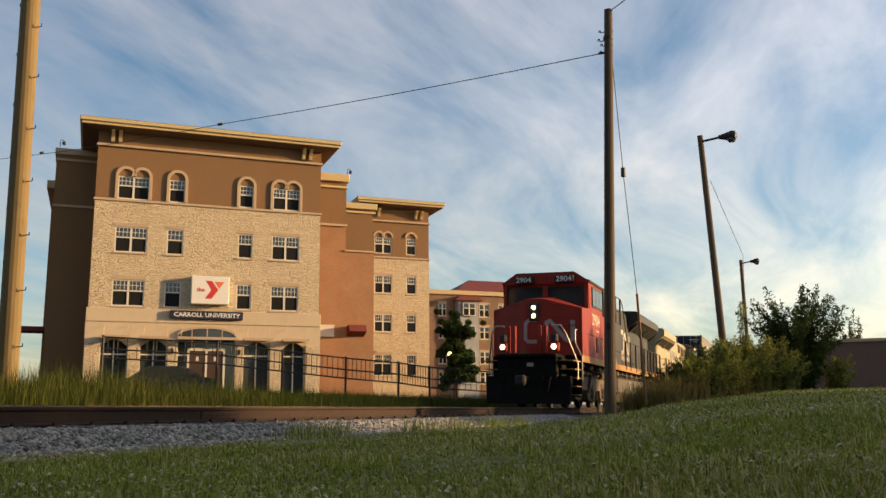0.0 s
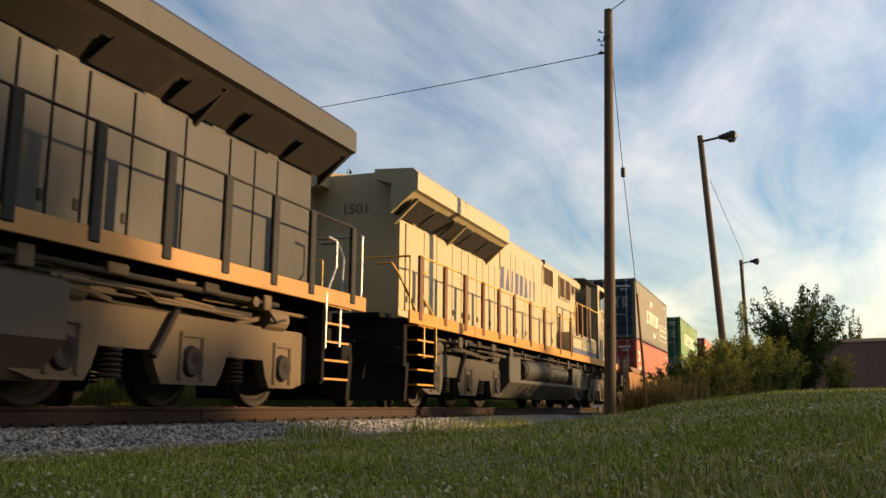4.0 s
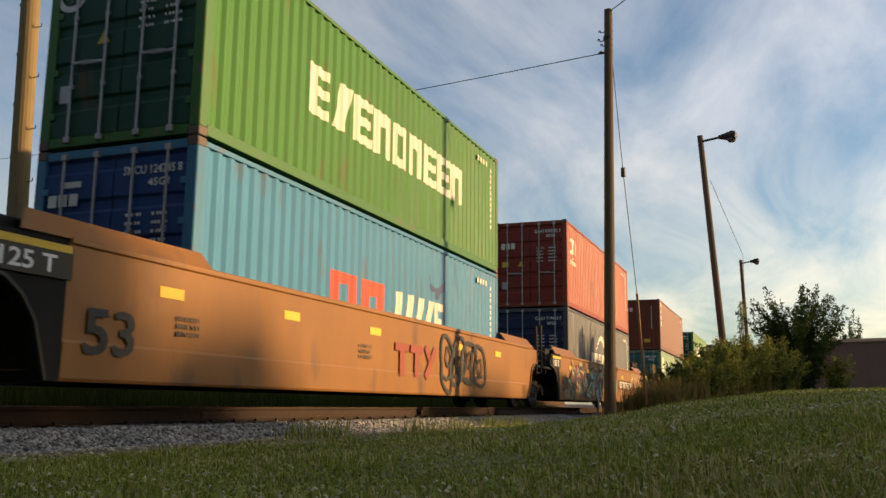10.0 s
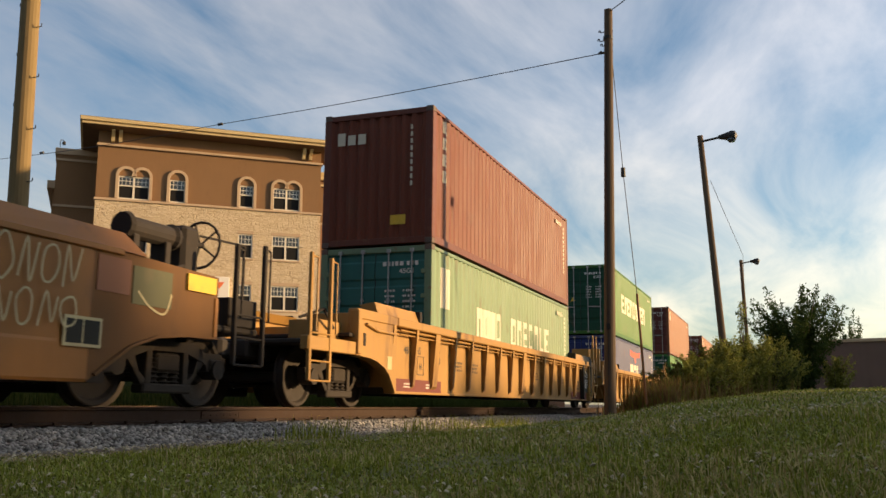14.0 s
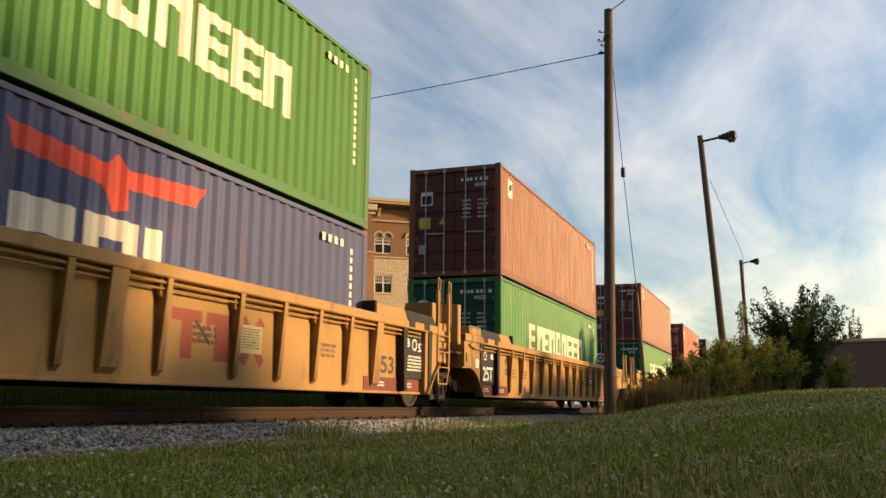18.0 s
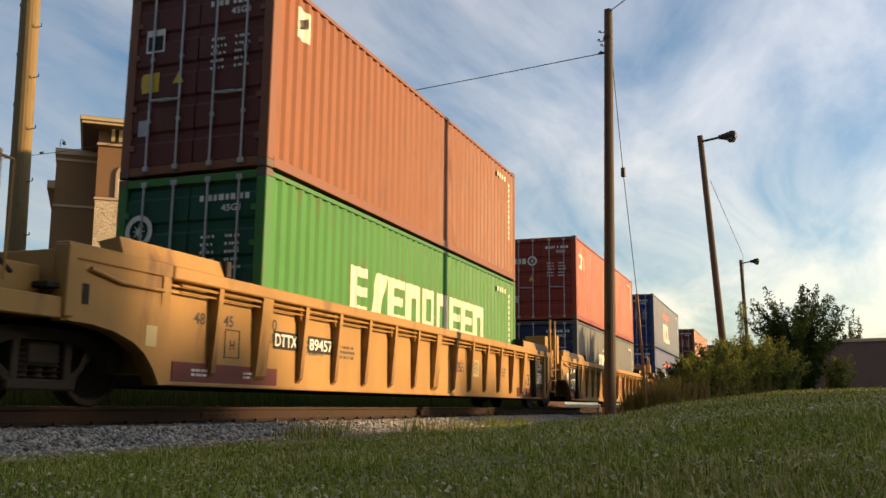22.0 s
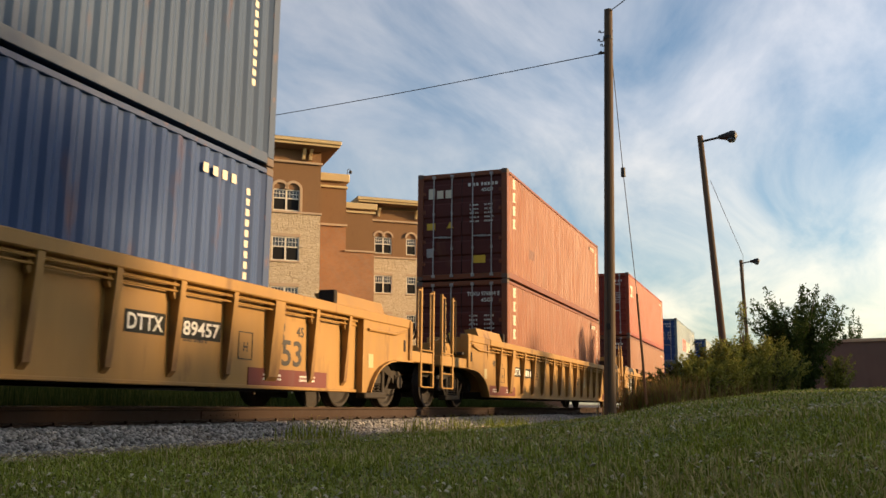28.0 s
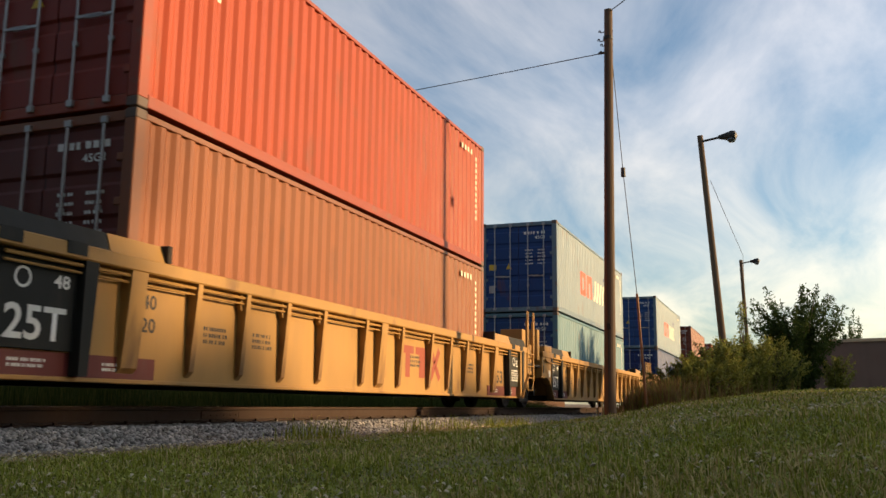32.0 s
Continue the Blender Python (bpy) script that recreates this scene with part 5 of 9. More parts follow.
def ribbon(pts, w):
    """A sprayed line: even strip through points, smoothed."""
    fine = []
    for i in range(len(pts) - 1):
        p0, p1, p2, p3 = pts[max(0, i - 1)], pts[i], pts[i + 1], pts[min(len(pts) - 1, i + 2)]
        for k in range(5):
            t = k / 5
            fine.append(tuple(0.5 * (2 * p1[j] + (p2[j] - p0[j]) * t + (2 * p0[j] - 5 * p1[j] + 4 * p2[j] - p3[j]) * t * t + (3 * p1[j] - p0[j] - 3 * p2[j] + p3[j]) * t ** 3) for j in (0, 1)))
    fine.append(pts[-1])
    fine = [p for i, p in enumerate(fine) if i == 0 or abs(p[0] - fine[i - 1][0]) + abs(p[1] - fine[i - 1][1]) > 1e-4]
    V2 = [Vector(p) for p in fine]
    edge = []
    for i, p in enumerate(V2):
        d = V2[min(len(V2) - 1, i + 1)] - V2[max(0, i - 1)]
        d = d.normalized() if d.length > 1e-6 else Vector((1, 0))
        nrm = Vector((-d.y, d.x)) * w / 2
        edge.append((tuple(p - nrm), tuple(p + nrm)))
    return [[e[0], f[0], f[1], e[1]] for e, f in zip(edge[:-1], edge[1:])]


def stroke(pts, w, closed=False):
    """A broad even line through points, as quads in (x, z)."""
    out = []
    P2 = [Vector((p[0], p[1])) for p in pts]
    dirs = [(b - a).normalized() for a, b in zip(P2[:-1], P2[1:])]
    nrm = []
    for i in range(len(P2)):
        d = dirs[0] if i == 0 else dirs[-1] if i == len(P2) - 1 else (dirs[i - 1] + dirs[i]).normalized()
        nrm.append(Vector((-d.y, d.x)) * w / 2)
    for i in range(len(P2) - 1):
        out.append([tuple(P2[i] - nrm[i]), tuple(P2[i + 1] - nrm[i + 1]), tuple(P2[i + 1] + nrm[i + 1]), tuple(P2[i] + nrm[i])])
    return out


def spray(key, color):
    return mat("spray_" + key, lambda: paint("spray_" + key, color, 0.6, 0, 0.2, (0.25, 0.14, 0.07), True, 0.0, 6, 0.3, 0.15))


def bubble_figure(car, x, z, w, h, n, rng, fill, line, y):
    """Rounded sprayed figures: pale bodies with dark outlines and a hole each."""
    for k in range(n):
        cx = x + w * (k + 0.5) / n
        cz = z + h * (0.5 + rng.uniform(-0.06, 0.06))
        rx, rz = w / n * 0.60, h * rng.uniform(0.44, 0.52)
        body = blob(cx, cz, rx, rz, rng)
        side_paint(car, "sprayed_figure", [body], fill, y - 0.0012 * k, "pale sprayed figure")
        side_paint(car, "sprayed_outline", ribbon(body + body[:2], 0.07), line, y - 0.0012 * k - 0.0006, "dark sprayed outline")
        hole = blob(cx + rng.uniform(-0.08, 0.08), cz - rz * 0.35, rx * 0.4, rz * 0.22, rng)
        side_paint(car, "sprayed_outline", ribbon(hole + hole[:2], 0.05), line, y - 0.0012 * k - 0.0009)
        side_paint(car, "sprayed_outline", ribbon([(cx - rx * 0.5, cz + rz * 0.5), (cx + rx * 0.2, cz + rz * 0.35), (cx + rx * 0.45, cz + rz * 0.1)], 0.05), line, y - 0.0012 * k - 0.0009)


def decorate_cars():
    rng = random.Random(17)
    blk = mat("black_panel", None)
    wh = mat("stencil_white", None)
    dk = mat("stencil_black", None)
    Y = -1.497
    # smooth-sided cars: plates, figures, sprayed paint
    for k, car in enumerate(CARS[:3]):
        letters("lettering", "53", 0.46, dk, car, Matrix.Translation((-8.0, Y, 0.50)), 0.72)
        x0 = (-5.0, -99, 1.85)[k]
        if x0 > -50:
            part("number_plate_panel", Shape().box(x0, x0 + 3.15, Y - 0.004, Y, 0.72, 1.12), mat("brownish_orange", None) if k else blk, car, "dark panel with white figures")
            letters("lettering", "DTTX 733157", 0.26, wh, car, Matrix.Translation((x0 + 0.15, Y - 0.0055, 0.79)), 2.85)
        if k:
            part("stencil_panel", Shape().box(-9.23, -8.22, Y - 0.004, Y + 0.03, 1.18, 1.50), mat("drab_panel", None), car, "drab panel with white figures")
            part("yellow_strip", Shape().box(-9.20, -8.24, Y - 0.008, Y + 0.02, 1.43, 1.50), mat("yellow_mark", None), car)
            letters("lettering", "125 T", 0.17, wh, car, Matrix.Translation((-9.08, Y - 0.0055, 1.22)), 0.66)
        for q in range(3):
            s = Shape()
            bars_of(s, -6.6 + 4.6 * q, 0.95, 0.4, 0.05, rng, 3, 0)
            part("small_print", s, dk, car, at=Matrix.Translation((0, Y - 0.001, 0)))
    bubble_figure(CARS[0], 1.0, 0.30, 3.0, 1.30, 4, rng, spray("pale", (0.36, 0.36, 0.19)), spray("black", (0.02, 0.02, 0.018)), Y - 0.002)
    c = CARS[1]
    red = spray("darkred", (0.24, 0.05, 0.03))
    for a, b in ((-0.62, -0.02), (0.06, 0.66)):
        side_paint(c, "emblem", [[(a, 0.98), (b, 0.98), (b, 1.12), (a, 1.12)]], red, Y - 0.002, "faded dark red block")
        side_paint(c, "emblem", [[(a + 0.2, 0.55), (b - 0.2, 0.55), (b - 0.2, 0.979), (a + 0.2, 0.979)]], red, Y - 0.002, "faded dark red block")
    side_paint(c, "emblem", stroke([(0.80, 0.55), (1.3, 1.12)], 0.16) + stroke([(0.80, 1.12), (1.0, 0.88)], 0.14), red, Y - 0.002, "faded dark red angular mark")
    ink = spray("black", None)
    for k in range(4):
        cx = 1.95 + 0.66 * k
        body = blob(cx, 0.90 + rng.uniform(-0.05, 0.05), 0.42, 0.52, rng, 18, 0.20)
        side_paint(c, "sprayed_outline", ribbon(body + body[:2], 0.085), ink, Y - 0.002 - 0.0006 * k, "black sprayed outline")
        h2 = blob(cx + 0.05, 1.0 - 0.12 * (k % 2), 0.13, 0.17, rng)
        side_paint(c, "sprayed_outline", ribbon(h2 + h2[:2], 0.06), ink, Y - 0.0023 - 0.0006 * k)
        side_paint(c, "sprayed_outline", ribbon([(cx - 0.25, 0.62), (cx, 0.55 + 0.1 * (k % 2)), (cx + 0.22, 0.68)], 0.07), ink, Y - 0.0023 - 0.0006 * k)
    c = CARS[2]
    letters("lettering", "VOCAB", 0.25, spray("cream", (0.42, 0.37, 0.22)), c, Matrix.Translation((-7.72, Y - 0.003, 0.31)), 0.66, "white sprayed word")
    hues = [spray("teal", (0.13, 0.32, 0.30)), spray("maroon", (0.20, 0.03, 0.03)), spray("night", (0.02, 0.022, 0.03)), spray("ochre", (0.34, 0.17, 0.05)), spray("cream", (0.42, 0.37, 0.22)), spray("brown", (0.10, 0.05, 0.03)), spray("lime", (0.34, 0.29, 0.10))]
    # a dark ground in lobes, coloured strokes over it, thin pale and dark lines last
    for k in range(15):
        x = -6.4 + 7.4 * (k + rng.random()) / 15
        side_paint(c, "sprayed_field", [blob(x, rng.uniform(0.62, 1.14), rng.uniform(0.32, 0.55), rng.uniform(0.22, 0.36), rng, 18, 0.24)], hues[rng.choice([1, 2, 2, 5, 5])], Y - 0.0015 - 0.00012 * k)
    for k in range(34):
        x = -6.8 + 8.2 * (k + rng.random()) / 34
        z, w, h = rng.uniform(0.45, 1.32), rng.uniform(0.10, 0.30), rng.uniform(0.10, 0.28)
        body = blob(x, z, w, h, rng, 14, 0.34)
        side_paint(c, "sprayed_field", [body], hues[rng.choice([0, 1, 3, 3, 5, 2])], Y - 0.0036 - 0.0001 * k)
        side_paint(c, "sprayed_line", ribbon(body + body[:2], rng.uniform(0.03, 0.055)), hues[rng.choice([4, 2, 2, 6, 0])], Y - 0.00375 - 0.0001 * k)
    for k in range(30):
        x = -7.3 + 8.6 * (k + rng.random()) / 30
        z = rng.uniform(0.36, 1.45)
        pts = [(x, z), (x + rng.uniform(0.15, 0.5), z + rng.uniform(-0.12, 0.12)), (x + rng.uniform(0.3, 0.8), min(1.5, max(0.32, z + rng.uniform(-0.6, 0.6))))]
        side_paint(c, "sprayed_stroke", ribbon([(min(1.7, p), q) for p, q in pts], rng.uniform(0.05, 0.12)), hues[rng.choice([1, 2, 2, 5, 0])], Y - 0.0075 - 0.0001 * k)
        side_paint(c, "sprayed_line", ribbon([(min(1.74, p + 0.04), min(1.53, q + 0.05)) for p, q in pts], 0.024), hues[rng.choice([4, 6, 2])], Y - 0.00756 - 0.0001 * k)
    # two rows of thin scrawl: loops and zigzags
    for row, (z, h) in enumerate(((1.10, 0.41), (0.72, 0.33))):
        for k in range(10):
            x = 5.0 + 0.268 * k
            if k % 2 == row:
                ring = blob(x + 0.12, z + h / 2, 0.10, h * 0.46, rng, 12, 0.12)
                pts = ring + ring[:1]
            else:
                pts = [(x + 0.02, z + h * rng.uniform(0, 0.1)), (x + rng.uniform(0.06, 0.12), z + h), (x + rng.uniform(0.14, 0.2), z + h * rng.uniform(0.0, 0.2)), (x + 0.24, z + h * rng.uniform(0.8, 1.0))]
            side_paint(c, "sprayed_line", ribbon(pts, 0.020), hues[4], Y - 0.003 - 0.0003 * (k + 10 * row), "thin white sprayed line")
    side_paint(c, "sprayed_line", ribbon([(8.5, 1.2), (8.7, 1.05), (8.95, 1.0), (9.05, 1.22)], 0.022), hues[4], Y + 0.012)
    part("placard_frame", Shape().box(7.49, 7.99, Y - 0.004, Y + 0.01, 0.57, 0.86), mat("spray_cream", None), c)
    for qx in (7.52, 7.75):
        part("placard", Shape().box(qx, qx + 0.21, Y - 0.007, Y - 0.0035, 0.60, 0.83), blk, c)
    part("yellow_patch", Shape().box(9.31, 9.85, Y - 0.005, Y + 0.03, 1.31, 1.50), mat("yellow_mark", None), c)
    part("repainted_patch", Shape().box(7.90, 8.38, Y + 0.018, Y + 0.03, 1.14, 1.5), spray("dull_red", (0.17, 0.075, 0.045)), c, "dull red repainted patch")
    part("repainted_patch", Shape().box(8.42, 9.06, Y + 0.018, Y + 0.03, 1.06, 1.46), spray("dull_green", (0.085, 0.088, 0.045)), c, "dull green repainted patch")
    # ribbed cars: reporting marks on bare plate between the posts
    for i, car in enumerate(CARS[3:13]):
        off = -0.6 if LOAD[3 + i][3] else 0.0
        if i in (2, 3, 5, 6):
            a0 = -5.90 if i in (3, 6) else 2.80
            for a, word, w in ((a0, "DTTX", 0.58), (a0 + 0.94, "89457", 0.70)):
                part("number_panel", Shape().box(a, a + w + 0.08, -1.356, -1.350, 0.78, 1.02), blk, car, "small black panel with white figures")
                if i in (3, 5) or word == "DTTX":
                    letters("lettering", word, 0.17, wh, car, Matrix.Translation((a + 0.04, -1.3575, 0.815)), w)
                else:
                    s = Shape()
                    bars_of(s, a + 0.05, 0.82, w - 0.05, 0.15, rng, 1, 0)
                    part("small_print", s, wh, car, at=Matrix.Translation((0, -1.3575, 0)))
        if i in (1, 3, 6, 8):
            # notice sheet and a crossed stencil
            part("notice", Shape().box(2.28, 2.78, -1.354, -1.350, 0.68, 1.04), mat("notice_pale", None), car, "pale sheet of small print")
            s = Shape()
            bars_of(s, 2.32, 0.98, 0.4, 0.02, rng, 8, 0)
            part("small_print", s, mat("stencil_black", None), car, at=Matrix.Translation((0, -1.3555, 0)))
            side_paint(car, "stencil", stroke([(1.34, 0.74), (1.64, 1.0)], 0.045), red, -1.353, "red diagonal stencil")
            side_paint(car, "stencil", stroke([(1.34, 1.0), (1.64, 0.74)], 0.045), dk, -1.3535, "dark diagonal stencil")
        for q in (-5.0 + off, -3.95 + off, 1.3 + off, 4.4 + off):
            s = Shape()
            bars_of(s, q, 0.9, 0.45, 0.045, rng, 3, 0)
            part("small_print", s, dk, car, at=Matrix.Translation((0, -1.3525, 0)))
        if i in (1, 4, 7):
            for a, b in ((0.90, 1.47), (1.55, 2.22)):
                side_paint(car, "emblem", [[(a, 0.98), (b, 0.98), (b, 1.12), (a, 1.12)]], red, -1.3515, "faded dark red block")
                side_paint(car, "emblem", [[(a + 0.18, 0.55), (b - 0.18, 0.55), (b - 0.18, 0.979), (a + 0.18, 0.979)]], red, -1.3515, "faded dark red block")
            side_paint(car, "emblem", stroke([(2.32, 0.55), (2.78, 1.12)], 0.15) + stroke([(2.32, 1.12), (2.54, 0.86)], 0.14) + stroke([(2.58, 0.80), (2.80, 0.55)], 0.14), red, -1.3515, "faded dark red angular mark")



decorate_cars()


# ---- locomotives ----
LOCO = 23.2


def loco_truck(parent, x, steel):
    """Three-axle truck with a deep cast frame."""
    r, sp = 0.53, 2.03
    tr = part("truck", Shape().box(-0.4, 0.4, -0.9, 0.9, 0.62, 0.95, 0.04).box(-2.6, 2.6, -0.5, -0.3, 0.66, 0.9, 0.03).box(-2.6, 2.6, 0.3, 0.5, 0.66, 0.9, 0.03), steel, parent, at=Matrix.Translation((x, 0, 0)))
    dark = mat("dark_steel", None)
    for sy in (-1, 1):
        pts = [(-2.75, 0.98), (-2.5, 1.06), (2.5, 1.06), (2.75, 0.98), (2.72, 0.36), (2.35, 0.26), (1.72, 0.26), (1.62, 0.40), (1.55, 0.62), (0.72, 0.62), (0.62, 0.40), (0.52, 0.26), (-0.52, 0.26), (-0.62, 0.40), (-0.72, 0.62), (-1.55, 0.62), (-1.62, 0.40), (-1.72, 0.26), (-2.35, 0.26), (-2.72, 0.36)]
        part("side_frame", Shape().prism(pts, "y", sy * 1.18 - 0.07, sy * 1.18 + 0.07), steel, tr)
        for k in (-1, 0, 1):
            s = Shape().lathe([(0, 0.0), (0.05, 0.10), (0.06, 0.16), (0.0, 0.19)], "y", (0, 0, 0), 18)
            part("bearing_cap", Shape().put([(p[0], sy * (1.25 + p[1]), p[2]) for p in s.v], s.f), dark, tr, at=Matrix.Translation((k * sp, 0, r)))
            part("pedestal_rim", Shape().box(k * sp - 0.24, k * sp - 0.17, sy * 1.22 - 0.06, sy * 1.22 + 0.06, 0.30, 0.86, 0.02).box(k * sp + 0.17, k * sp + 0.24, sy * 1.22 - 0.06, sy * 1.22 + 0.06, 0.30, 0.86, 0.02).box(k * sp - 0.24, k * sp + 0.24, sy * 1.22 - 0.06, sy * 1.22 + 0.06, 0.80, 0.88, 0.02), steel, tr)
        for k in (-1.13, 1.13):
            s = Shape()
            for i in range(6):
                s.lathe([(0.0, 0.10), (0.022, 0.135), (0.044, 0.10)], "z", (k - 0.12, sy * 1.15, 0.30 + 0.055 * i), 12)
            part("spring", s, dark, tr)
        part("brake_cylinder", Shape().tube((-2.35, sy * 1.22, 1.18), (-1.85, sy * 1.22, 1.18), 0.15, 14).tube((-1.85, sy * 1.22, 1.18), (-1.4, sy * 1.22, 1.1), 0.035, 8), steel, tr)
        part("brake_cylinder", Shape().tube((1.5, sy * 1.22, 1.18), (2.0, sy * 1.22, 1.18), 0.15, 14).tube((1.5, sy * 1.22, 1.18), (0.9, sy * 1.22, 1.05), 0.035, 8), steel, tr)
        for a, b in (((-1.3, 1.25), (1.3, 1.12)), ((-2.6, 1.35), (0.4, 1.2)), ((0.2, 1.3), (2.7, 1.3))):
            part("brake_pipe", Shape().tube((a[0], sy * 1.2, a[1]), (b[0], sy * 1.24, b[1]), 0.028, 7), steel, tr)
        part("damper", Shape().tube((-0.35, sy * 1.3, 1.15), (-0.75, sy * 1.3, 0.55), 0.045, 8), dark, tr)
        part("sand_pipe", Shape().path([(2.6, sy * 1.1, 1.3), (2.75, sy * 1.0, 0.7), (2.55, sy * 0.8, 0.25)], 0.025), dark, tr)
    for k in (-1, 0, 1):
        w = part("wheelset", wheelset_mesh(r), None, tr)
        WHEELS.append((w, k * sp, r))
    return tr


def louvre(s, x0, x1, z0, z1, y, n, sy=-1):
    """Slats proud of a panel on the plane y, built into one grille."""
    h = (z1 - z0) / n
    for i in range(n):
        s.prism([(y, z0 + i * h), (y + sy * 0.025, z0 + i * h), (y, z0 + (i + 0.8) * h)], "x", x0, x1)
    return s


def build_locomotive(front, turned, label, C):
    """A six-axle hood locomotive with its cab first, or, turned, with its cab last."""
    th = thing("locomotive", label, "locomotive", "locomotives")
    steel = C.get("truck_m") or mat("loco_truck", lambda: paint("dusty_truck_steel", (0.120, 0.086, 0.054), 0.85, 0.05, 0.6, (0.05, 0.036, 0.026), False, 0.006, 6))
    dark = mat("dark_steel", None)
    glass = mat("cab_glass", lambda: glass_dark("cab_glass"))
    hole = mat("grille_dark", lambda: paint("grille_dark", (0.022, 0.018, 0.015), 0.8, 0.1, 0.3, (0.06, 0.04, 0.03), True, 0.004))

    def P(name, s, m, parent=None, lab="", smooth=False):
        if turned:
            s.v = [(LOCO - x, y, z) for x, y, z in s.v]
        return part(name, s, m, parent or th, lab, smooth)
    hood, cowl, cabm, sill = C["hood"], C["cowl"], C["cab"], C["sill"]
    c0, c1 = C["cab_x"]
    nose = 1.15
    # deck and sill
    P("deck", Shape().box(2.1, 21.1, -1.52, 1.52, 1.60, 1.72, 0.01).box(0.8, 2.1, -0.98, 0.98, 1.62, 1.71, 0.01).box(21.1, 22.4, -0.98, 0.98, 1.62, 1.71, 0.01), C["pilot"])
    for sy in (-1, 1):
        P("sill", Shape().box(2.15 if C["red"] else 0.8, 22.4, sy * 1.53 - 0.02, sy * 1.53 + 0.02, 1.50, 1.73, 0.008), sill)
        P("frame_girder", Shape().box(2, 21, sy * 0.62 - 0.1, sy * 0.62 + 0.1, 1.05, 1.6), dark)
        P("air_line", Shape().tube((5, sy * 1.38, 1.36), (20, sy * 1.38, 1.36), 0.035, 8).tube((7.5, sy * 1.32, 1.26), (18, sy * 1.32, 1.26), 0.025, 8), dark)
    # long hood: panels along each side, roof rounded at its edges
    h0, hw, ht = c1, 0.95, 4.42 if C["red"] else 4.56
    prof = [(-hw, 1.72), (-hw, ht - 0.16), (-hw + 0.14, ht), (hw - 0.14, ht), (hw, ht - 0.16), (hw, 1.72)]
    P("hood", Shape().prism(prof, "x", h0, 21.55), hood)
    rng = random.Random(8 if turned else 3)
    x = C["cowl_end"] + 0.3
    while x < 21.2:
        w = rng.choice([0.48, 0.6, 0.72, 0.95])
        for sy in (-1, 1):
            if x + w < 21.5:
                P("hood_door", Shape().box(x + 0.018, x + w - 0.018, sy * (hw + 0.014) - 0.014, sy * (hw + 0.014) + 0.014, 1.85, 3.55 if x > 15.0 else 4.15, 0.006), hood)
                if rng.random() < 0.6:
                    P("latch", Shape().box(x + w - 0.10, x + w - 0.03, sy * (hw + 0.03) - 0.012, sy * (hw + 0.03) + 0.012, 2.0, 2.12, 0.004), dark)
        x += w
    # full-width cowl behind the cab with louvres
    for sy in (-1, 1):
        y0, y1 = sorted((sy * hw, sy * 1.46))
        P("cowl", Shape().prism([(sy * hw, 1.72), (sy * 1.46, 1.72), (sy * 1.46, C["cowl_top"] - 0.1), (sy * 1.40, C["cowl_top"]), (sy * hw, C["cowl_top"])], "x", c1, C["cowl_end"]), cowl)
        P("cowl_seam", Shape().box(c1 + 0.1, C["cowl_end"] - 0.1, sy * 1.464 - 0.004, sy * 1.464 + 0.004, 2.24, 2.27), dark)
        for a, b in C["louvres"]:
            P("louvre", louvre(Shape(), a, b, 1.9, 2.35, sy * 1.462, 8, sy), cowl)
        # openings high on the hood
        for a, b, z0, z1 in C["windows_hood"]:
            P("air_intake", Shape().box(a, b, sy * (hw + 0.015) - 0.02, sy * (hw + 0.015) + 0.02, z0, z1, 0.004), hole)
            n = max(2, round((b - a) / 0.14))
            for k in range(n):
                P("intake_slat", Shape().box(a + (b - a) * (k + 0.3) / n, a + (b - a) * (k + 0.55) / n, sy * (hw + 0.04) - 0.012, sy * (hw + 0.04) + 0.012, z0 + 0.03, z1 - 0.03), C["slat"])
            P("intake_frame", Shape().box(a - 0.06, b + 0.06, sy * (hw + 0.03) - 0.015, sy * (hw + 0.03) + 0.015, z1, z1 + 0.05).box(a - 0.06, b + 0.06, sy * (hw + 0.03) - 0.015, sy * (hw + 0.03) + 0.015, z0 - 0.05, z0).box(a - 0.06, a, sy * (hw + 0.03) - 0.015, sy * (hw + 0.03) + 0.015, z0, z1).box(b, b + 0.06, sy * (hw + 0.03) - 0.015, sy * (hw + 0.03) + 0.015, z0, z1), hood)
        # radiator wing
        wing = [(sy * 0.95, 3.62), (sy * 1.42, 4.00), (sy * 1.50, 4.03), (sy * 1.50, 4.36), (sy * 1.40, 4.46), (sy * 0.6, 4.50), (sy * 0.6, 4.3), (sy * 0.95, 4.2)]
        P("radiator_wing", Shape().prism(wing, "x", C["rad"][0], C["rad"][1]), C["rad_m"])
        for k in range(5):
            a = C["rad"][0] + 0.25 + k * (C["rad"][1] - C["rad"][0] - 0.3) / 5
            s = Shape().put([(a, sy * 1.01, 3.60), (a + 1.05, sy * 1.01, 3.60), (a + 1.05, sy * 1.41, 3.86), (a, sy * 1.41, 3.86)], [(0, 1, 2, 3)]).put([(a, sy * 1.0, 3.63), (a + 1.05, sy * 1.0, 3.63), (a + 1.05, sy * 1.40, 3.89), (a, sy * 1.40, 3.89)], [(0, 1, 2, 3)])
            P("radiator_screen", s, hole)
        for k in range(3):
            a = C["rad"][0] + 0.3 + k * (C["rad"][1] - C["rad"][0] - 0.5) / 2
            P("wing_bracket", Shape().prism([(sy * 0.95, 3.45), (sy * 1.45, 3.9), (sy * 1.36, 3.92), (sy * 0.95, 3.6)], "x", a - 0.06, a), hood)
    P("exhaust", Shape().box(13.0, 14.1, -0.45, 0.45, 4.42, 4.62, 0.05), dark)
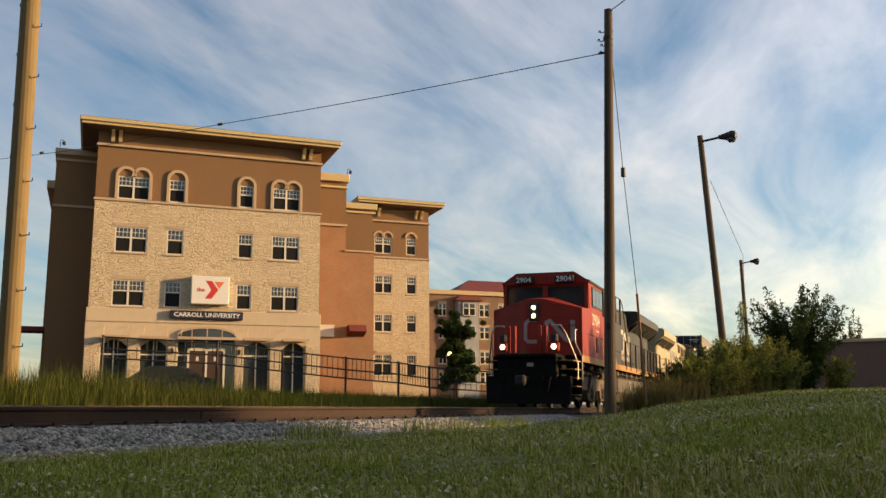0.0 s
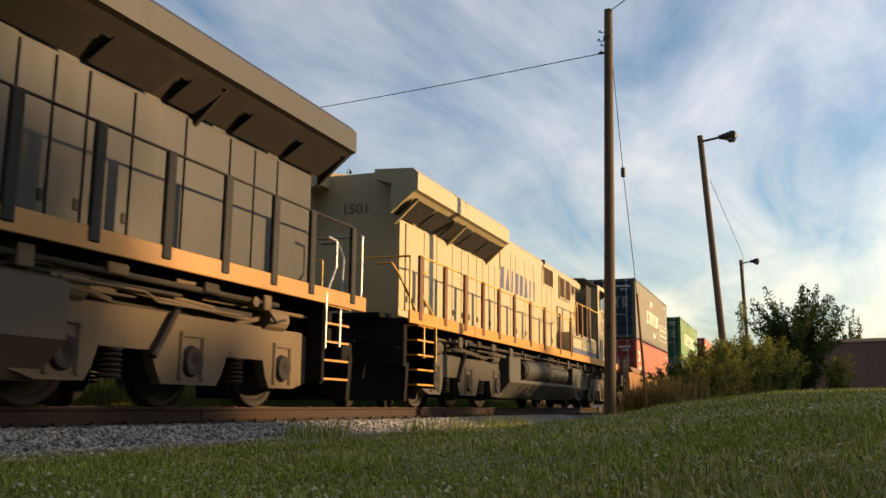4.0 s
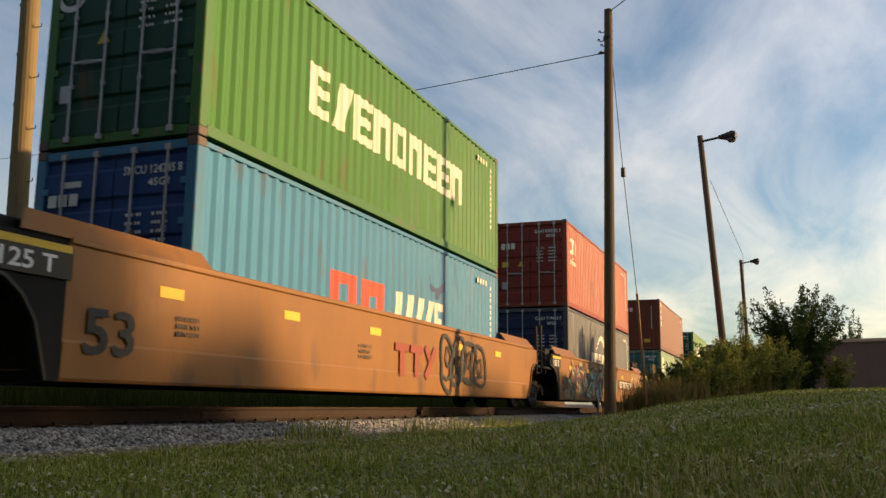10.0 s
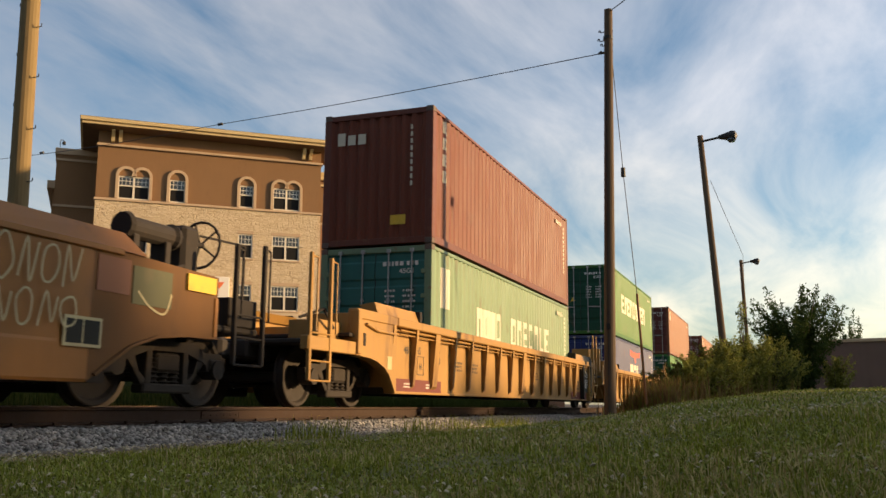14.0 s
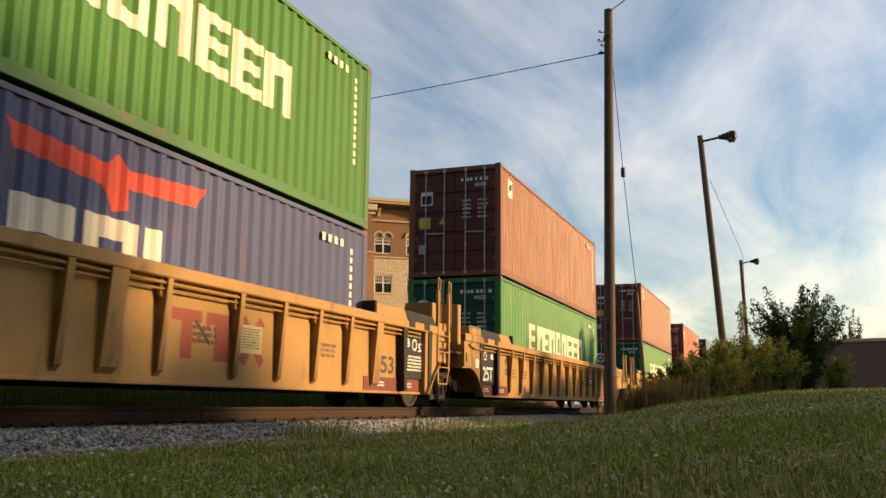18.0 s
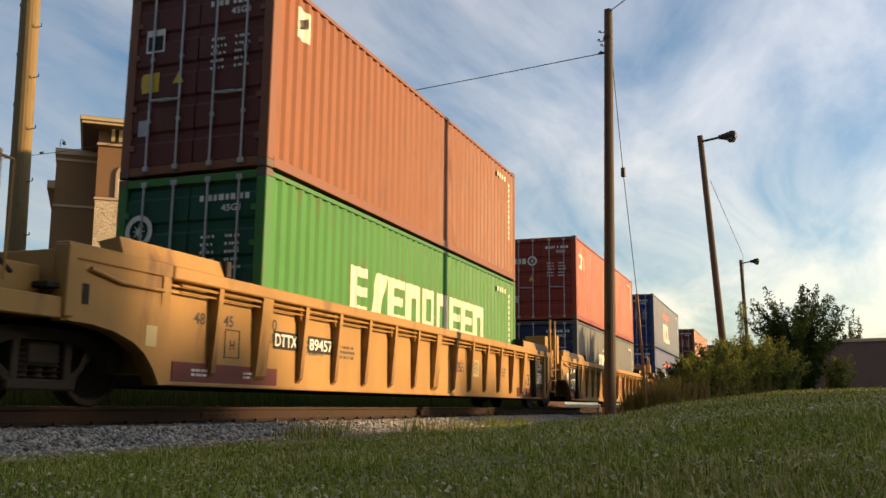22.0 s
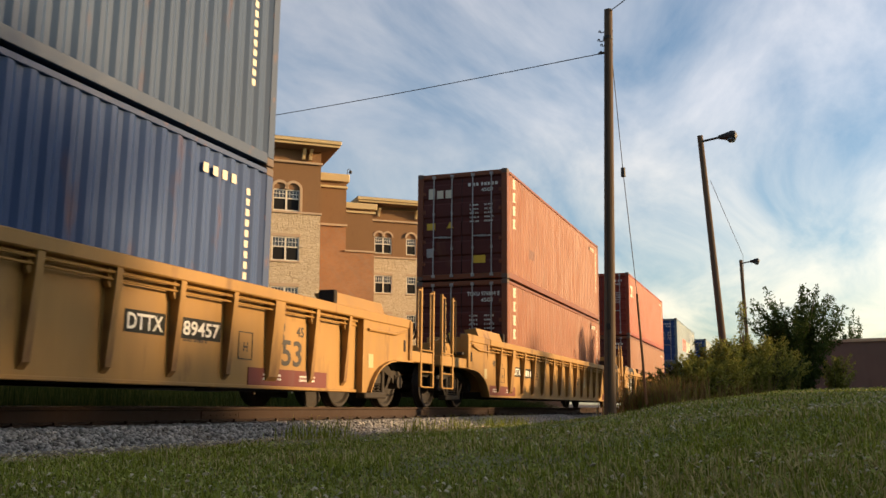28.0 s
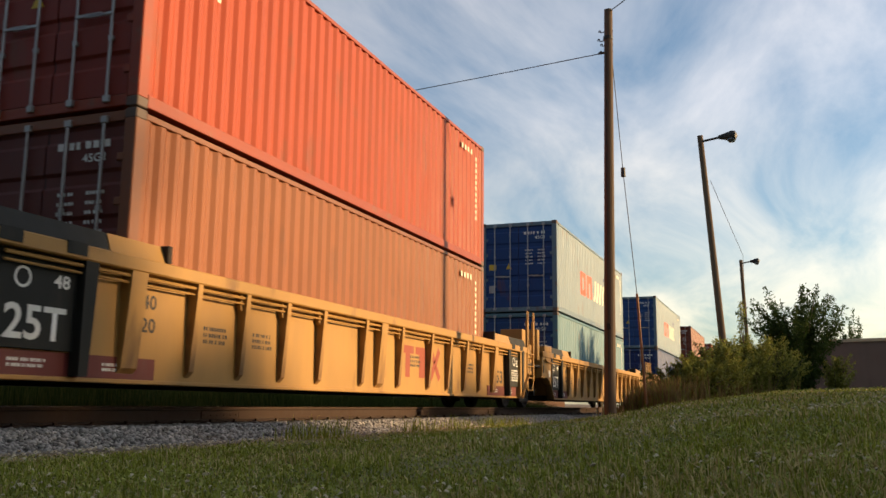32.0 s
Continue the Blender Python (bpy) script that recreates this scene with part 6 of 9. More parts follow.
    P("roof_fan", Shape().lathe([(0, 0.0), (0.1, 0.5), (0.0, 0.55)], "z", (C["rad"][0] + 1.6, 0, 4.5), 20).lathe([(0, 0.0), (0.1, 0.5), (0.0, 0.55)], "z", (C["rad"][0] + 3.4, 0, 4.5), 20), dark)
    P("lifting_eye", Shape().box(c1 + 5.4, c1 + 5.55, -0.98, -0.88, 4.38, 4.52, 0.02).box(c1 + 5.4, c1 + 5.55, 0.88, 0.98, 4.38, 4.52, 0.02), dark)
    # cab: walls lean inwards towards a clipped roof, the nose is tapered and slopes down
    cw = 1.5
    lean = c0 + 0.55 if C["red"] else c0 + 0.05
    if C["red"]:
        sideb = [(c0, 1.72), (c0, 3.30), (3.46, 3.40), (3.30, 4.40), (c1, 4.42), (c1, 1.72)]
    else:
        sideb = [(c0, 1.72), (c0, 3.32), (lean + 0.45, 4.02), (lean + 0.62, 4.42), (c1, 4.42), (c1, 1.72)]
    for sy in (-1, 1):
        P("cab_side", Shape().prism(sideb, "y", sy * cw - 0.04, sy * cw + 0.04), cabm)
    roof = [(-cw - 0.03, 4.38), (-1.05, 4.70), (1.05, 4.70), (cw + 0.03, 4.38), (cw + 0.03, 4.30), (-cw - 0.03, 4.30)]
    P("cab_roof", Shape().prism(roof, "x", lean + 0.55, c1), C["roof"])
    P("cab_rear", Shape().prism([(-cw, 1.72), (-cw, 4.35), (-1.05, 4.66), (1.05, 4.66), (cw, 4.35), (cw, 1.72)], "x", c1 - 0.06, c1), cabm)
    # front: slanted windscreen plate from the nose's root to the roof
    x0, x1 = c0 + 0.12, lean + 0.58
    if C["red"]:
        # upright windscreen behind a deep nose, under a clipped brow that carries the number boards
        P("windscreen_wall", Shape().put([(3.46, -cw, 3.2), (3.46, cw, 3.2), (3.36, cw, 4.32), (3.36, -cw, 4.32)], [(0, 1, 2, 3)]), mat("seal", None))
        P("cab_front", Shape().put([(3.36, -cw, 4.20), (3.36, cw, 4.20), (3.30, cw, 4.36), (3.28, 1.05, 4.70), (3.28, -1.05, 4.70), (3.30, -cw, 4.36), (3.46, -cw, 4.20), (3.46, cw, 4.20), (3.5, 1.05, 4.70), (3.5, -1.05, 4.70)],
                                   [(0, 1, 2, 5), (5, 2, 3, 4), (0, 6, 7, 1), (4, 3, 8, 9)]), C["nose"])
        for a, b in ((-1.40, -0.09), (0.09, 1.40)):
            f = lambda y, z: (3.435 - 0.09 * (z - 3.4), y, z)
            out = a if abs(a) > abs(b) else b
            inn = b if out == a else a
            q = [f(inn, 3.42), f(out, 3.42), f(out, 3.92), f(out * 0.90, 4.17), f(inn, 4.17)]
            s = Shape().put(q + [(x + 0.02, y, z) for x, y, z in q], [(0, 1, 2, 3, 4), (9, 8, 7, 6, 5)])
            pane = P("windscreen", s, glass)
            P("wiper", Shape().tube(tuple(np.add(f(inn * 0.5 + out * 0.5, 3.45), (-0.03, 0, 0))), tuple(np.add(f(inn * 0.8 + out * 0.2, 3.75), (-0.03, 0, 0))), 0.012, 5), mat("galv", None), pane)
        P("windscreen_post", Shape().box(3.33, 3.44, -0.09, 0.09, 3.4, 4.22), C["nose"])
        for sy in (-1, 1):
            P("windscreen_post", Shape().box(3.33, 3.46, sy * 1.46 - 0.06, sy * 1.46 + 0.06, 3.4, 4.3), C["nose"])
    else:
        P("cab_front", Shape().put([(c0, -cw, 1.72), (c0, cw, 1.72), (c0, cw, 3.32), (lean + 0.45, cw, 4.02), (x1, cw, 4.36), (x1 - 0.02, 1.05, 4.68), (x1 - 0.02, -1.05, 4.68), (x1, -cw, 4.36), (lean + 0.45, -cw, 4.02), (c0, -cw, 3.32)],
                                    [(0, 1, 2, 9), (9, 2, 3, 8), (8, 3, 4, 7), (7, 4, 5, 6)]), C["nose"])
        for a, b in ((-1.36, -0.12), (0.12, 1.36)):
            s = Shape()
            f = lambda y, k: (c0 + (lean + 0.45 - c0) * k - 0.045, y, 3.32 + 0.70 * k + 0.035)
            s.put([f(a, 0.12), f(b, 0.12), f(b, 1.02), f(a, 1.02), tuple(np.add(f(a, 0.12), (0.03, 0, -0.02))), tuple(np.add(f(b, 0.12), (0.03, 0, -0.02))), tuple(np.add(f(b, 1.02), (0.03, 0, -0.02))), tuple(np.add(f(a, 1.02), (0.03, 0, -0.02)))], [(0, 1, 2, 3), (4, 5, 6, 7), (0, 1, 5, 4), (2, 3, 7, 6)])
            pane = P("windscreen", s, glass)
            P("wiper", Shape().tube(f(a * 0.5 + b * 0.5 - 0.1, 0.10), f(a * 0.5 + b * 0.5 + 0.35, 0.35), 0.012, 5), mat("galv", None), pane)
    if C["red"]:
        nb_, nt_, hb, htop, zt = 1.76, 1.86, 0.30, 0.30, 3.60
    else:
        nb_, nt_, hb, htop, zt = 1.25, 1.35, 1.40, 1.38, 3.26
    if C["red"]:
        nv = [(nb_, -hb, 1.72), (nb_, hb, 1.72), (nt_, htop, zt), (nt_, -htop, zt), (c0 + 0.02, -1.49, 1.72), (c0 + 0.02, 1.49, 1.72), (c0 + 0.02, 1.49, 3.30), (c0 + 0.02, -1.49, 3.30), (3.45, 1.49, 3.38), (3.45, -1.49, 3.38), (3.45, 0.3, 3.84), (3.45, -0.3, 3.84)]
        P("nose", Shape().put(nv, [(0, 1, 2, 3), (0, 3, 7, 4), (1, 5, 6, 2), (3, 2, 10, 11), (2, 6, 8, 10), (7, 3, 11, 9), (0, 4, 5, 1)]), C["nose"])
        for sy in (-1, 1):
            for y0, z0, w in ((0.55, 3.42, 0.35), (0.55, 3.02, 0.35), (0.95, 2.72, 0.4)):
                xx = 1.86 + 0.36 * (y0 - 0.3) / 1.19
                P("grab_iron", Shape().path([(xx, sy * y0, z0), (xx - 0.06, sy * y0, z0), (xx - 0.06 + 0.30 * w, sy * (y0 + w), z0), (xx + 0.30 * w, sy * (y0 + w), z0)], 0.012), C["nose"])
            P("signal_lamp", Shape().box(1.0, 1.25, sy * 0.86 - 0.10, sy * 0.86 + 0.10, 2.10, 2.36, 0.04), mat("seal", None))
        P("builder_plate", Shape().box(0.845, 0.86, -0.22, 0.0, 1.30, 1.42, 0.002), mat("galv", None))
    else:
        nv = [(nb_, -hb, 1.72), (nb_, hb, 1.72), (nt_, htop, zt), (nt_, -htop, zt), (c0 + 0.02, -1.49, 1.72), (c0 + 0.02, 1.49, 1.72), (c0 + 0.02, 1.49, 3.32), (c0 + 0.02, -1.49, 3.32), (c0 + 0.30, 1.2, 3.60), (c0 + 0.30, -1.2, 3.60)]
        P("nose", Shape().put(nv, [(0, 1, 2, 3), (0, 3, 7, 4), (1, 5, 6, 2), (3, 2, 8, 9), (2, 6, 8), (3, 9, 7), (4, 7, 9, 8, 6, 5), (0, 4, 5, 1)]), C["nose"])
    nose = nt_ - 0.08
    lampm = C["lamp"]
    hs = P("headlight_box", Shape().box(nose - 0.04, nose + 0.5, -0.165, 0.165, 2.86, 3.46, 0.03), mat("seal", None))
    for z in (3.02, 3.30):
        P("headlight", Shape().lathe([(0, 0.0), (0.0, 0.066), (0.05, 0.078)], "x", (nose - 0.085, 0, z), 18), lampm, hs, "lit round headlight" if C["red"] else "")
    for sy in (-1, 1):
        bx = P("ditch_light_box", Shape().box(1.0, 1.28, sy * 0.86 - 0.14, sy * 0.86 + 0.14, 1.80, 2.08, 0.03), C["nose"])
        P("ditch_light", Shape().lathe([(0, 0.0), (0.0, 0.082), (0.05, 0.10)], "x", (0.975, sy * 0.86, 1.94), 18), lampm, bx)
        if C["red"]:
            P("nose_door_post", Shape().box(0.86, 1.02, sy * 0.42 - 0.04, sy * 0.42 + 0.04, 1.75, 2.62, 0.015), C["red_post"])
            P("nose_door_post", Shape().box(0.86, 1.02, sy * 0.62 - 0.04, sy * 0.62 + 0.04, 1.75, 2.62, 0.015), C["red_post"])
        nb = P("number_board", Shape().box(x1 - 0.22, x1 + 0.05, sy * 0.72 - 0.34, sy * 0.72 + 0.34, 4.30, 4.56, 0.02), mat("seal", None))
        # side windows
        xa, xb = C["win"]
        s = Shape().box(xa, xb, sy * (cw + 0.03), sy * (cw + 0.06), 3.50, 4.22, 0.004)
        wf = P("window_frame", s, C["frame"])
        n = 3
        for k in range(n):
            P("window_pane", Shape().box(xa + 0.05 + (xb - xa - 0.05) * k / n, xa + (xb - xa - 0.02) * (k + 1) / n, sy * (cw + 0.055), sy * (cw + 0.072), 3.56, 4.16, 0.003), glass, wf)
        if not C["red"]:
            P("sun_visor", Shape().prism([(sy * (cw + 0.05), 4.28), (sy * (cw + 0.42), 4.02), (sy * (cw + 0.42), 4.0), (sy * (cw + 0.05), 4.24)], "x", xa + 0.1, xb - 0.1), cabm)
            # near-black panel paints in the shade of the cab door's recess
            P("cab_door", Shape().box(c1 - 0.02, c1 + 0.95, sy * 1.30 - 0.02, sy * 1.30 + 0.02, 2.3, 4.3, 0.01), hole)
            P("cab_louvre", louvre(Shape(), c0 + 0.35, c0 + 1.15, 1.85, 2.45, sy * (cw + 0.042), 10, sy), cabm)
            P("cab_louvre", louvre(Shape(), c0 + 1.35, c0 + 2.1, 1.85, 2.5, sy * (cw + 0.042), 10, sy), cabm)
        else:
            P("cab_vent", Shape().box(4.5, 4.95, sy * (cw + 0.05) - 0.012, sy * (cw + 0.05) + 0.012, 1.95, 2.45, 0.004), hole)
            P("cab_seam", Shape().box(c0 + 0.9, c1, sy * (cw + 0.042) - 0.004, sy * (cw + 0.042) + 0.004, 2.48, 2.51), dark)
            P("roof_gutter", Shape().box(lean + 0.6, c1, sy * (cw + 0.05) - 0.03, sy * (cw + 0.05) + 0.03, 4.30, 4.40, 0.01), dark)
    # horn and antenna on the roof
    P("roof_antenna", Shape().lathe([(0.0, 0.12), (0.14, 0.12), (0.16, 0.0)], "z", (c1 - 0.9, 0.2, 4.69), 14), dark)
    # pilot, plough, steps, handrails
    rail_m = C["rail"]
    for end in (0, 1):
        fx = (lambda v: v) if end == 0 else (lambda v: LOCO - v)
        def bx(s, a, b, *r, c=0.0):
            q = sorted((fx(a), fx(b)))
            return s.box(q[0], q[1], *r, c)
        pw = 0.98 if C["red"] else 1.42
        P("pilot_plate", bx(Shape(), 0.86, 1.0, -pw, pw, 0.72, 1.60, c=0.02), C["pilot"] if C["red"] or end else C["cowl"])
        P("anticlimber", bx(bx(Shape(), 0.72, 1.9, -1.0, 1.0, 1.60, 1.70, c=0.03), 0.70, 0.74, -0.9, 0.3, 1.62, 1.69), C["pilot"])
        if C["red"]:
            P("pilot_side", bx(Shape(), 0.95, 1.3, -1.40, -pw, 0.72, 1.0, c=0.02), C["pilot"])
            P("pilot_side", bx(Shape(), 0.95, 1.3, pw, 1.40, 0.72, 1.0, c=0.02), C["pilot"])
        for k in (-0.62, -0.3, 0.32, 0.64):
            P("pilot_fitting", bx(Shape(), 0.80, 0.87, k - 0.08, k + 0.08, 1.15 + 0.12 * (k > 0), 1.32 + 0.12 * (k > 0), c=0.02), C["pilot"])
        P("snow_plough", Shape().put([(fx(0.98), -1.38, 0.12), (fx(0.98), 1.38, 0.12), (fx(0.98), 1.42, 0.80), (fx(0.98), -1.42, 0.80), (fx(0.66), 0, 0.12), (fx(0.80), 0, 0.82), (fx(1.1), -1.38, 0.12), (fx(1.1), 1.38, 0.12), (fx(1.1), 1.42, 0.8), (fx(1.1), -1.42, 0.8)],
                                      [(0, 4, 5, 3), (4, 1, 2, 5), (6, 7, 8, 9), (0, 3, 9, 6), (1, 7, 8, 2), (3, 5, 2, 8, 9), (0, 6, 7, 1, 4)]), C["pilot"])
        P("coupler", bx(bx(Shape(), 0.05, 0.9, -0.09, 0.09, 0.74, 0.96, c=0.02), -0.1, 0.22, -0.17, 0.14, 0.68, 1.0, c=0.05), dark)
        for k in (-0.8, -0.55, 0.55, 0.8):
            P("air_hose", Shape().path([(fx(0.86), k, 0.98), (fx(0.62), k, 0.85), (fx(0.55), k * 0.95, 0.5)], 0.026), C["pilot"])
        P("uncoupling_lever", Shape().path([(fx(0.78), -1.35, 1.05), (fx(0.72), -0.4, 1.1), (fx(0.72), 0.4, 1.1), (fx(0.78), 1.35, 1.05)], 0.018), C["pilot"])
        for sy in (-1, 1):
            P("step_well", bx(Shape(), 1.25, 2.1, sy * 1.0 - 0.05, sy * 1.0 + 0.05, 0.36, 1.6), C["pilot"])
            P("step_side", bx(Shape(), 2.08, 2.16, min(sy * 1.0, sy * 1.52), max(sy * 1.0, sy * 1.52), 0.36, 1.70, c=0.01), C["pilot"])
            for k in range(5):
                z = 0.40 + 0.27 * k
                x0 = 1.62 - 0.16 * k if end == 0 else 1.3
                y0, y1 = sorted((sy * 1.02, sy * 1.5))
                st = P("step", bx(Shape(), x0, 2.08, y0, y1, z, z + 0.03), C["pilot"])
                P("step_edge", bx(Shape(), x0 - 0.012, x0, y0, y1, z, z + 0.032), sill, st)
                e0, e1 = sorted((sy * 1.5, sy * 1.512))
                P("step_edge", bx(Shape(), x0, 2.08, e0, e1, z, z + 0.032), sill, st)
            P("handrail", Shape().path([(fx(1.6), sy * 1.5, 0.9), (fx(1.6), sy * 1.5, 1.45), (fx(1.05), sy * 1.25, 2.35), (fx(0.98), sy * 1.1, 2.62), (fx(0.98), sy * 0.8, 2.62)], 0.024, 8), rail_m)
            P("handrail", Shape().path([(fx(2.12), sy * 1.54, 0.85), (fx(2.12), sy * 1.54, 1.65), (fx(1.62), sy * 1.42, 2.1), (fx(1.62), sy * 1.42, 2.52), (fx(1.9), sy * 1.42, 2.54)], 0.02, 8), rail_m)
            if end == 1:
                P("handrail", Shape().path([(fx(0.9), sy * 1.5, 1.7), (fx(0.9), sy * 1.5, 2.72), (fx(0.9), sy * 0.3, 2.72), (fx(0.9), sy * 0.3, 1.7)], 0.02, 8), rail_m)
    # walkway rails with flat posts
    for sy in (-1, 1):
        st = C["posts"]
        for xp, z0, z1 in st:
            P("handrail_post", Shape().box(xp - 0.075, xp + 0.075, sy * 1.54 - 0.03, sy * 1.54 + 0.03, z0, z1, 0.012), C["post_m"])
        for path in C["rails"]:
            P("handrail", Shape().path([(a, sy * 1.54, z) for a, z in path], 0.018, 8), C["top_rail"])
    # pipes, valves and boxes that hang under the sill
    rp = random.Random(17 if turned else 5)
    for k in range(9):
        u = 2.6 + 1.9 * k + rp.uniform(-0.2, 0.2)
        yy, z = -1.30 - 0.035 * (k % 4), 1.43 - 0.07 * (k % 4)
        n = rp.uniform(1.8, 3.4)
        P("pipe", Shape().path([(u, yy, z), (u + 0.4 * n, yy, z), (u + 0.46 * n, yy - 0.03, z - 0.09), (min(20.8, u + n), yy - 0.03, z - 0.09)], rp.choice([0.016, 0.022, 0.03]), 6), steel if k % 3 else dark)
    for k in range(14):
        u = 2.8 + 1.28 * k + rp.uniform(-0.25, 0.25)
        w, h = rp.uniform(0.10, 0.32), rp.uniform(0.10, 0.24)
        P("valve_box" if k % 2 else "junction_box", Shape().box(u, u + w, -1.44, -1.28, 1.44 - h, 1.46, 0.015), steel if k % 3 else dark)
        if k % 4 == 1:
            P("air_valve", Shape().lathe([(0, 0.0), (0.02, 0.07), (0.12, 0.07), (0.14, 0.0)], "y", (u - 0.2, -1.46, 1.34), 12), steel)
            P("drain_hose", Shape().path([(u + w, -1.36, 1.3), (u + w + 0.15, -1.42, 1.12), (u + w + 0.45, -1.38, 1.18)], 0.02, 6), dark)
    # fuel tank
    for m in (0,):
        a, b = C["tank"]
        pr = [(-1.50, 0.62), (-1.50, 1.16), (-1.30, 1.24), (1.30, 1.24), (1.50, 1.16), (1.50, 0.62), (1.15, 0.24), (-1.15, 0.24)]
        if C["red"]:
            P("fuel_tank", Shape().prism(pr, "x", a, b), C["tank_m"])
            P("tank_gauge", Shape().box(a + 3.4, a + 3.48, -1.525, -1.50, 0.75, 1.12), mat("print", None))
            P("tank_end", Shape().box(a - 0.55, a, -1.1, 1.1, 0.35, 1.1, 0.1), dark)
        else:
            low = [(-1.50, 0.62), (-1.50, 0.70), (1.50, 0.70), (1.50, 0.62), (1.15, 0.24), (-1.15, 0.24)]
            P("fuel_tank", Shape().prism(low, "x", a, b).box(a, a + 1.25, -1.5, 1.5, 0.68, 1.24, 0.02).box(b - 1.0, b, -1.5, 1.5, 0.68, 1.24, 0.02).box(a, b, -0.8, 0.8, 0.6, 1.24), C["tank_m"])
            for k in range(2):
                u = a + 1.55 + k * 2.55
                for sy in (-1, 1):
                    res = P("air_reservoir", Shape().lathe([(u, 0.0), (u + 0.02, 0.2), (u + 0.12, 0.29), (u + 2.1, 0.29), (u + 2.2, 0.2), (u + 2.22, 0.0)], "x", (0, sy * 1.16, 1.0), 36), C["tank_m"], smooth=False)
                    for q in (0.35, 1.85):
                        P("reservoir_strap", Shape().lathe([(u + q, 0.297), (u + q + 0.05, 0.297)], "x", (0, sy * 1.16, 1.0), 20).box(u + q - 0.02, u + q + 0.1, sy * 1.16 - 0.12, sy * 1.16 + 0.12, 0.66, 0.75), dark, res)
    for xt in C["trucks"]:
        loco_truck(th, LOCO - xt if turned else xt, steel)
    TRAIN.append((th, front, 0.0))
    return th


def painted(th, name, polys, material, y, label=""):
    s = Shape()
    for pts in polys:
        s.put([(p[0], y, p[1]) for p in pts], [tuple(range(len(pts)))])
    return part(name, s, material, th, label)


def build_locomotives():
    red = paint("loco_red", (0.235, 0.021, 0.012), 0.5, 0, 0.6, (0.20, 0.09, 0.04), True, 0.003, 2.2, 0.22, 0.15)
    black = paint("loco_black", (0.027, 0.024, 0.020), 0.5, 0, 0.4, (0.065, 0.05, 0.036), True, 0.003, 4, 0.3, 0.3)
    white = paint("loco_white", (0.343, 0.231, 0.132), 0.5, 0, 0.3, (0.25, 0.18, 0.11), True, 0.003, 4, 0.4, 0.12)
    orange = paint("loco_orange", (0.330, 0.160, 0.035), 0.5, 0, 0.4, (0.15, 0.09, 0.05), True, 0.002, 6)
    dust = paint("tank_dust", (0.069, 0.055, 0.038), 0.7, 0, 0.5, (0.03, 0.024, 0.019), True, 0.003, 3)
    galv = mat("galv", None)
    darkm = mat("dark_steel", None)
    postb = paint("post_black", (0.010, 0.009, 0.008), 0.8, 0, 0.4, (0.10, 0.06, 0.04), True, 0.003)
    pil = paint("pilot_black", (0.008, 0.0075, 0.007), 0.85, 0, 0.4, (0.02, 0.016, 0.013), False, 0.004, 6, 0.12)
    lamp = glowing("headlight_lit", (1.0, 0.74, 0.36), 2.4)
    a = build_locomotive(27.2, False, "red-nosed black freight locomotive with headlights lit", dict(
        red=True, hood=black, cowl=black, cab=red, nose=red, roof=red, sill=orange, rail=galv, slat=paint("slat_rust", (0.20, 0.09, 0.04), 0.8), frame=black, lamp=lamp, red_post=red,
        cab_x=(2.2, 5.8), cowl_end=10.3, cowl_top=3.42, win=(3.85, 5.65), louvres=[], windows_hood=[(6.5, 7.2, 3.62, 4.2), (7.7, 8.4, 3.62, 4.2)], rad=(15.0, 22.0), rad_m=black,
        posts=[(x, 1.58, 2.78) for x in (10.9, 12.1, 13.65, 15.25, 16.3, 17.4, 18.5, 19.6, 20.6, 21.9)] + [(x, 3.35, 4.42) for x in (6.0, 7.4, 8.6, 9.7)],
        rails=[[(10.4, 2.78), (21.9, 2.78)], [(6.0, 4.42), (9.9, 4.42), (10.3, 4.2), (11.3, 2.78)], [(6.0, 3.85), (9.7, 3.85)]], post_m=postb, top_rail=postb, pilot=pil, tank=(8.5, 16.1), tank_m=dust, trucks=(4.95, 18.35)))
    wm = mat("loco_mark", lambda: paint("loco_lettering", (0.475, 0.409, 0.304), 0.5, 0, 0.25, (0.35, 0.27, 0.18), True, 0.0, 6, 0.3, 0.1))
    y = -1.547
    letters("road_number", "2904", 0.42, wm, a, Matrix.Translation((3.85, y, 2.86)), 1.35)
    for sy in (-1, 1):
        me = lettering("2904", 0.19, 0.55)
        me.materials.append(mat("print", None))
        part("road_number", me, None, a, at=Matrix.Translation((3.10, sy * 0.72 + 0.275, 4.34)) @ Matrix.Rotation(radians(-90), 4, "Z"))
    # the cowl's colours: red, a slanting white band, then black
    yb = -1.468
    painted(a, "red_field", [[(5.81, 1.74), (7.55, 1.74), (6.50, 3.40), (5.81, 3.40)]], red, yb, "red paint field that ends on a slant")
    painted(a, "white_band", [[(7.55, 1.74), (9.18, 1.74), (7.45, 3.40), (6.50, 3.40)]], white, yb - 0.001, "dusty white slanting band")
    # emblem on the hood as one broad bent line
    ring = [(13.70, 3.36), (12.75, 3.40), (12.45, 3.30), (12.36, 3.05), (12.36, 2.70), (12.46, 2.52), (12.72, 2.44), (13.45, 2.44), (13.68, 2.52), (13.80, 2.75), (13.86, 3.05), (13.98, 3.26), (14.18, 3.32), (14.38, 3.15), (14.78, 2.62), (15.0, 2.46), (15.22, 2.52), (15.32, 2.75), (15.34, 3.3)]
    painted(a, "emblem", stroke(ring, 0.21), wm, -0.979, "broad bent cream line painted on the hood")
    rng = random.Random(2)
    s = Shape()
    bars_of(s, 12.34, 2.11, 3.0, 0.21, rng, 1, 0)
    part("small_print", s, wm, a, at=Matrix.Translation((0, -0.981, 0)))
    s = Shape()
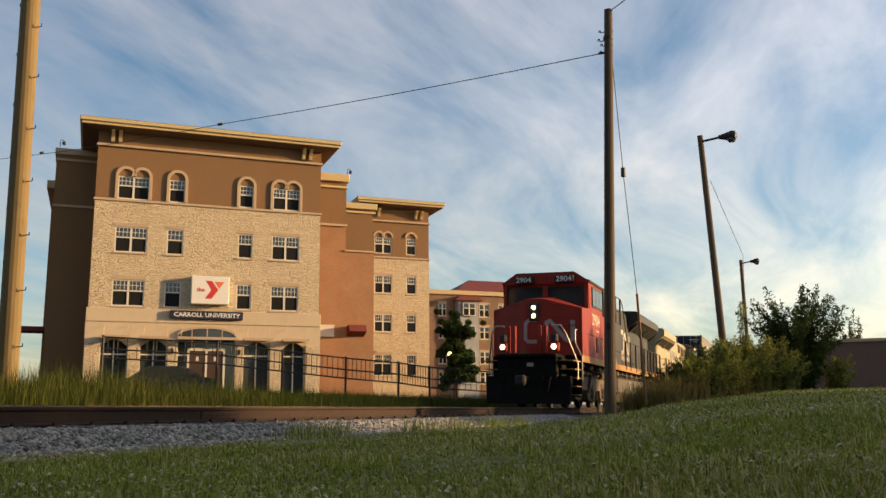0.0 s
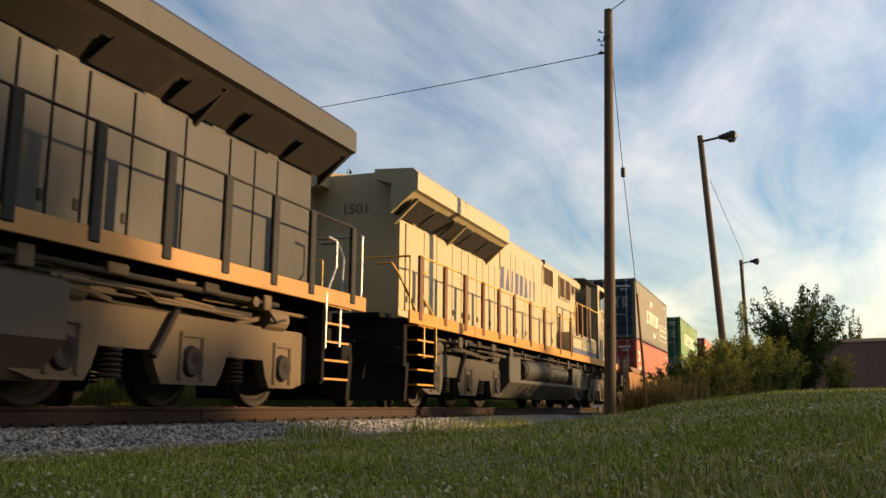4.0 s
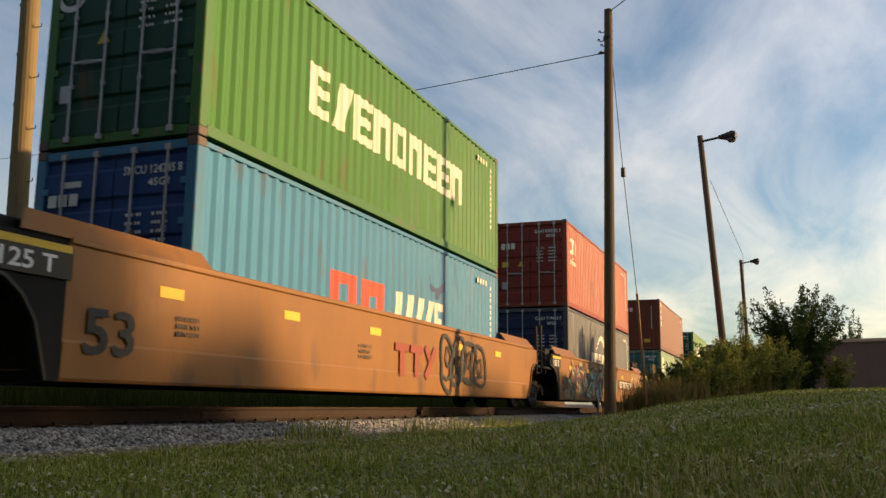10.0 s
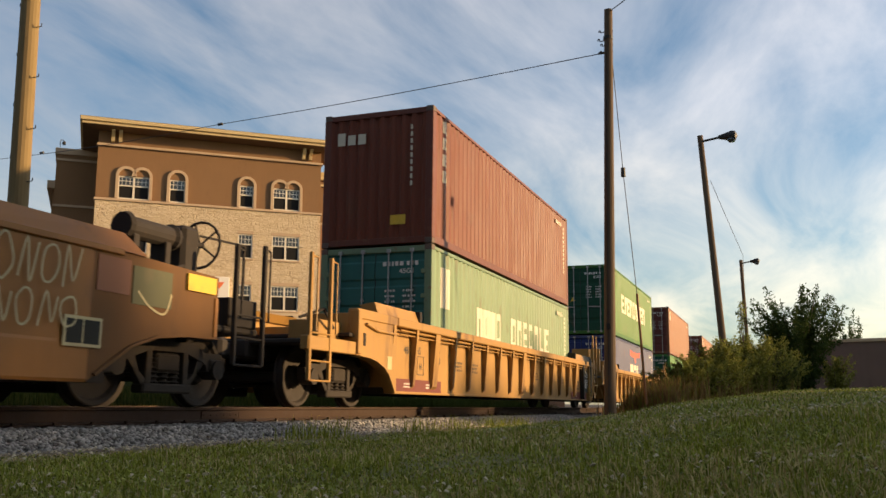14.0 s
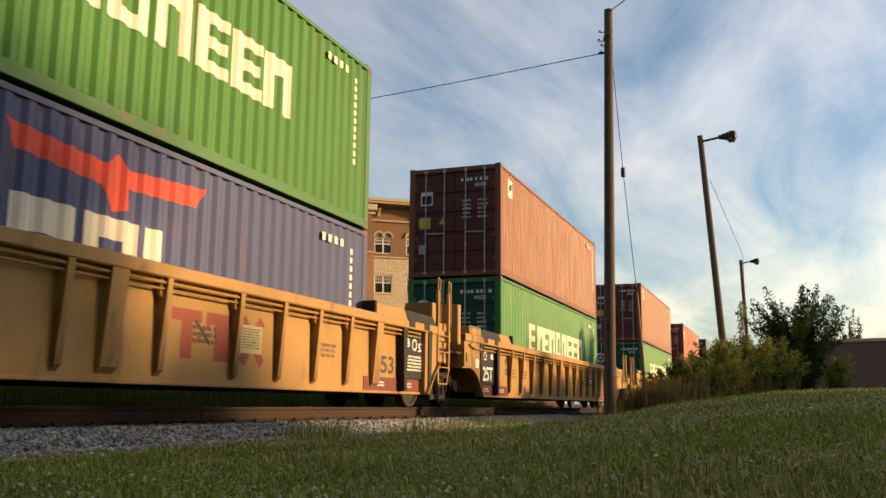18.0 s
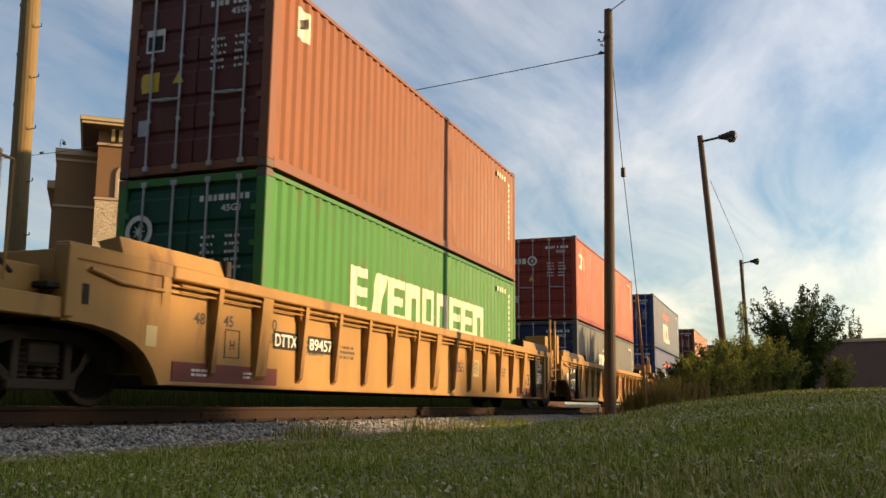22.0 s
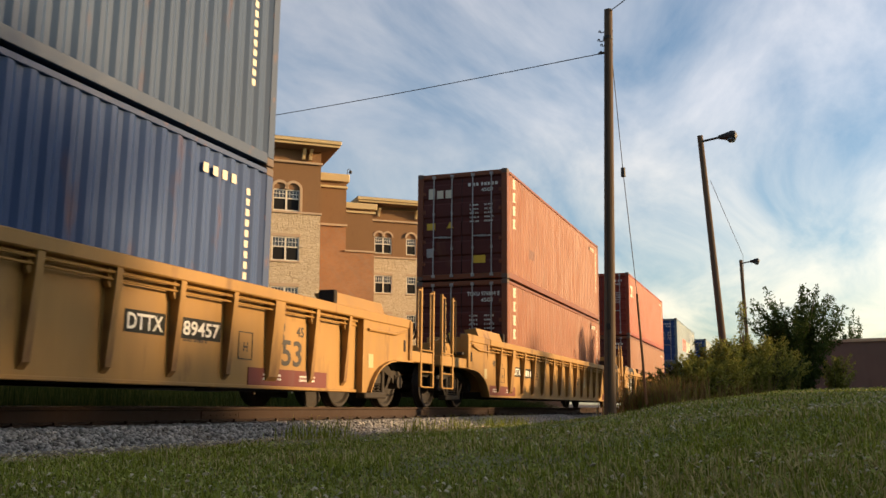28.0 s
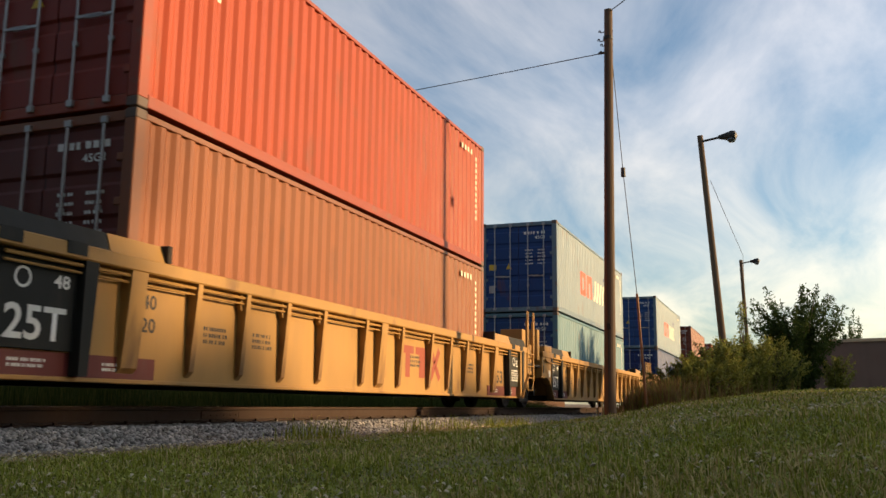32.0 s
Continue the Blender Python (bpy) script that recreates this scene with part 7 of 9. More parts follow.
    bars_of(s, 4.5, 2.66, 0.5, 0.07, rng, 1, 0)
    part("small_print", s, wm, a, at=Matrix.Translation((0, y, 0)))
    greyish = paint("emblem_grey", (0.30, 0.24, 0.22), 0.6)
    s = Shape()
    face = lambda y, z: 1.76 + 0.055 * (z - 1.72) + (0.43 - 0.055 * (z - 1.72)) * max(0.0, abs(y) - 0.30) / 1.19 - 0.014
    for q in stroke([(-0.10, 2.88), (0.20, 2.88), (0.30, 2.78), (0.30, 2.26), (0.20, 2.16), (-0.10, 2.16)], 0.13) + stroke([(-0.42, 2.16), (-0.42, 2.80), (-0.52, 2.86), (-1.02, 2.24), (-1.14, 2.18), (-1.24, 2.26), (-1.24, 2.88)], 0.15):
        s.put([(face(*p), p[0], p[1]) for p in q], [(0, 1, 2, 3)])
    part("emblem", s, greyish, a, "faded grey bent lines on the nose")

    cream_p = paint("loco_cream", (0.343, 0.284, 0.165), 0.5, 0, 0.3, (0.30, 0.22, 0.12), True, 0.003, 4, 0.4, 0.12)
    blue = paint("loco_blue", (0.045, 0.06, 0.13), 0.5, 0, 0.3, (0.10, 0.09, 0.09), True, 0.003, 4, 0.4, 0.2)
    grille = paint("post_brown", (0.12, 0.045, 0.016), 0.7, 0, 0.4, (0.16, 0.09, 0.05), True, 0.003)
    yel = paint("loco_yellow", (0.58, 0.34, 0.045), 0.5, 0, 0.3, (0.25, 0.15, 0.05), True, 0.002, 6)
    unlit = glass_dark("headlight_off", (0.2, 0.2, 0.18), 0.15)
    b = build_locomotive(50.6, True, "cream freight locomotive with blue nose and yellow stripes, running backwards", dict(
        red=False, hood=cream_p, cowl=cream_p, cab=cream_p, nose=blue, roof=cream_p, sill=paint("sill_orange", (0.420, 0.185, 0.022), 0.5, 0, 0.3, (0.2, 0.09, 0.03), True, 0.002, 6), rail=yel, slat=grille, frame=cream_p, lamp=unlit, red_post=blue,
        cab_x=(2.45, 4.9), cowl_end=8.7, cowl_top=2.42, win=(3.05, 4.6), louvres=[(5.3, 6.1), (6.6, 7.4)], windows_hood=[(6.3, 6.75, 3.9, 4.2), (7.0, 7.6, 3.6, 4.25), (7.85, 8.45, 3.6, 4.25), (9.4, 10.55, 3.75, 4.28)], rad=(16.0, 22.0), rad_m=cream_p,
        posts=[(x, 1.58, 2.78) for x in (9.4, 10.87, 12.7, 14.2, 15.7, 17.0, 18.2, 19.4, 20.6, 21.9)] + [(8.45, 2.3, 3.38), (7.7, 2.3, 3.38), (6.5, 2.3, 3.38)],
        rails=[[(9.3, 2.70), (21.9, 2.78)], [(9.3, 2.70), (8.9, 2.85), (8.5, 3.38), (5.0, 3.38)]], post_m=grille, top_rail=yel, pilot=pil, tank=(7.75, 16.0), tank_m=paint("tank_grey", (0.040, 0.037, 0.030), 0.7, 0, 0.5, (0.025, 0.022, 0.018), True, 0.003, 3), truck_m=paint("grey_truck_steel", (0.050, 0.043, 0.032), 0.85, 0, 0.6, (0.04, 0.032, 0.024), False, 0.006, 6), trucks=(4.95, 18.35)))
    bm = mat("loco_blue_mark", lambda: paint("blue_lettering", (0.05, 0.05, 0.10), 0.5, 0, 0.2, (0.2, 0.17, 0.12), True, 0.0, 6, 0.3, 0.1))
    gm = mat("loco_grey_mark", lambda: paint("grey_lettering", (0.12, 0.10, 0.085), 0.5, 0, 0.2, (0.2, 0.17, 0.12), True, 0.0, 6, 0.3, 0.1))
    t = lambda v: LOCO - v
    letters("road_number", "CREX", 0.25, gm, b, Matrix.Translation((t(4.32), y, 3.24)), 0.95)
    letters("road_number", "1501", 0.40, gm, b, Matrix.Translation((t(4.36), y, 2.76)), 1.0)
    letters("road_number", "1501", 0.2, gm, b, Matrix.Translation((1.64, 0.25, 3.75)) @ Matrix.Rotation(radians(-90), 4, "Z"), 0.5)
    for k in range(8):
        u = t(15.08) + k * 0.455
        shape = ([(u, 3.07), (u + 0.31, 3.07), (u + 0.37, 3.65), (u + 0.06, 3.65)], [(u, 3.07), (u + 0.38, 3.07), (u + 0.30, 3.65), (u + 0.22, 3.65)], [(u + 0.1, 3.07), (u + 0.24, 3.07), (u + 0.30, 3.65), (u + 0.16, 3.65)])[(0, 1, 2, 0, 0, 1, 2, 2)[k]]
        painted(b, "emblem", [shape], bm, -0.979, "plain dark blue slanted block")
    painted(b, "blue_band", [[(t(8.7), 1.74), (t(4.95), 1.74), (t(4.95), 1.92), (t(8.7), 1.92)]], blue, -1.468, "blue band along the sill")
    for k in range(4):
        z = 1.95 + 0.40 * k
        s = Shape()
        s.put([(t(2.40), -1.455, z + 0.12), (t(1.32), -1.385, z - 0.06), (t(1.32), -1.385, z + 0.15), (t(2.40), -1.455, z + 0.33)], [(0, 1, 2, 3)])
        if k < 3:
            part("nose_stripe", s, yel, b, "slanting yellow stripe on the nose", at=Matrix.Translation((0.03, -0.03, 0)))


build_locomotives()


# ---- buildings beyond the track; each in a space of its own: x along the front, y into the block, z from its plinth
FAC = Matrix.Translation((40.86, 36.82, 2.2)) @ Matrix.Rotation(radians(-48), 4, "Z")


def rubble(name, a, b, scale):
    """Split-face stone walling: irregular light and dark blocks with recessed joints."""
    m, n, l, bs = nodes_of(name)
    co = n.new("ShaderNodeTexCoord")
    mp = n.new("ShaderNodeMapping"); mp.inputs["Scale"].default_value = (1.0, 1.0, 2.0)
    l.new(co.outputs["Object"], mp.inputs[0])
    v = n.new("ShaderNodeTexVoronoi"); v.inputs["Scale"].default_value = scale
    l.new(mp.outputs[0], v.inputs["Vector"])
    e = n.new("ShaderNodeTexVoronoi"); e.feature = "DISTANCE_TO_EDGE"; e.inputs["Scale"].default_value = scale
    l.new(mp.outputs[0], e.inputs["Vector"])
    sep = n.new("ShaderNodeSeparateColor"); l.new(v.outputs["Color"], sep.inputs[0])
    t = noise_node(n, l, co, 9.0, 5)
    s = n.new("ShaderNodeMath"); s.operation = "ADD"; l.new(sep.outputs[0], s.inputs[0]); l.new(t.outputs[0], s.inputs[1])
    h = n.new("ShaderNodeMath"); h.operation = "MULTIPLY"; h.inputs[1].default_value = 0.5; l.new(s.outputs[0], h.inputs[0])
    mix = n.new("ShaderNodeMix"); mix.data_type = "RGBA"; mix.inputs[6].default_value, mix.inputs[7].default_value = (*a, 1), (*b, 1)
    l.new(h.outputs[0], mix.inputs[0])
    r = n.new("ShaderNodeMapRange"); r.inputs[2].default_value = 0.08; l.new(e.outputs["Distance"], r.inputs[0])
    j = n.new("ShaderNodeMix"); j.data_type = "RGBA"; j.inputs[6].default_value = (a[0] * 0.86, a[1] * 0.84, a[2] * 0.8, 1)
    l.new(r.outputs[0], j.inputs[0]); l.new(mix.outputs[2], j.inputs[7]); l.new(j.outputs[2], bs.inputs["Base Color"])
    bs.inputs["Roughness"].default_value = 0.95
    hh = n.new("ShaderNodeMath"); hh.operation = "ADD"; l.new(r.outputs[0], hh.inputs[0]); l.new(s.outputs[0], hh.inputs[1])
    bp = n.new("ShaderNodeBump"); bp.inputs["Strength"].default_value = 0.8; bp.inputs["Distance"].default_value = 0.035
    l.new(hh.outputs[0], bp.inputs["Height"]); l.new(bp.outputs[0], bs.inputs["Normal"])
    return m


def brickwork(name, a, b):
    m, n, l, bs = nodes_of(name)
    co = n.new("ShaderNodeTexCoord")
    mp = n.new("ShaderNodeMapping"); mp.inputs["Rotation"].default_value = (radians(90), 0, 0)
    l.new(co.outputs["Object"], mp.inputs[0])
    t = n.new("ShaderNodeTexBrick"); t.inputs["Scale"].default_value = 1.0
    t.inputs["Brick Width"].default_value, t.inputs["Row Height"].default_value, t.inputs["Mortar Size"].default_value = 0.20, 0.067, 0.008
    t.inputs["Color1"].default_value, t.inputs["Color2"].default_value, t.inputs["Mortar"].default_value = (*a, 1), (*b, 1), (0.30, 0.24, 0.18, 1)
    l.new(mp.outputs[0], t.inputs["Vector"])
    w = noise_node(n, l, co, 0.7, 4)
    mix = n.new("ShaderNodeMix"); mix.data_type = "RGBA"; mix.blend_type = "MULTIPLY"; mix.inputs[0].default_value = 0.35
    l.new(t.outputs[0], mix.inputs[6]); l.new(w.outputs[0], mix.inputs[7]); l.new(mix.outputs[2], bs.inputs["Base Color"])
    bs.inputs["Roughness"].default_value = 0.9
    return m


def holed_wall(x0, x1, z0, z1, y0, y1, holes):
    """A wall with rectangular openings right through it."""
    xs = sorted({x0, x1, *[h[0] for h in holes], *[h[1] for h in holes]})
    zs = sorted({z0, z1, *[h[2] for h in holes], *[h[3] for h in holes]})
    s = Shape()
    s.weld = True
    for zi in range(len(zs) - 1):
        for xi in range(len(xs) - 1):
            cx, cz = (xs[xi] + xs[xi + 1]) / 2, (zs[zi] + zs[zi + 1]) / 2
            if not any(h[0] < cx < h[1] and h[2] < cz < h[3] for h in holes):
                s.box(xs[xi], xs[xi + 1], y0, y1, zs[zi], zs[zi + 1])
    return s


def arch_ring(xc, z0, r, w, y0, y1, n=10):
    """Half-ring moulding standing on z0, with straight legs given by the caller."""
    s = Shape()
    s.weld = True
    for i in range(n):
        a, b = math.pi * i / n, math.pi * (i + 1) / n
        p = [(xc + r * math.cos(a), z0 + r * math.sin(a)), (xc + (r + w) * math.cos(a), z0 + (r + w) * math.sin(a)), (xc + (r + w) * math.cos(b), z0 + (r + w) * math.sin(b)), (xc + r * math.cos(b), z0 + r * math.sin(b))]
        s.prism(p, "y", y0, y1)
    return s


def build_window(parent, x0, x1, z0, z1, y, M, double=False, grid=True, sill=True):
    """A sash window set back in its opening: frame, panes, glazing bars above, dark screen below."""
    # near-black slab paints in the darkness of the unlit room behind
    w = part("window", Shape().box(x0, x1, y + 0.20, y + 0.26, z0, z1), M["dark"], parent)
    fr = Shape()
    t = 0.07
    for a, b in (((x0, x0 + t), (z0, z1)), ((x1 - t, x1), (z0, z1)), ((x0, x1), (z0, z0 + t)), ((x0, x1), (z1 - t, z1))):
        fr.box(a[0], a[1], y + 0.03, y + 0.11, b[0], b[1])
    zm = z0 + (z1 - z0) * 0.58
    fr.box(x0, x1, y + 0.03, y + 0.11, zm - 0.035, zm + 0.035)
    mids = [(x0 + x1) / 2] if double else []
    for m in mids:
        fr.box(m - 0.06, m + 0.06, y + 0.03, y + 0.11, z0, z1)
    if grid:
        spans = [(x0, mids[0]), (mids[0], x1)] if double else [(x0, x1)]
        for a, b in spans:
            for k in (1, 2, 3):
                u = a + (b - a) * k / 4
                fr.box(u - 0.013, u + 0.013, y + 0.05, y + 0.09, zm, z1)
            fr.box(a, b, y + 0.05, y + 0.09, (zm + z1) / 2 - 0.013, (zm + z1) / 2 + 0.013)
    part("window_frame", fr, M["frame"], w)
    part("pane", Shape().box(x0 + t, x1 - t, y + 0.065, y + 0.075, zm, z1 - t), M["glass"], w)
    part("screen", Shape().box(x0 + t, x1 - t, y + 0.065, y + 0.075, z0 + t, zm), M["screen"], w)
    if sill:
        part("sill", Shape().box(x0 - 0.08, x1 + 0.08, y - 0.06, y + 0.1, z0 - 0.10, z0, 0.01), M["trim"], w)
        part("lintel", Shape().box(x0 - 0.05, x1 + 0.05, y - 0.02, y + 0.02, z1, z1 + 0.20), M["trim"], w)
    return w


def wall_mats():
    return dict(
        stone=mat("b_stone", lambda: rubble("split_stone", (0.47, 0.36, 0.23), (0.64, 0.53, 0.37), 3.6)),
        brown=mat("b_brown", lambda: paint("brown_stucco", (0.215, 0.122, 0.062), 0.95, 0, 0.15, (0.12, 0.07, 0.04), True, 0.004, 9, 0.2, 0.1)),
        trim=mat("b_trim", lambda: paint("tan_trim", (0.45, 0.33, 0.22), 0.85, 0, 0.15, (0.25, 0.18, 0.1), True, 0.003, 5, 0.2, 0.1)),
        cream=mat("b_cream", lambda: paint("cream_limestone", (0.53, 0.42, 0.29), 0.85, 0, 0.2, (0.3, 0.23, 0.16), True, 0.004, 4, 0.2, 0.12)),
        brick=mat("b_brick", lambda: brickwork("orange_brick", (0.45, 0.195, 0.075), (0.37, 0.155, 0.058))),
        eave=mat("b_eave", lambda: paint("eave_boards", (0.50, 0.38, 0.20), 0.7, 0, 0.2, (0.3, 0.2, 0.1), True, 0.002, 5, 0.3, 0.1)),
        soffit=mat("b_soffit", lambda: paint("soffit_boards", (0.16, 0.10, 0.06), 0.8, 0, 0.1)),
        roofing=mat("b_roof", lambda: paint("roof_shingle", (0.075, 0.04, 0.035), 0.95, 0, 0.3, (0.04, 0.03, 0.03), False, 0.01, 12)),
        frame=mat("b_frame", lambda: plain("white_window_frame", (0.66, 0.60, 0.48), 0.5)),
        glass=mat("b_glass", lambda: glass_dark("window_glass", (0.035, 0.042, 0.045), 0.08)),
        screen=mat("b_screen", lambda: paint("window_screen", (0.014, 0.014, 0.014), 0.8, 0, 0.1, (0.02, 0.02, 0.02), False, 0.0, 6, 0.12)),
        dark=mat("b_dark", lambda: plain("unlit_room_black", (0.012, 0.011, 0.010), 0.9)),
        metal=mat("b_metal", lambda: paint("dark_metal", (0.03, 0.028, 0.026), 0.6, 0.3, 0.2, streak=False)),
        red=mat("b_red", lambda: paint("dark_red_roof", (0.15, 0.025, 0.02), 0.7)))


def hip_eave(th, x0, x1, y0, y1, z, M, over=0.97, rise=1.1):
    """Wide eaves with a stepped fascia and a low hipped roof."""
    a, b, c, d = x0 - over, x1 + over, y0 - over, y1 + over
    part("eave", Shape().box(a, b, c, d, z, z + 0.16, 0.02).box(a - 0.10, b + 0.10, c - 0.10, d + 0.10, z + 0.17, z + 0.42, 0.03), M["eave"], th)
    part("soffit", Shape().put([(a + 0.05, c + 0.05, z - 0.004), (b - 0.05, c + 0.05, z - 0.004), (x1, y0, z - 0.10), (x0, y0, z - 0.10), (a + 0.05, d - 0.05, z - 0.004), (x0, y1, z - 0.10), (b - 0.05, d - 0.05, z - 0.004), (x1, y1, z - 0.10)],
                               [(0, 1, 2, 3), (0, 3, 5, 4), (1, 6, 7, 2), (4, 5, 7, 6)]), M["soffit"], th)
    cy = (c + d) / 2
    k = min((b - a), (d - c)) / 2
    part("roof", Shape().put([(a - 0.1, c - 0.1, z + 0.42), (b + 0.1, c - 0.1, z + 0.42), (b + 0.1, d + 0.1, z + 0.42), (a - 0.1, d + 0.1, z + 0.42), (a + k, cy, z + 0.42 + rise), (b - k, cy, z + 0.42 + rise)], [(0, 1, 5, 4), (1, 2, 5), (2, 3, 4, 5), (3, 0, 4), (0, 3, 2, 1)]), M["roofing"], th)


def bracket(th, x, y, z, M):
    part("eave_bracket", Shape().prism([(y, z - 0.72), (y - 0.14, z - 0.70), (y - 0.22, z - 0.45), (y - 0.5, z - 0.16), (y - 0.5, z - 0.06), (y, z - 0.06)], "x", x - 0.1, x + 0.1), M["eave"], th)


def build_main_building():
    M = wall_mats()
    th = thing("apartment_building", "four-storey stone and stucco building with wide eaves, arched windows", "building", m=FAC)
    cols = [(0.82, 2.62, True), (3.75, 4.70, False), (7.95, 8.84, False), (10.04, 11.76, True)]
    rows = [(3.88, 5.44), (7.06, 8.60)]
    top = (10.28, 11.68)
    holes = [(a, b, z0, z1) for a, b, _ in cols for z0, z1 in rows]
    part("wall", holed_wall(-0.4, 13.1, 3.75, 10.15, 0, 0.4, holes), M["stone"], th, "split-face tan stone wall")
    part("upper_wall", holed_wall(-0.4, 13.1, 10.15, 14.38, 0.06, 0.4, [(a, b, *top) for a, b, _ in cols]), M["brown"], th, "brown stucco upper wall")
    part("side_wall", Shape().box(-0.4, -0.1, 0.4, 14, -2.4, 14.2), M["brown"], th)
    part("side_wall", Shape().box(12.8, 13.1, 0.4, 14, -2.4, 14.2), M["brown"], th)
    part("rear_wall", Shape().box(-0.1, 12.8, 13.7, 14, -2.4, 14.2), M["brown"], th)
    for z in (10.10, 13.42):
        part("string_course", Shape().box(-0.48, 13.18, -0.08, 0.5, z, z + 0.15, 0.02), M["trim"], th)
    for a, b, dbl in cols:
        for z0, z1 in rows:
            build_window(th, a, b, z0, z1, 0, M, dbl)
        w = build_window(th, a, b, top[0], top[1], 0.06, M, dbl, sill=False)
        n = 2 if dbl else 1
        p = (b - a) / n
        for k in range(n):
            xc, r = a + p * (k + 0.5), p / 2
            part("arch", arch_ring(xc, top[1], r - 0.02, 0.17, -0.04, 0.08), M["trim"], w)
        s = Shape()
        for x in (a - 0.15, b - 0.02):
            s.box(x, x + 0.17, -0.04, 0.08, top[0], top[1])
        part("jamb", s, M["trim"], w)
    # cream ground-floor band, piers and shopfront
    part("cream_band", Shape().box(-0.5, 13.2, -0.12, 0.4, 2.95, 3.75, 0.02), M["cream"], th, "cream limestone band over the shopfront")
    openings = [(0.37, 1.85), (2.55, 4.05), (4.65, 7.95), (8.5, 10.05), (10.85, 12.25)]
    part("ground_wall", holed_wall(-0.5, 13.2, -2.4, 2.95, -0.06, 0.4, [(a, b, -1.2, 1.95 if i != 2 else 2.15) for i, (a, b) in enumerate(openings)]), M["cream"], th)
    piers = [(-0.5, 0.37), (1.85, 2.55), (4.05, 4.65), (7.95, 8.5), (10.05, 10.85), (12.25, 13.2)]
    for a, b in piers:
        part("stone_pier", Shape().box(a + 0.03, b - 0.03, -0.16, -0.06, -1.2, 1.75, 0.01), M["stone"], th)
    for i, (a, b) in enumerate(openings):
        w = part("shop_window", Shape().box(a, b, 0.22, 0.26, -1.2, 2.15), M["glass"], th, "dark shopfront glazing in pale frames")
        s = Shape()
        n = 2 if i != 2 else 4
        for k in range(n + 1):
            u = a + (b - a) * k / n
            s.box(u - 0.035, u + 0.035, 0.12, 0.2, -1.2, 1.95)
        s.box(a, b, 0.12, 0.2, 1.05, 1.13)
        part("window_frame", s, M["frame"], w)
        part("awning", Shape().box(a - 0.1, b + 0.1, -0.75, -0.12, 2.0, 2.08, 0.01).box(a - 0.1, b + 0.1, -0.8, -0.75, 1.96, 2.12), M["trim"], th)
        for u in (a + 0.1, b - 0.1):
            part("awning_rod", Shape().tube((u, -0.72, 2.08), (u + 0.12, -0.12, 2.75), 0.014, 6), M["trim"], th)
    # flat arched heads in the shop windows, a fanlight and framed doors at the entrance
    for i, (x0, x1) in enumerate(openings):
        if i == 2:
            continue
        n, top = 10, 1.95
        for side in (0, 1):
            pts = [(x0 if side == 0 else x1, top - 0.42)]
            xm = (x0 + x1) / 2
            for k in range(n + 1):
                u = k / n
                x = x0 + (xm - x0) * u if side == 0 else x1 - (x1 - xm) * u
                pts.append((x, top - 0.42 + 0.40 * math.sin(math.pi / 2 * u)))
            pts += [(xm, top), (x0 if side == 0 else x1, top)]
            part("arch_spandrel", Shape().prism(pts, "y", -0.05, 0.12), M["cream"], th)
    fan = [(6.3 + 1.72 * math.cos(math.pi * k / 14), 2.12 + 0.55 * math.sin(math.pi * k / 14)) for k in range(15)]
    fl = part("fanlight", Shape().prism(fan, "y", -0.15, -0.1), M["glass"], th, "low arched fanlight over the entrance")
    s = Shape()
    for k in range(14):
        p, q = fan[k], fan[k + 1]
        s.prism([p, q, (q[0], q[1] + 0.12), (p[0], p[1] + 0.12)], "y", -0.2, -0.1)
    s.box(6.27, 6.33, -0.17, -0.15, 2.12, 2.66).box(5.4, 5.45, -0.17, -0.15, 2.12, 2.58).box(7.15, 7.2, -0.17, -0.15, 2.12, 2.58)
    part("fanlight_frame", s, M["trim"], fl)
    doorm = mat("door_brown", lambda: paint("door_brown", (0.06, 0.03, 0.02), 0.5))
    part("door_frame", Shape().box(5.22, 5.34, -0.02, 0.12, -1.2, 1.52).box(6.26, 6.38, -0.02, 0.12, -1.2, 1.52).box(7.30, 7.42, -0.02, 0.12, -1.2, 1.52).box(5.22, 7.42, -0.02, 0.12, 1.35, 1.52), M["frame"], th, "white door frame")
    for x in (5.34, 6.38):
        d = part("entrance_door", Shape().box(x, x + 0.92, 0.02, 0.09, -1.2, 1.35, 0.01), doorm, th)
        part("notice", Shape().box(x + 0.38, x + 0.54, 0.012, 0.02, 0.75, 1.0), M["frame"], d)
    part("wall_lamp", Shape().box(4.28, 4.42, -0.28, -0.16, 1.15, 1.45, 0.02), M["metal"], th)
    part("wall_lamp", Shape().box(8.15, 8.29, -0.28, -0.16, 1.15, 1.45, 0.02), M["metal"], th)
    # signs
    white = mat("sign_white", lambda: paint("sign_white", (0.72, 0.68, 0.62), 0.5, 0, 0.1, (0.5, 0.45, 0.4), True, 0.0, 5, 0.3, 0.05))
    sg = part("wall_sign", Shape().box(5.24, 7.45, -0.55, 0.0, 4.1, 5.78, 0.03), white, th, "white box sign with a red and orange angular emblem")
    redm = mat("sign_red", lambda: plain("sign_red", (0.55, 0.03, 0.03), 0.5))
    ora = mat("sign_orange", lambda: plain("sign_orange", (0.72, 0.16, 0.05), 0.5))
    painted(sg, "emblem", [[(6.05, 5.50), (6.42, 5.50), (6.80, 4.96), (6.42, 4.42), (6.05, 4.42), (6.40, 4.96)]], redm, -0.555)
    painted(sg, "emblem", [[(6.56, 5.46), (7.15, 5.46), (6.86, 5.04)]], ora, -0.556)
    letters("lettering", "the", 0.26, redm, sg, Matrix.Translation((5.55, -0.557, 4.83)))
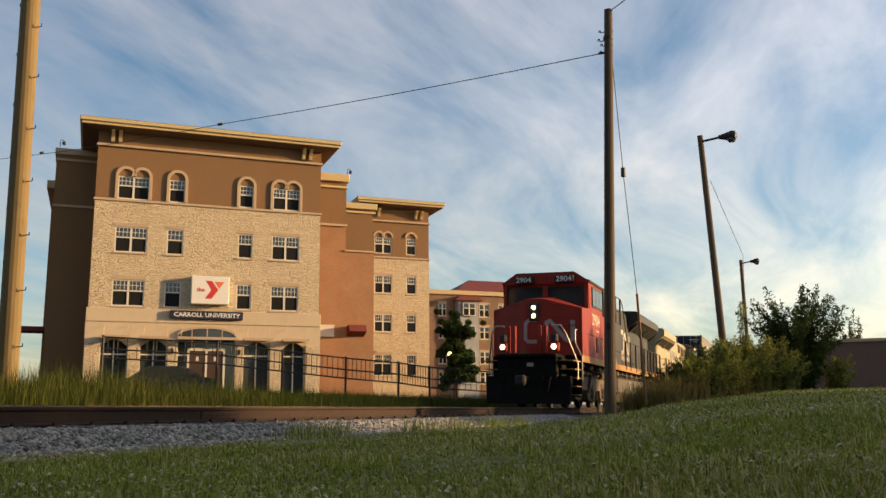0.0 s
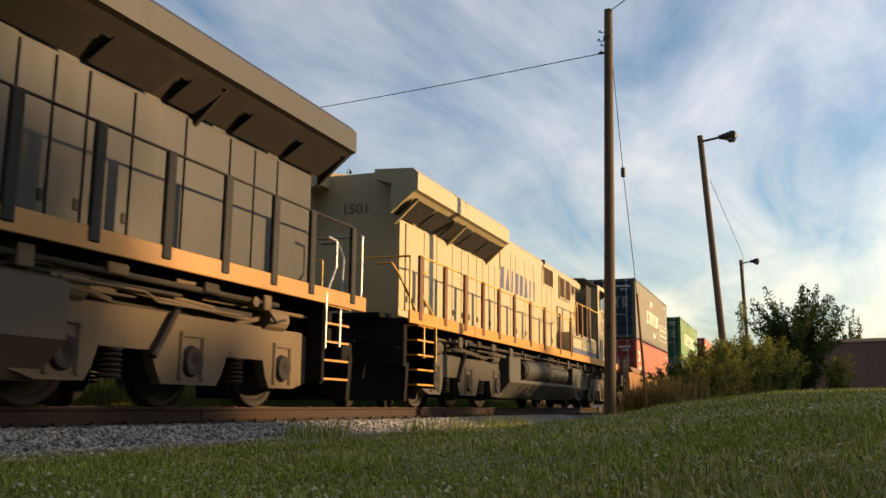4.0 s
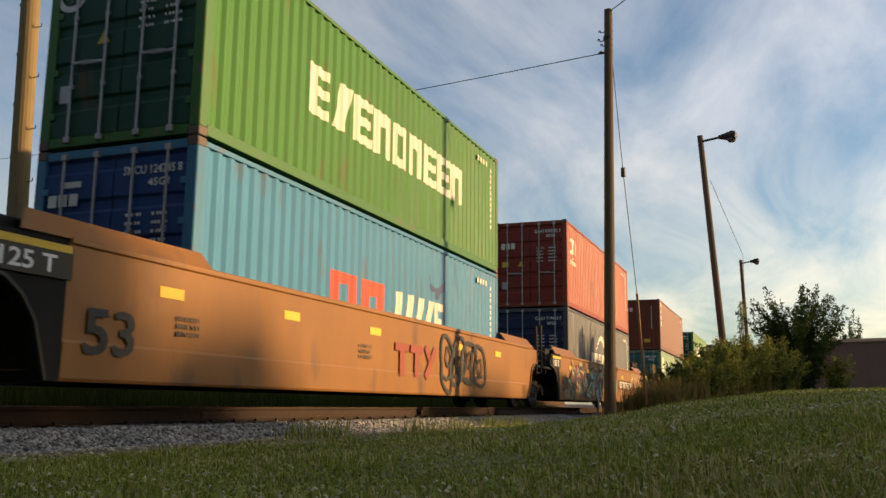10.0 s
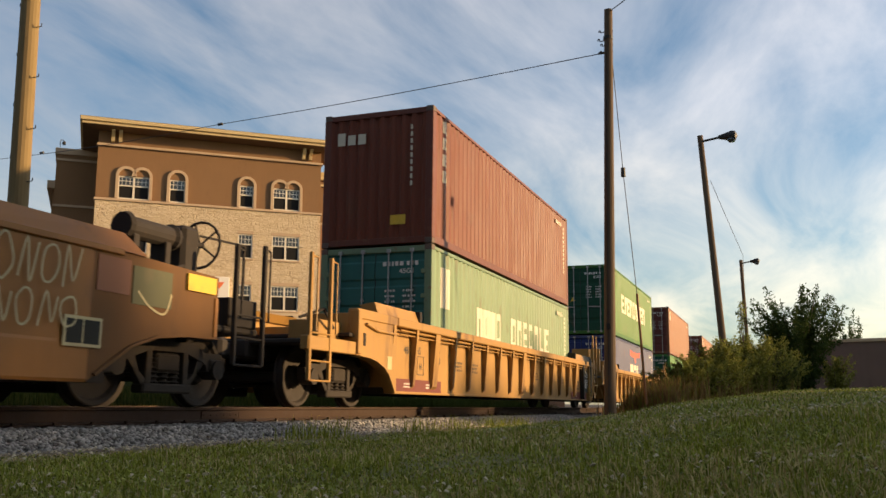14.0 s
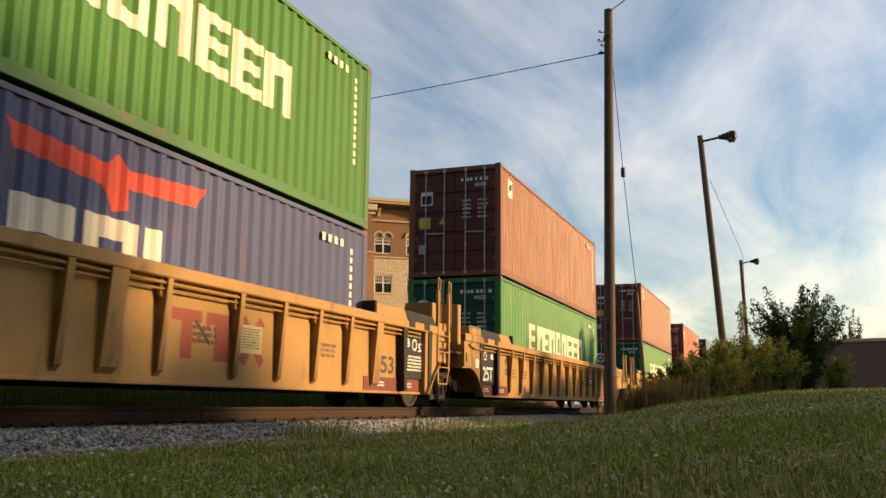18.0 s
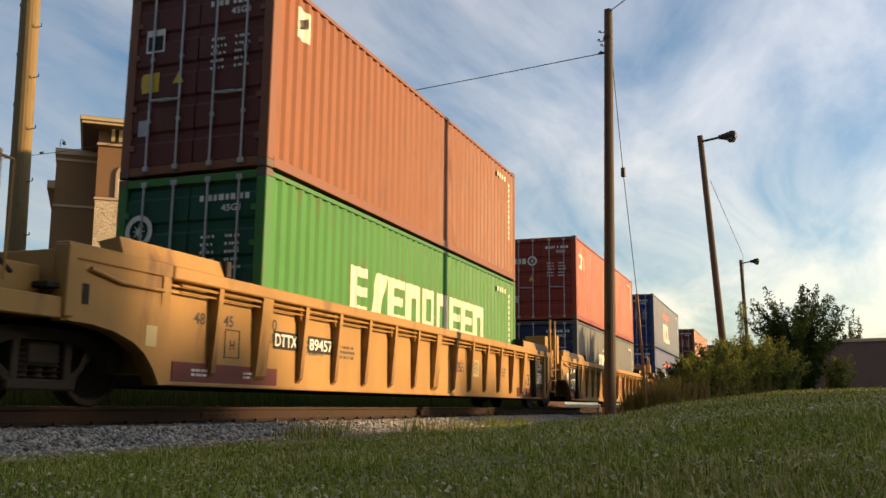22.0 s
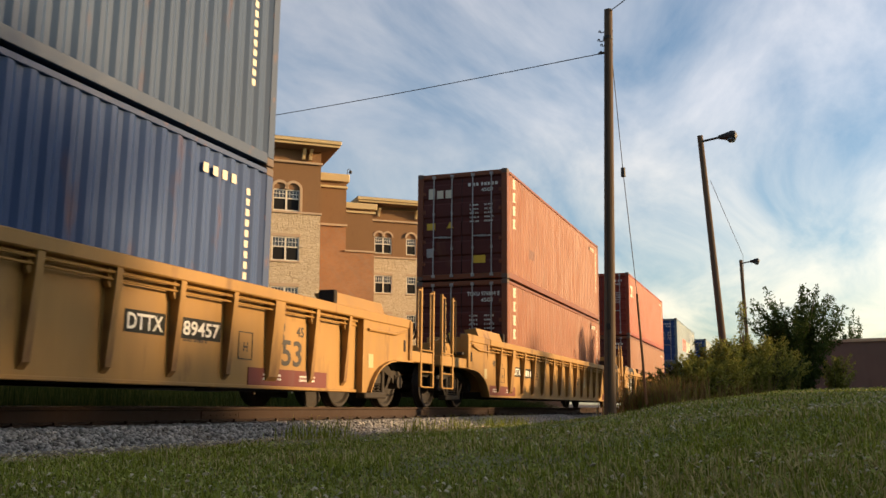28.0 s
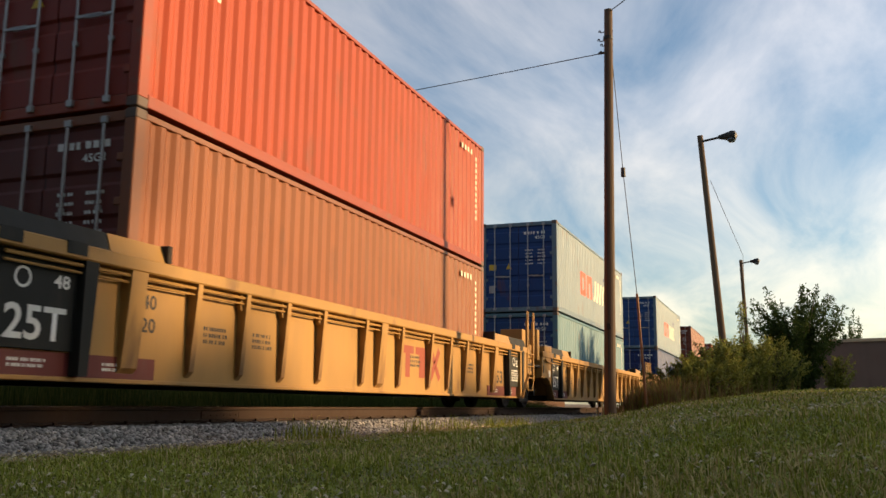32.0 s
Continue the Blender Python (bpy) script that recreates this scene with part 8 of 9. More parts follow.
    nb = part("name_sign", Shape().box(4.1, 8.36, -0.35, -0.12, 3.22, 3.70, 0.02), mat("sign_navy", lambda: plain("sign_navy", (0.015, 0.015, 0.03), 0.4)), th, "dark navy sign board with white lettering")
    letters("lettering", "CARROLL UNIVERSITY", 0.26, mat("sign_letters", lambda: plain("sign_letters", (0.75, 0.73, 0.68), 0.5)), nb, Matrix.Translation((4.33, -0.354, 3.33)), 3.85)
    hip_eave(th, -0.4, 13.1, 0.0, 14, 14.42, M)
    for x in (0.40, 0.82, 11.92, 12.36):
        bracket(th, x, 0.0, 14.4, M)
    # the block behind on the left, in the front block's shade
    part("rear_wing", Shape().box(-2.85, -0.4, 5, 16, -2.4, 14.0), M["brown"], th)
    part("parapet", Shape().box(-2.95, -0.3, 4.9, 16.1, 14.0, 14.42, 0.03).box(-2.9, -0.35, 4.94, 16, 13.6, 13.75), M["trim"], th)
    part("string_course", Shape().box(-2.9, -0.4, 4.93, 5.0, 10.6, 10.75), M["trim"], th)
    part("rear_wing", Shape().box(-3.15, -2.85, 9, 20, -2.4, 12.6), M["brown"], th)
    part("parapet", Shape().box(-3.5, -2.85, 8.6, 20, 12.6, 13.15, 0.03), M["trim"], th)
    part("side_canopy", Shape().box(-4.6, -2.85, 7, 9, 2.9, 3.2, 0.03).box(-4.45, -4.3, 7.2, 7.35, -2.4, 2.9), M["red"], th)
    # set-back brick part
    part("brick_wall", Shape().box(13.1, 17.9, 4, 4.4, -2.4, 8.6), M["brick"], th, "orange brick wall")
    part("brick_wall", Shape().box(13.1, 15.88, 4.04, 4.4, 8.6, 10.4), M["brick"], th)
    part("stucco_wall", Shape().box(13.1, 15.88, 4.02, 4.4, 10.4, 13.5), M["brown"], th)
    part("stucco_wall", Shape().box(15.88, 19.0, 8, 8.4, 8.6, 12.6), M["brown"], th)
    part("brick_side", Shape().box(17.6, 17.9, 4.4, 14.9, -2.4, 8.6), M["brick"], th)
    part("string_course", Shape().box(13.1, 15.95, 3.9, 4.1, 10.35, 10.5), M["trim"], th)
    part("string_course", Shape().box(15.8, 17.97, 3.9, 4.1, 8.6, 8.72), M["trim"], th)
    part("parapet", Shape().box(13.1, 16.05, 3.8, 4.6, 13.5, 14.05, 0.03).box(13.1, 15.95, 3.9, 4.2, 13.05, 13.2), M["eave"], th)
    part("parapet", Shape().box(15.9, 19.3, 7.8, 8.6, 12.6, 13.05, 0.03).box(15.9, 19.2, 7.9, 8.2, 12.3, 12.45), M["eave"], th)
    part("flat_roof", Shape().box(13.1, 15.88, 4.4, 14, 12.4, 12.5).box(15.88, 19.0, 8.4, 14, 12.3, 12.4), M["roofing"], th)
    part("wall_vent", Shape().box(14.0, 15.1, 3.92, 4.0, 2.75, 3.45).box(13.95, 15.15, 3.9, 4.0, 2.7, 2.76).box(13.95, 15.15, 3.9, 4.0, 3.44, 3.5), M["frame"], th)
    part("red_canopy", Shape().prism([(3.2, 3.05), (4.0, 2.75), (4.0, 3.45), (3.4, 3.5)], "x", 16.0, 17.2), M["red"], th)
    # corner block farther back, with its own eaves
    cols2 = [(21.30, 22.80, True), (24.08, 24.94, False)]
    rows2 = [(0.55, 2.30), (4.12, 5.60), (7.32, 8.82)]
    part("wall", holed_wall(20.6, 26.1, -2.4, 10.3, 15, 15.4, [(a, b, z0, z1) for a, b, _ in cols2 for z0, z1 in rows2]), M["stone"], th, "split-face tan stone wall")
    part("upper_wall", holed_wall(20.6, 26.1, 10.3, 14.45, 15.06, 15.4, [(a, b, 10.65, 12.05) for a, b, _ in cols2]), M["brown"], th)
    part("side_wall", Shape().box(25.8, 26.1, 15.4, 27, -2.4, 13.9), M["brown"], th)
    for a, b, dbl in cols2:
        for z0, z1 in rows2:
            build_window(th, a, b, z0, z1, 15, M, dbl)
        w = build_window(th, a, b, 10.65, 12.05, 15.06, M, dbl, sill=False)
        n = 2 if dbl else 1
        for k in range(n):
            p = (b - a) / n
            part("arch", arch_ring(a + p * (k + 0.5), 12.05, p / 2 - 0.02, 0.16, 14.96, 15.08), M["trim"], w)
    for z in (10.25, 13.35):
        part("string_course", Shape().box(20.5, 26.2, 14.9, 15.4, z, z + 0.15, 0.02), M["trim"], th)
    hip_eave(th, 20.6, 26.1, 15.0, 27, 14.7, M, 1.0)
    for x in (21.6, 24.9, 25.4):
        bracket(th, x, 15.0, 14.45, M)
    # cameras on curved brackets at two roof corners
    for x, y, z in ((-2.7, 4.9, 14.42), (15.9, 3.9, 13.95)):
        part("roof_camera", Shape().path([(x, y, z), (x, y, z + 0.45), (x + 0.06, y, z + 0.52), (x + 0.16, y, z + 0.52), (x + 0.22, y, z + 0.44)], 0.02).lathe([(0, 0.0), (0.0, 0.09), (0.13, 0.12), (0.22, 0.07), (0.24, 0.0)], "z", (x + 0.22, y, z + 0.2), 12), M["metal"], th)


def build_far_building():
    M = wall_mats()
    m = Matrix.Translation((88.36, 34.9, 2.0)) @ Matrix.Rotation(radians(-48), 4, "Z")
    th = thing("apartment_building", "distant brick apartment block with a grey bay and white windows", "building", m=m)
    grey = mat("b_grey", lambda: paint("grey_panel", (0.30, 0.30, 0.30), 0.8, 0, 0.1))
    floors = [(0.75, 2.0), (2.85, 4.2), (5.55, 6.9), (7.95, 9.35)]
    cols = [(1.04, 1.95), (5.8, 7.0), (8.1, 9.2)]
    part("wall", holed_wall(-6, 16, -2, 10.5, 0, 0.4, [(a, b, *f) for a, b in cols for f in floors]), mat("b_brick2", lambda: brickwork("far_brick", (0.26, 0.12, 0.06), (0.20, 0.09, 0.045))), th, "brown brick wall")
    part("parapet", Shape().box(-6.1, 16.1, -0.2, 0.5, 10.3, 10.75), M["eave"], th)
    part("bay", Shape().box(3.0, 5.4, -0.7, 0, -2, 9.6), grey, th, "grey panelled bay")
    part("bay_roof", Shape().prism([(2.6, 9.6), (5.8, 9.6), (5.3, 10.1), (3.1, 10.1)], "y", -1.1, 0.0), M["red"], th)
    for f in floors:
        for a, b in cols:
            build_window(th, a, b, *f, 0, M, True, grid=False)
        build_window(th, 3.5, 4.95, *f, -0.95, M, True, grid=False, sill=False)
    part("rear_block", Shape().box(-6, 16, 0.4, 14, -2, 10.4), M["brown"], th)
    part("roof", Shape().put([(3.5, 3, 10.5), (16, 3, 10.5), (16, 13, 10.5), (3.5, 13, 10.5), (8, 8, 13.2), (13, 8, 13.2)], [(0, 1, 5, 4), (1, 2, 5), (2, 3, 4, 5), (3, 0, 4), (0, 1, 2, 3)]), M["red"], th)


build_main_building()
build_far_building()


def build_low_building():
    """The dark flat-roofed shed at the far end of the lawn."""
    wall = paint("shed_wall", (0.15, 0.095, 0.075), 0.9, 0, 0.3, (0.07, 0.05, 0.04), True, 0.004, 3)
    th = thing("shed_building", "low dark brown flat-roofed industrial building beyond the lawn", "building", m=Matrix.Translation((60, -3.0, 0.3)))
    part("wall", Shape().box(0, 14, -34, 1.5, -1, 3.55), wall, th)
    part("coping", Shape().box(-0.1, 14.1, -34.1, 1.6, 3.55, 3.75, 0.02), mat("b_trim", None), th)
    part("buttress", Shape().box(-0.15, 0, -4.9, -4.5, -1, 3.5), wall, th)
    part("chimney_pipe", Shape().tube((2, -6.6, 3.7), (2, -6.6, 4.6), 0.14, 10).box(1.8, 2.2, -6.8, -6.4, 3.7, 3.95), mat("b_metal", None), th)
    part("wall_lamp", Shape().box(-0.12, 0, -3.35, -3.1, 0.9, 1.15, 0.02), mat("b_frame", None), th)


build_low_building()


# ---- poles, lamps, wires ----
def build_poles():
    wood = paint("pole_wood", (0.185, 0.130, 0.058), 0.9, 0, 0.55, (0.07, 0.045, 0.03), True, 0.012, 7)
    grey_wood = paint("old_pole_wood", (0.095, 0.066, 0.044), 0.9, 0, 0.55, (0.06, 0.045, 0.035), True, 0.012, 7)
    dark = mat("b_metal", None)
    wire = mat("wire", lambda: plain("wire_dark", (0.02, 0.02, 0.022), 0.6))

    def hop(name, label, pts, r):
        cu = Shape().path(pts, r, 5)
        return solid(name, cu, wire, label, "wire")
    a = thing("utility_pole", "weathered brown wooden utility pole with bolts and a guy wire", "utility pole", m=Matrix.Translation((18.72, 3.398, 0)))
    part("shaft", Shape().tube((0, 0.02, -0.6), (0, -0.318, 8.657), 0.128, 16, 0.092), grey_wood, a)
    for z, k in ((8.15, 0.19), (7.95, 0.21), (7.83, 0.15), (7.66, 0.17)):
        y = -0.3 * z / 8.6
        part("bolt", Shape().path([(-0.02, y + k, z), (-0.02, y + k, z + 0.04), (0, y + k - 0.03, z + 0.05), (0, y + k - 0.03, z), (0, y - 0.12, z)], 0.011, 6), dark, a)
    part("wire_clamp", Shape().tube((0, -0.19, 7.67), (0.0, -0.06, 7.67), 0.028, 8), dark, a)
    part("pole_band", Shape().tube((0, -0.285, 7.96), (0, -0.288, 8.03), 0.108, 16), dark, a)
    part("ground_wire", Shape().path([(-0.10, -0.24, 7.7), (-0.112, -0.15, 5.0), (-0.122, -0.07, 2.4), (-0.13, 0.0, -0.1)], 0.007, 5), dark, a)
    part("pole_tag", Shape().box(-0.128, -0.12, -0.10, -0.02, 1.55, 1.68), dark, a)
    b = thing("utility_pole", "tall pale wooden utility pole with climbing steps", "utility pole", m=Matrix.Translation((13.3, 14.01, 0)))
    part("shaft", Shape().tube((0, 0, -0.6), (0, 0.225, 11.5), 0.205, 18, 0.185), wood, b)
    for k in range(14):
        z = 1.2 + k * 0.55
        sg = 1 if k % 2 else -1
        part("climbing_step", Shape().path([(0, 0.011 * k, z), (0, sg * 0.31 + 0.011 * k, z), (0, sg * 0.31 + 0.011 * k, z + 0.06)], 0.011, 5), dark, b)
    # span wire from the near pole over the track, sagging a little, with insulators
    pts2 = [(18.72 + (22.89 - 18.72) * k, 3.30 + (16.12 - 3.30) * k, 7.66 + (8.90 - 7.66) * k - 0.06 * math.sin(math.pi * k)) for k in np.linspace(0, 1, 17)]
    pts3 = [(22.89 + (25.5 - 22.89) * k, 16.12 + (28.12 - 16.12) * k, 8.90 + (9.76 - 8.90) * k - 0.1 * math.sin(math.pi * k)) for k in np.linspace(0, 1, 9)]
    hop("span_wire", "thin dark cable strung over the track", pts2 + pts3[1:], 0.011)
    solid("insulator", Shape().lathe([(-0.09, 0.0), (-0.08, 0.045), (0.08, 0.045), (0.09, 0.0)], "y", (22.89, 16.12, 8.90), 10), wire, "small dark strain insulator on the cable", "insulator")
    solid("insulator", Shape().lathe([(-0.09, 0.0), (-0.08, 0.045), (0.08, 0.045), (0.09, 0.0)], "y", (24.9, 25.4, 9.55), 10), wire, "small dark strain insulator on the cable", "insulator")
    hop("top_wire", "thin dark cable running off overhead", [(18.7, 3.06, 8.6), (18.4, 2.657, 8.68), (15.0, -2.0, 9.6), (10.0, -9.0, 11.0)], 0.011)
    hop("guy_wire", "steel guy wire that stays the wooden pole", [(18.72, 3.05, 7.63), (19.27, 3.0, 5.06), (19.79, 2.9, 2.42), (20.15, 2.86, 0.05)], 0.009)
    solid("insulator", Shape().lathe([(-0.11, 0.0), (-0.10, 0.05), (0.10, 0.05), (0.11, 0.0)], "z", (19.27, 3.0, 5.06), 10), wire, "small dark strain insulator on the guy wire", "insulator")
    solid("guy_guard", Shape().tube((19.79, 2.9, 2.42), (20.15, 2.86, 0.02), 0.028, 8), paint("guard_rust", (0.24, 0.12, 0.06), 0.7), "rusty tube guarding the foot of the guy wire", "guard")
    for (x, y, z, top, lean, arm, r) in ((37.94, 2.08, 0.1, 11.2, 0.53, 1.35, 0.155), (69.9, 2.30, 0.1, 10.8, 0.12, 1.2, 0.16)):
        s = thing("street_lamp", "wooden lamp pole with a dark cobra-head light on a short arm", "street lamp", "street lamps", m=Matrix.Translation((x, y, z)))
        part("shaft", Shape().tube((0, 0, -0.5), (0, lean, top), r, 14, r * 0.75), grey_wood, s)
        part("arm", Shape().path([(0, lean, top - 0.26), (0, lean - arm * 0.35, top - 0.20), (0, lean - arm * 0.6, top - 0.15)], 0.05, 8), dark, s)
        head = Shape()
        head.lathe([(lean - arm * 0.5, 0.0), (lean - arm * 0.55, 0.08), (lean - arm * 0.75, 0.15), (lean - arm * 0.95, 0.23), (lean - arm * 1.05, 0.2), (lean - arm * 1.12, 0.0)], "y", (0, 0, top - 0.15), 14)
        part("lamp_head", head, dark, s)
        part("lens", Shape().lathe([(-0.16, 0.0), (-0.14, 0.12), (-0.05, 0.18), (0.0, 0.18)], "z", (0, lean - arm * 0.93, top - 0.27), 14), mat("b_glass", None), s)
    hop("lamp_wire", "thin cable between the lamp poles", [(37.9, 2.3, 9.3), (50, 1.6, 8.0), (69.9, 2.3, 9.0)], 0.012)


build_poles()


def build_fence():
    metal = mat("b_metal", None)
    th = thing("fence", "black metal rail fence along the top of the bank", "fence")
    pts = [(28.5, 25.2, 1.95), (31.2, 21.7, 1.75), (32.63, 19.48, 1.45), (33.9, 17.18, 1.15), (34.84, 15.18, 0.95), (35.34, 13.97, 0.75), (37.0, 11.6, 0.55)]
    for (x0, y0, z0), (x1, y1, z1) in zip(pts[:-1], pts[1:]):
        n = 3
        for h in (0.98, 0.5, 0.14):
            part("rail", Shape().tube((x0, y0, z0 + h), (x1, y1, z1 + h), 0.03, 6), metal, th)
        for k in range(n):
            u = k / n
            x, y, z = x0 + (x1 - x0) * u, y0 + (y1 - y0) * u, z0 + (z1 - z0) * u
            if k == 0:
                part("post", Shape().box(x - 0.035, x + 0.035, y - 0.035, y + 0.035, z - 1.2, z + 1.05), metal, th)
        for k in range(12):
            u = (k + 0.5) / 12
            x, y, z = x0 + (x1 - x0) * u, y0 + (y1 - y0) * u, z0 + (z1 - z0) * u
            part("picket", Shape().box(x - 0.01, x + 0.01, y - 0.01, y + 0.01, z + 0.14, z + 0.98), metal, th)


build_fence()


def build_parked_car():
    body = paint("car_paint", (0.05, 0.055, 0.065), 0.25, 0.3, 0.05, streak=False, spec=0.6)
    th = thing("car", "dark grey parked saloon car half hidden by weeds", "car", m=Matrix.Translation((29.95, 26.35, 0.44)) @ Matrix.Rotation(radians(-50), 4, "Z"))
    part("body", Shape().prism([(0, 0.3), (0.05, 0.75), (1.0, 0.9), (3.95, 0.96), (4.45, 0.85), (4.5, 0.35)], "y", -0.88, 0.88), body, th)
    part("roof", Shape().prism([(0.95, 0.9), (1.7, 1.40), (3.15, 1.42), (3.95, 0.95)], "y", -0.72, 0.72), body, th)
    part("side_glass", Shape().prism([(1.2, 0.95), (1.75, 1.34), (3.05, 1.35), (3.6, 0.97)], "y", -0.735, 0.735), mat("b_glass", None), th)
    for x in (0.85, 3.65):
        for y in (-0.8, 0.8):
            part("wheel", Shape().lathe([(-0.1, 0.0), (-0.1, 0.28), (-0.07, 0.32), (0.07, 0.32), (0.1, 0.28), (0.1, 0.0)], "y", (x, y, 0.32), 18), mat("seal", None), th)


build_parked_car()


def build_lantern():
    """The lit globe lamp by the far building."""
    th = thing("lantern", "lit globe lamp on a post by the far building", "lamp", m=Matrix.Translation((66.6, 24.55, 1.0)))
    part("post", Shape().tube((0, 0, -1), (0, 0, 3.1), 0.05, 8), mat("b_metal", None), th)
    part("globe", Shape().lathe([(-0.2, 0.0), (-0.17, 0.14), (0, 0.22), (0.17, 0.14), (0.2, 0.0)], "z", (0, 0, 3.3), 14), glowing("globe_lit", (1.0, 0.55, 0.15), 3.0), th)


build_lantern()


# ---- plants ----
def blade_mesh(name, x, y, z, h, w, rng, material, lean=0.45):
    """Grass: one bent blade, three triangles, at each place."""
    n = len(x)
    a = rng.random(n) * 2 * np.pi
    d = np.stack([np.cos(a), np.sin(a), np.zeros(n)], -1)
    s = np.stack([-np.sin(a), np.cos(a), np.zeros(n)], -1)
    k = rng.random(n) * lean
    p = np.stack([x, y, z], -1)
    up = np.array([0, 0, 1.0])
    H, W = h[:, None], w[:, None]
    mid = p + up * H * 0.55 + d * H * k[:, None] * 0.35
    tip = p + up * H * (1 - 0.35 * k[:, None]) + d * H * k[:, None] * 1.1
    v = np.stack([p - s * W / 2, p + s * W / 2, mid - s * W * 0.4, mid + s * W * 0.4, tip], 1)
    f = np.array([(0, 1, 3), (0, 3, 2), (2, 3, 4)])
    faces = (np.arange(n) * 5)[:, None, None] + f[None]
    return flat_mesh(name, v.reshape(-1, 3), faces.reshape(-1, 3), material)


def grow_lawn():
    rng = np.random.default_rng(11)
    green = scattered("lawn_grass", (0.014, 0.040, 0.004), (0.42, 0.46, 0.075), 0.7, 1.3, translucent=0.25)
    dry = scattered("lawn_dry", (0.26, 0.20, 0.07), (0.66, 0.56, 0.27), 0.8, 1.3, translucent=0.2)
    n = 230000
    r = 0.5 * (26 / 0.5) ** (rng.random(n) ** 0.75)
    az = np.radians(np.where(rng.random(n) < 0.75, -14 + 74 * rng.random(n), 360 * rng.random(n)))
    x, y = r * np.cos(az), r * np.sin(az)
    edge = 4.98 + 0.15 * np.sin(x * 1.7) + 0.15 * np.sin(x * 4.1)
    ok = y < edge
    x, y, r = x[ok], y[ok], r[ok]
    patch = np.sin(x * 1.1 + 2.0 * np.sin(y * 0.9)) * np.cos(y * 1.5 - x * 0.4)
    tuft = np.sin(x * 3.1 + 1.9 * np.sin(y * 2.7)) * np.cos(y * 3.7 - 1.3 * np.sin(x * 1.9))
    tall = (tuft > 0.62) & (rng.random(len(x)) < 0.45)
    strip = smooth01(3.6, 4.9, y)
    h = (0.012 + 0.030 * rng.random(len(x)) ** 1.5) * (1 + 0.55 * patch) * (1 - 0.5 * strip) + tall * 0.055 * rng.random(len(x))
    w = 0.0024 + 0.0009 * r * (0.6 + 0.8 * rng.random(len(x)))
    isdry = rng.random(len(x)) < 0.17 + 0.26 * (np.sin(0.7 * x + 1.3 * np.sin(0.8 * y)) * np.cos(0.9 * y + 0.5 * x) > 0.25) + 0.55 * strip
    z = ground_z(x, y) - 0.004
    for mask, m, nm, lab in ((~isdry, green, "lawn_grass", "short green lawn grass with longer tufts"), (isdry, dry, "dry_grass", "dry straw-coloured blades in the lawn")):
        ob = new(nm, blade_mesh(nm, x[mask], y[mask], z[mask], h[mask], w[mask], rng, m, 1.1))
        tagged(ob, lab, "grass", kind="stuff")
    # small round leaves of clover and plantain between the blades
    n = 75000
    r = 0.5 * (24 / 0.5) ** (rng.random(n) ** 0.75)
    az = np.radians(np.where(rng.random(n) < 0.75, -14 + 74 * rng.random(n), 360 * rng.random(n)))
    x, y = r * np.cos(az), r * np.sin(az)
    patch = np.sin(x * 0.9 + 1.7 * np.sin(y * 1.3)) + 0.8 * np.sin(2.3 * x - 1.9 * y)
    ok = (y < 4.7) & (rng.random(n) < 0.35 + 0.5 * (patch > 0.1))
    x, y, r = x[ok], y[ok], r[ok]
    n = len(x)
    a, tilt = rng.random(n) * 2 * np.pi, 0.9 * rng.random(n)
    u = np.stack([np.cos(a) * np.cos(tilt), np.sin(a) * np.cos(tilt), np.sin(tilt)], -1)
    t = np.stack([-np.sin(a), np.cos(a), 0.3 * (rng.random(n) - 0.5)], -1)
    p = np.stack([x, y, ground_z(x, y) + 0.006 + 0.022 * rng.random(n)], -1)
    s = (0.0030 + 0.0009 * r)[:, None] * (0.5 + 0.9 * rng.random(n))[:, None]
    v = np.stack([p - u * s, p - u * s * 0.3 + t * s * 0.7, p + u * s * 0.7 + t * s * 0.6, p + u * s, p + u * s * 0.7 - t * s * 0.6, p - u * s * 0.3 - t * s * 0.7], 1)
    f = (np.arange(n) * 6)[:, None] + np.arange(6)[None]
    leafm = scattered("clover_leaf", (0.018, 0.048, 0.006), (0.46, 0.50, 0.13), 0.6, 1.3, translucent=0.25)
    ob = new("clover", flat_mesh("clover", v.reshape(-1, 3), f, leafm))
    tagged(ob, "low clover leaves scattered through the lawn", "clover", kind="stuff")
    # pale specks that paint in glints off clover leaves, and dead leaves
    n = 2600
    r = 1.2 * 9 ** rng.random(n)
    az = np.radians(-12 + 66 * rng.random(n))
    x, y = r * np.cos(az), r * np.sin(az)
    bed = (y < 4.6) & (np.sin(x * 1.3 + 1.1 * np.sin(y * 1.7)) > -0.3)
    x = np.concatenate([x[bed], 3 + 16 * rng.random(900)])
    y = np.concatenate([y[bed], 4.75 + 0.6 * rng.random(900)])
    n = len(x)
    a = rng.random(n) * 2 * np.pi
    s = (0.005 + 0.0012 * np.hypot(x, y)) * (0.6 + 0.7 * rng.random(n))
    p = np.stack([x, y, ground_z(x, y) + 0.020 * rng.random(n) + 0.004], -1)
    u, t = np.stack([np.cos(a), np.sin(a), 0.5 * rng.random(n)], -1) * s[:, None], np.stack([-np.sin(a), np.cos(a), 0.4 * rng.random(n)], -1) * s[:, None]
    up = np.array([0, 0, 1.0]) * s[:, None] * 0.7
    v = np.stack([p - u, p - t, p + u, p + t, p + up], 1)
    f = (np.arange(n) * 5)[:, None, None] + np.array([(0, 1, 4), (1, 2, 4), (2, 3, 4), (3, 0, 4)])[None]
    pale = scattered("glints_and_dead_leaves", (0.10, 0.07, 0.035), (0.66, 0.60, 0.42), 0.8, 0.6)
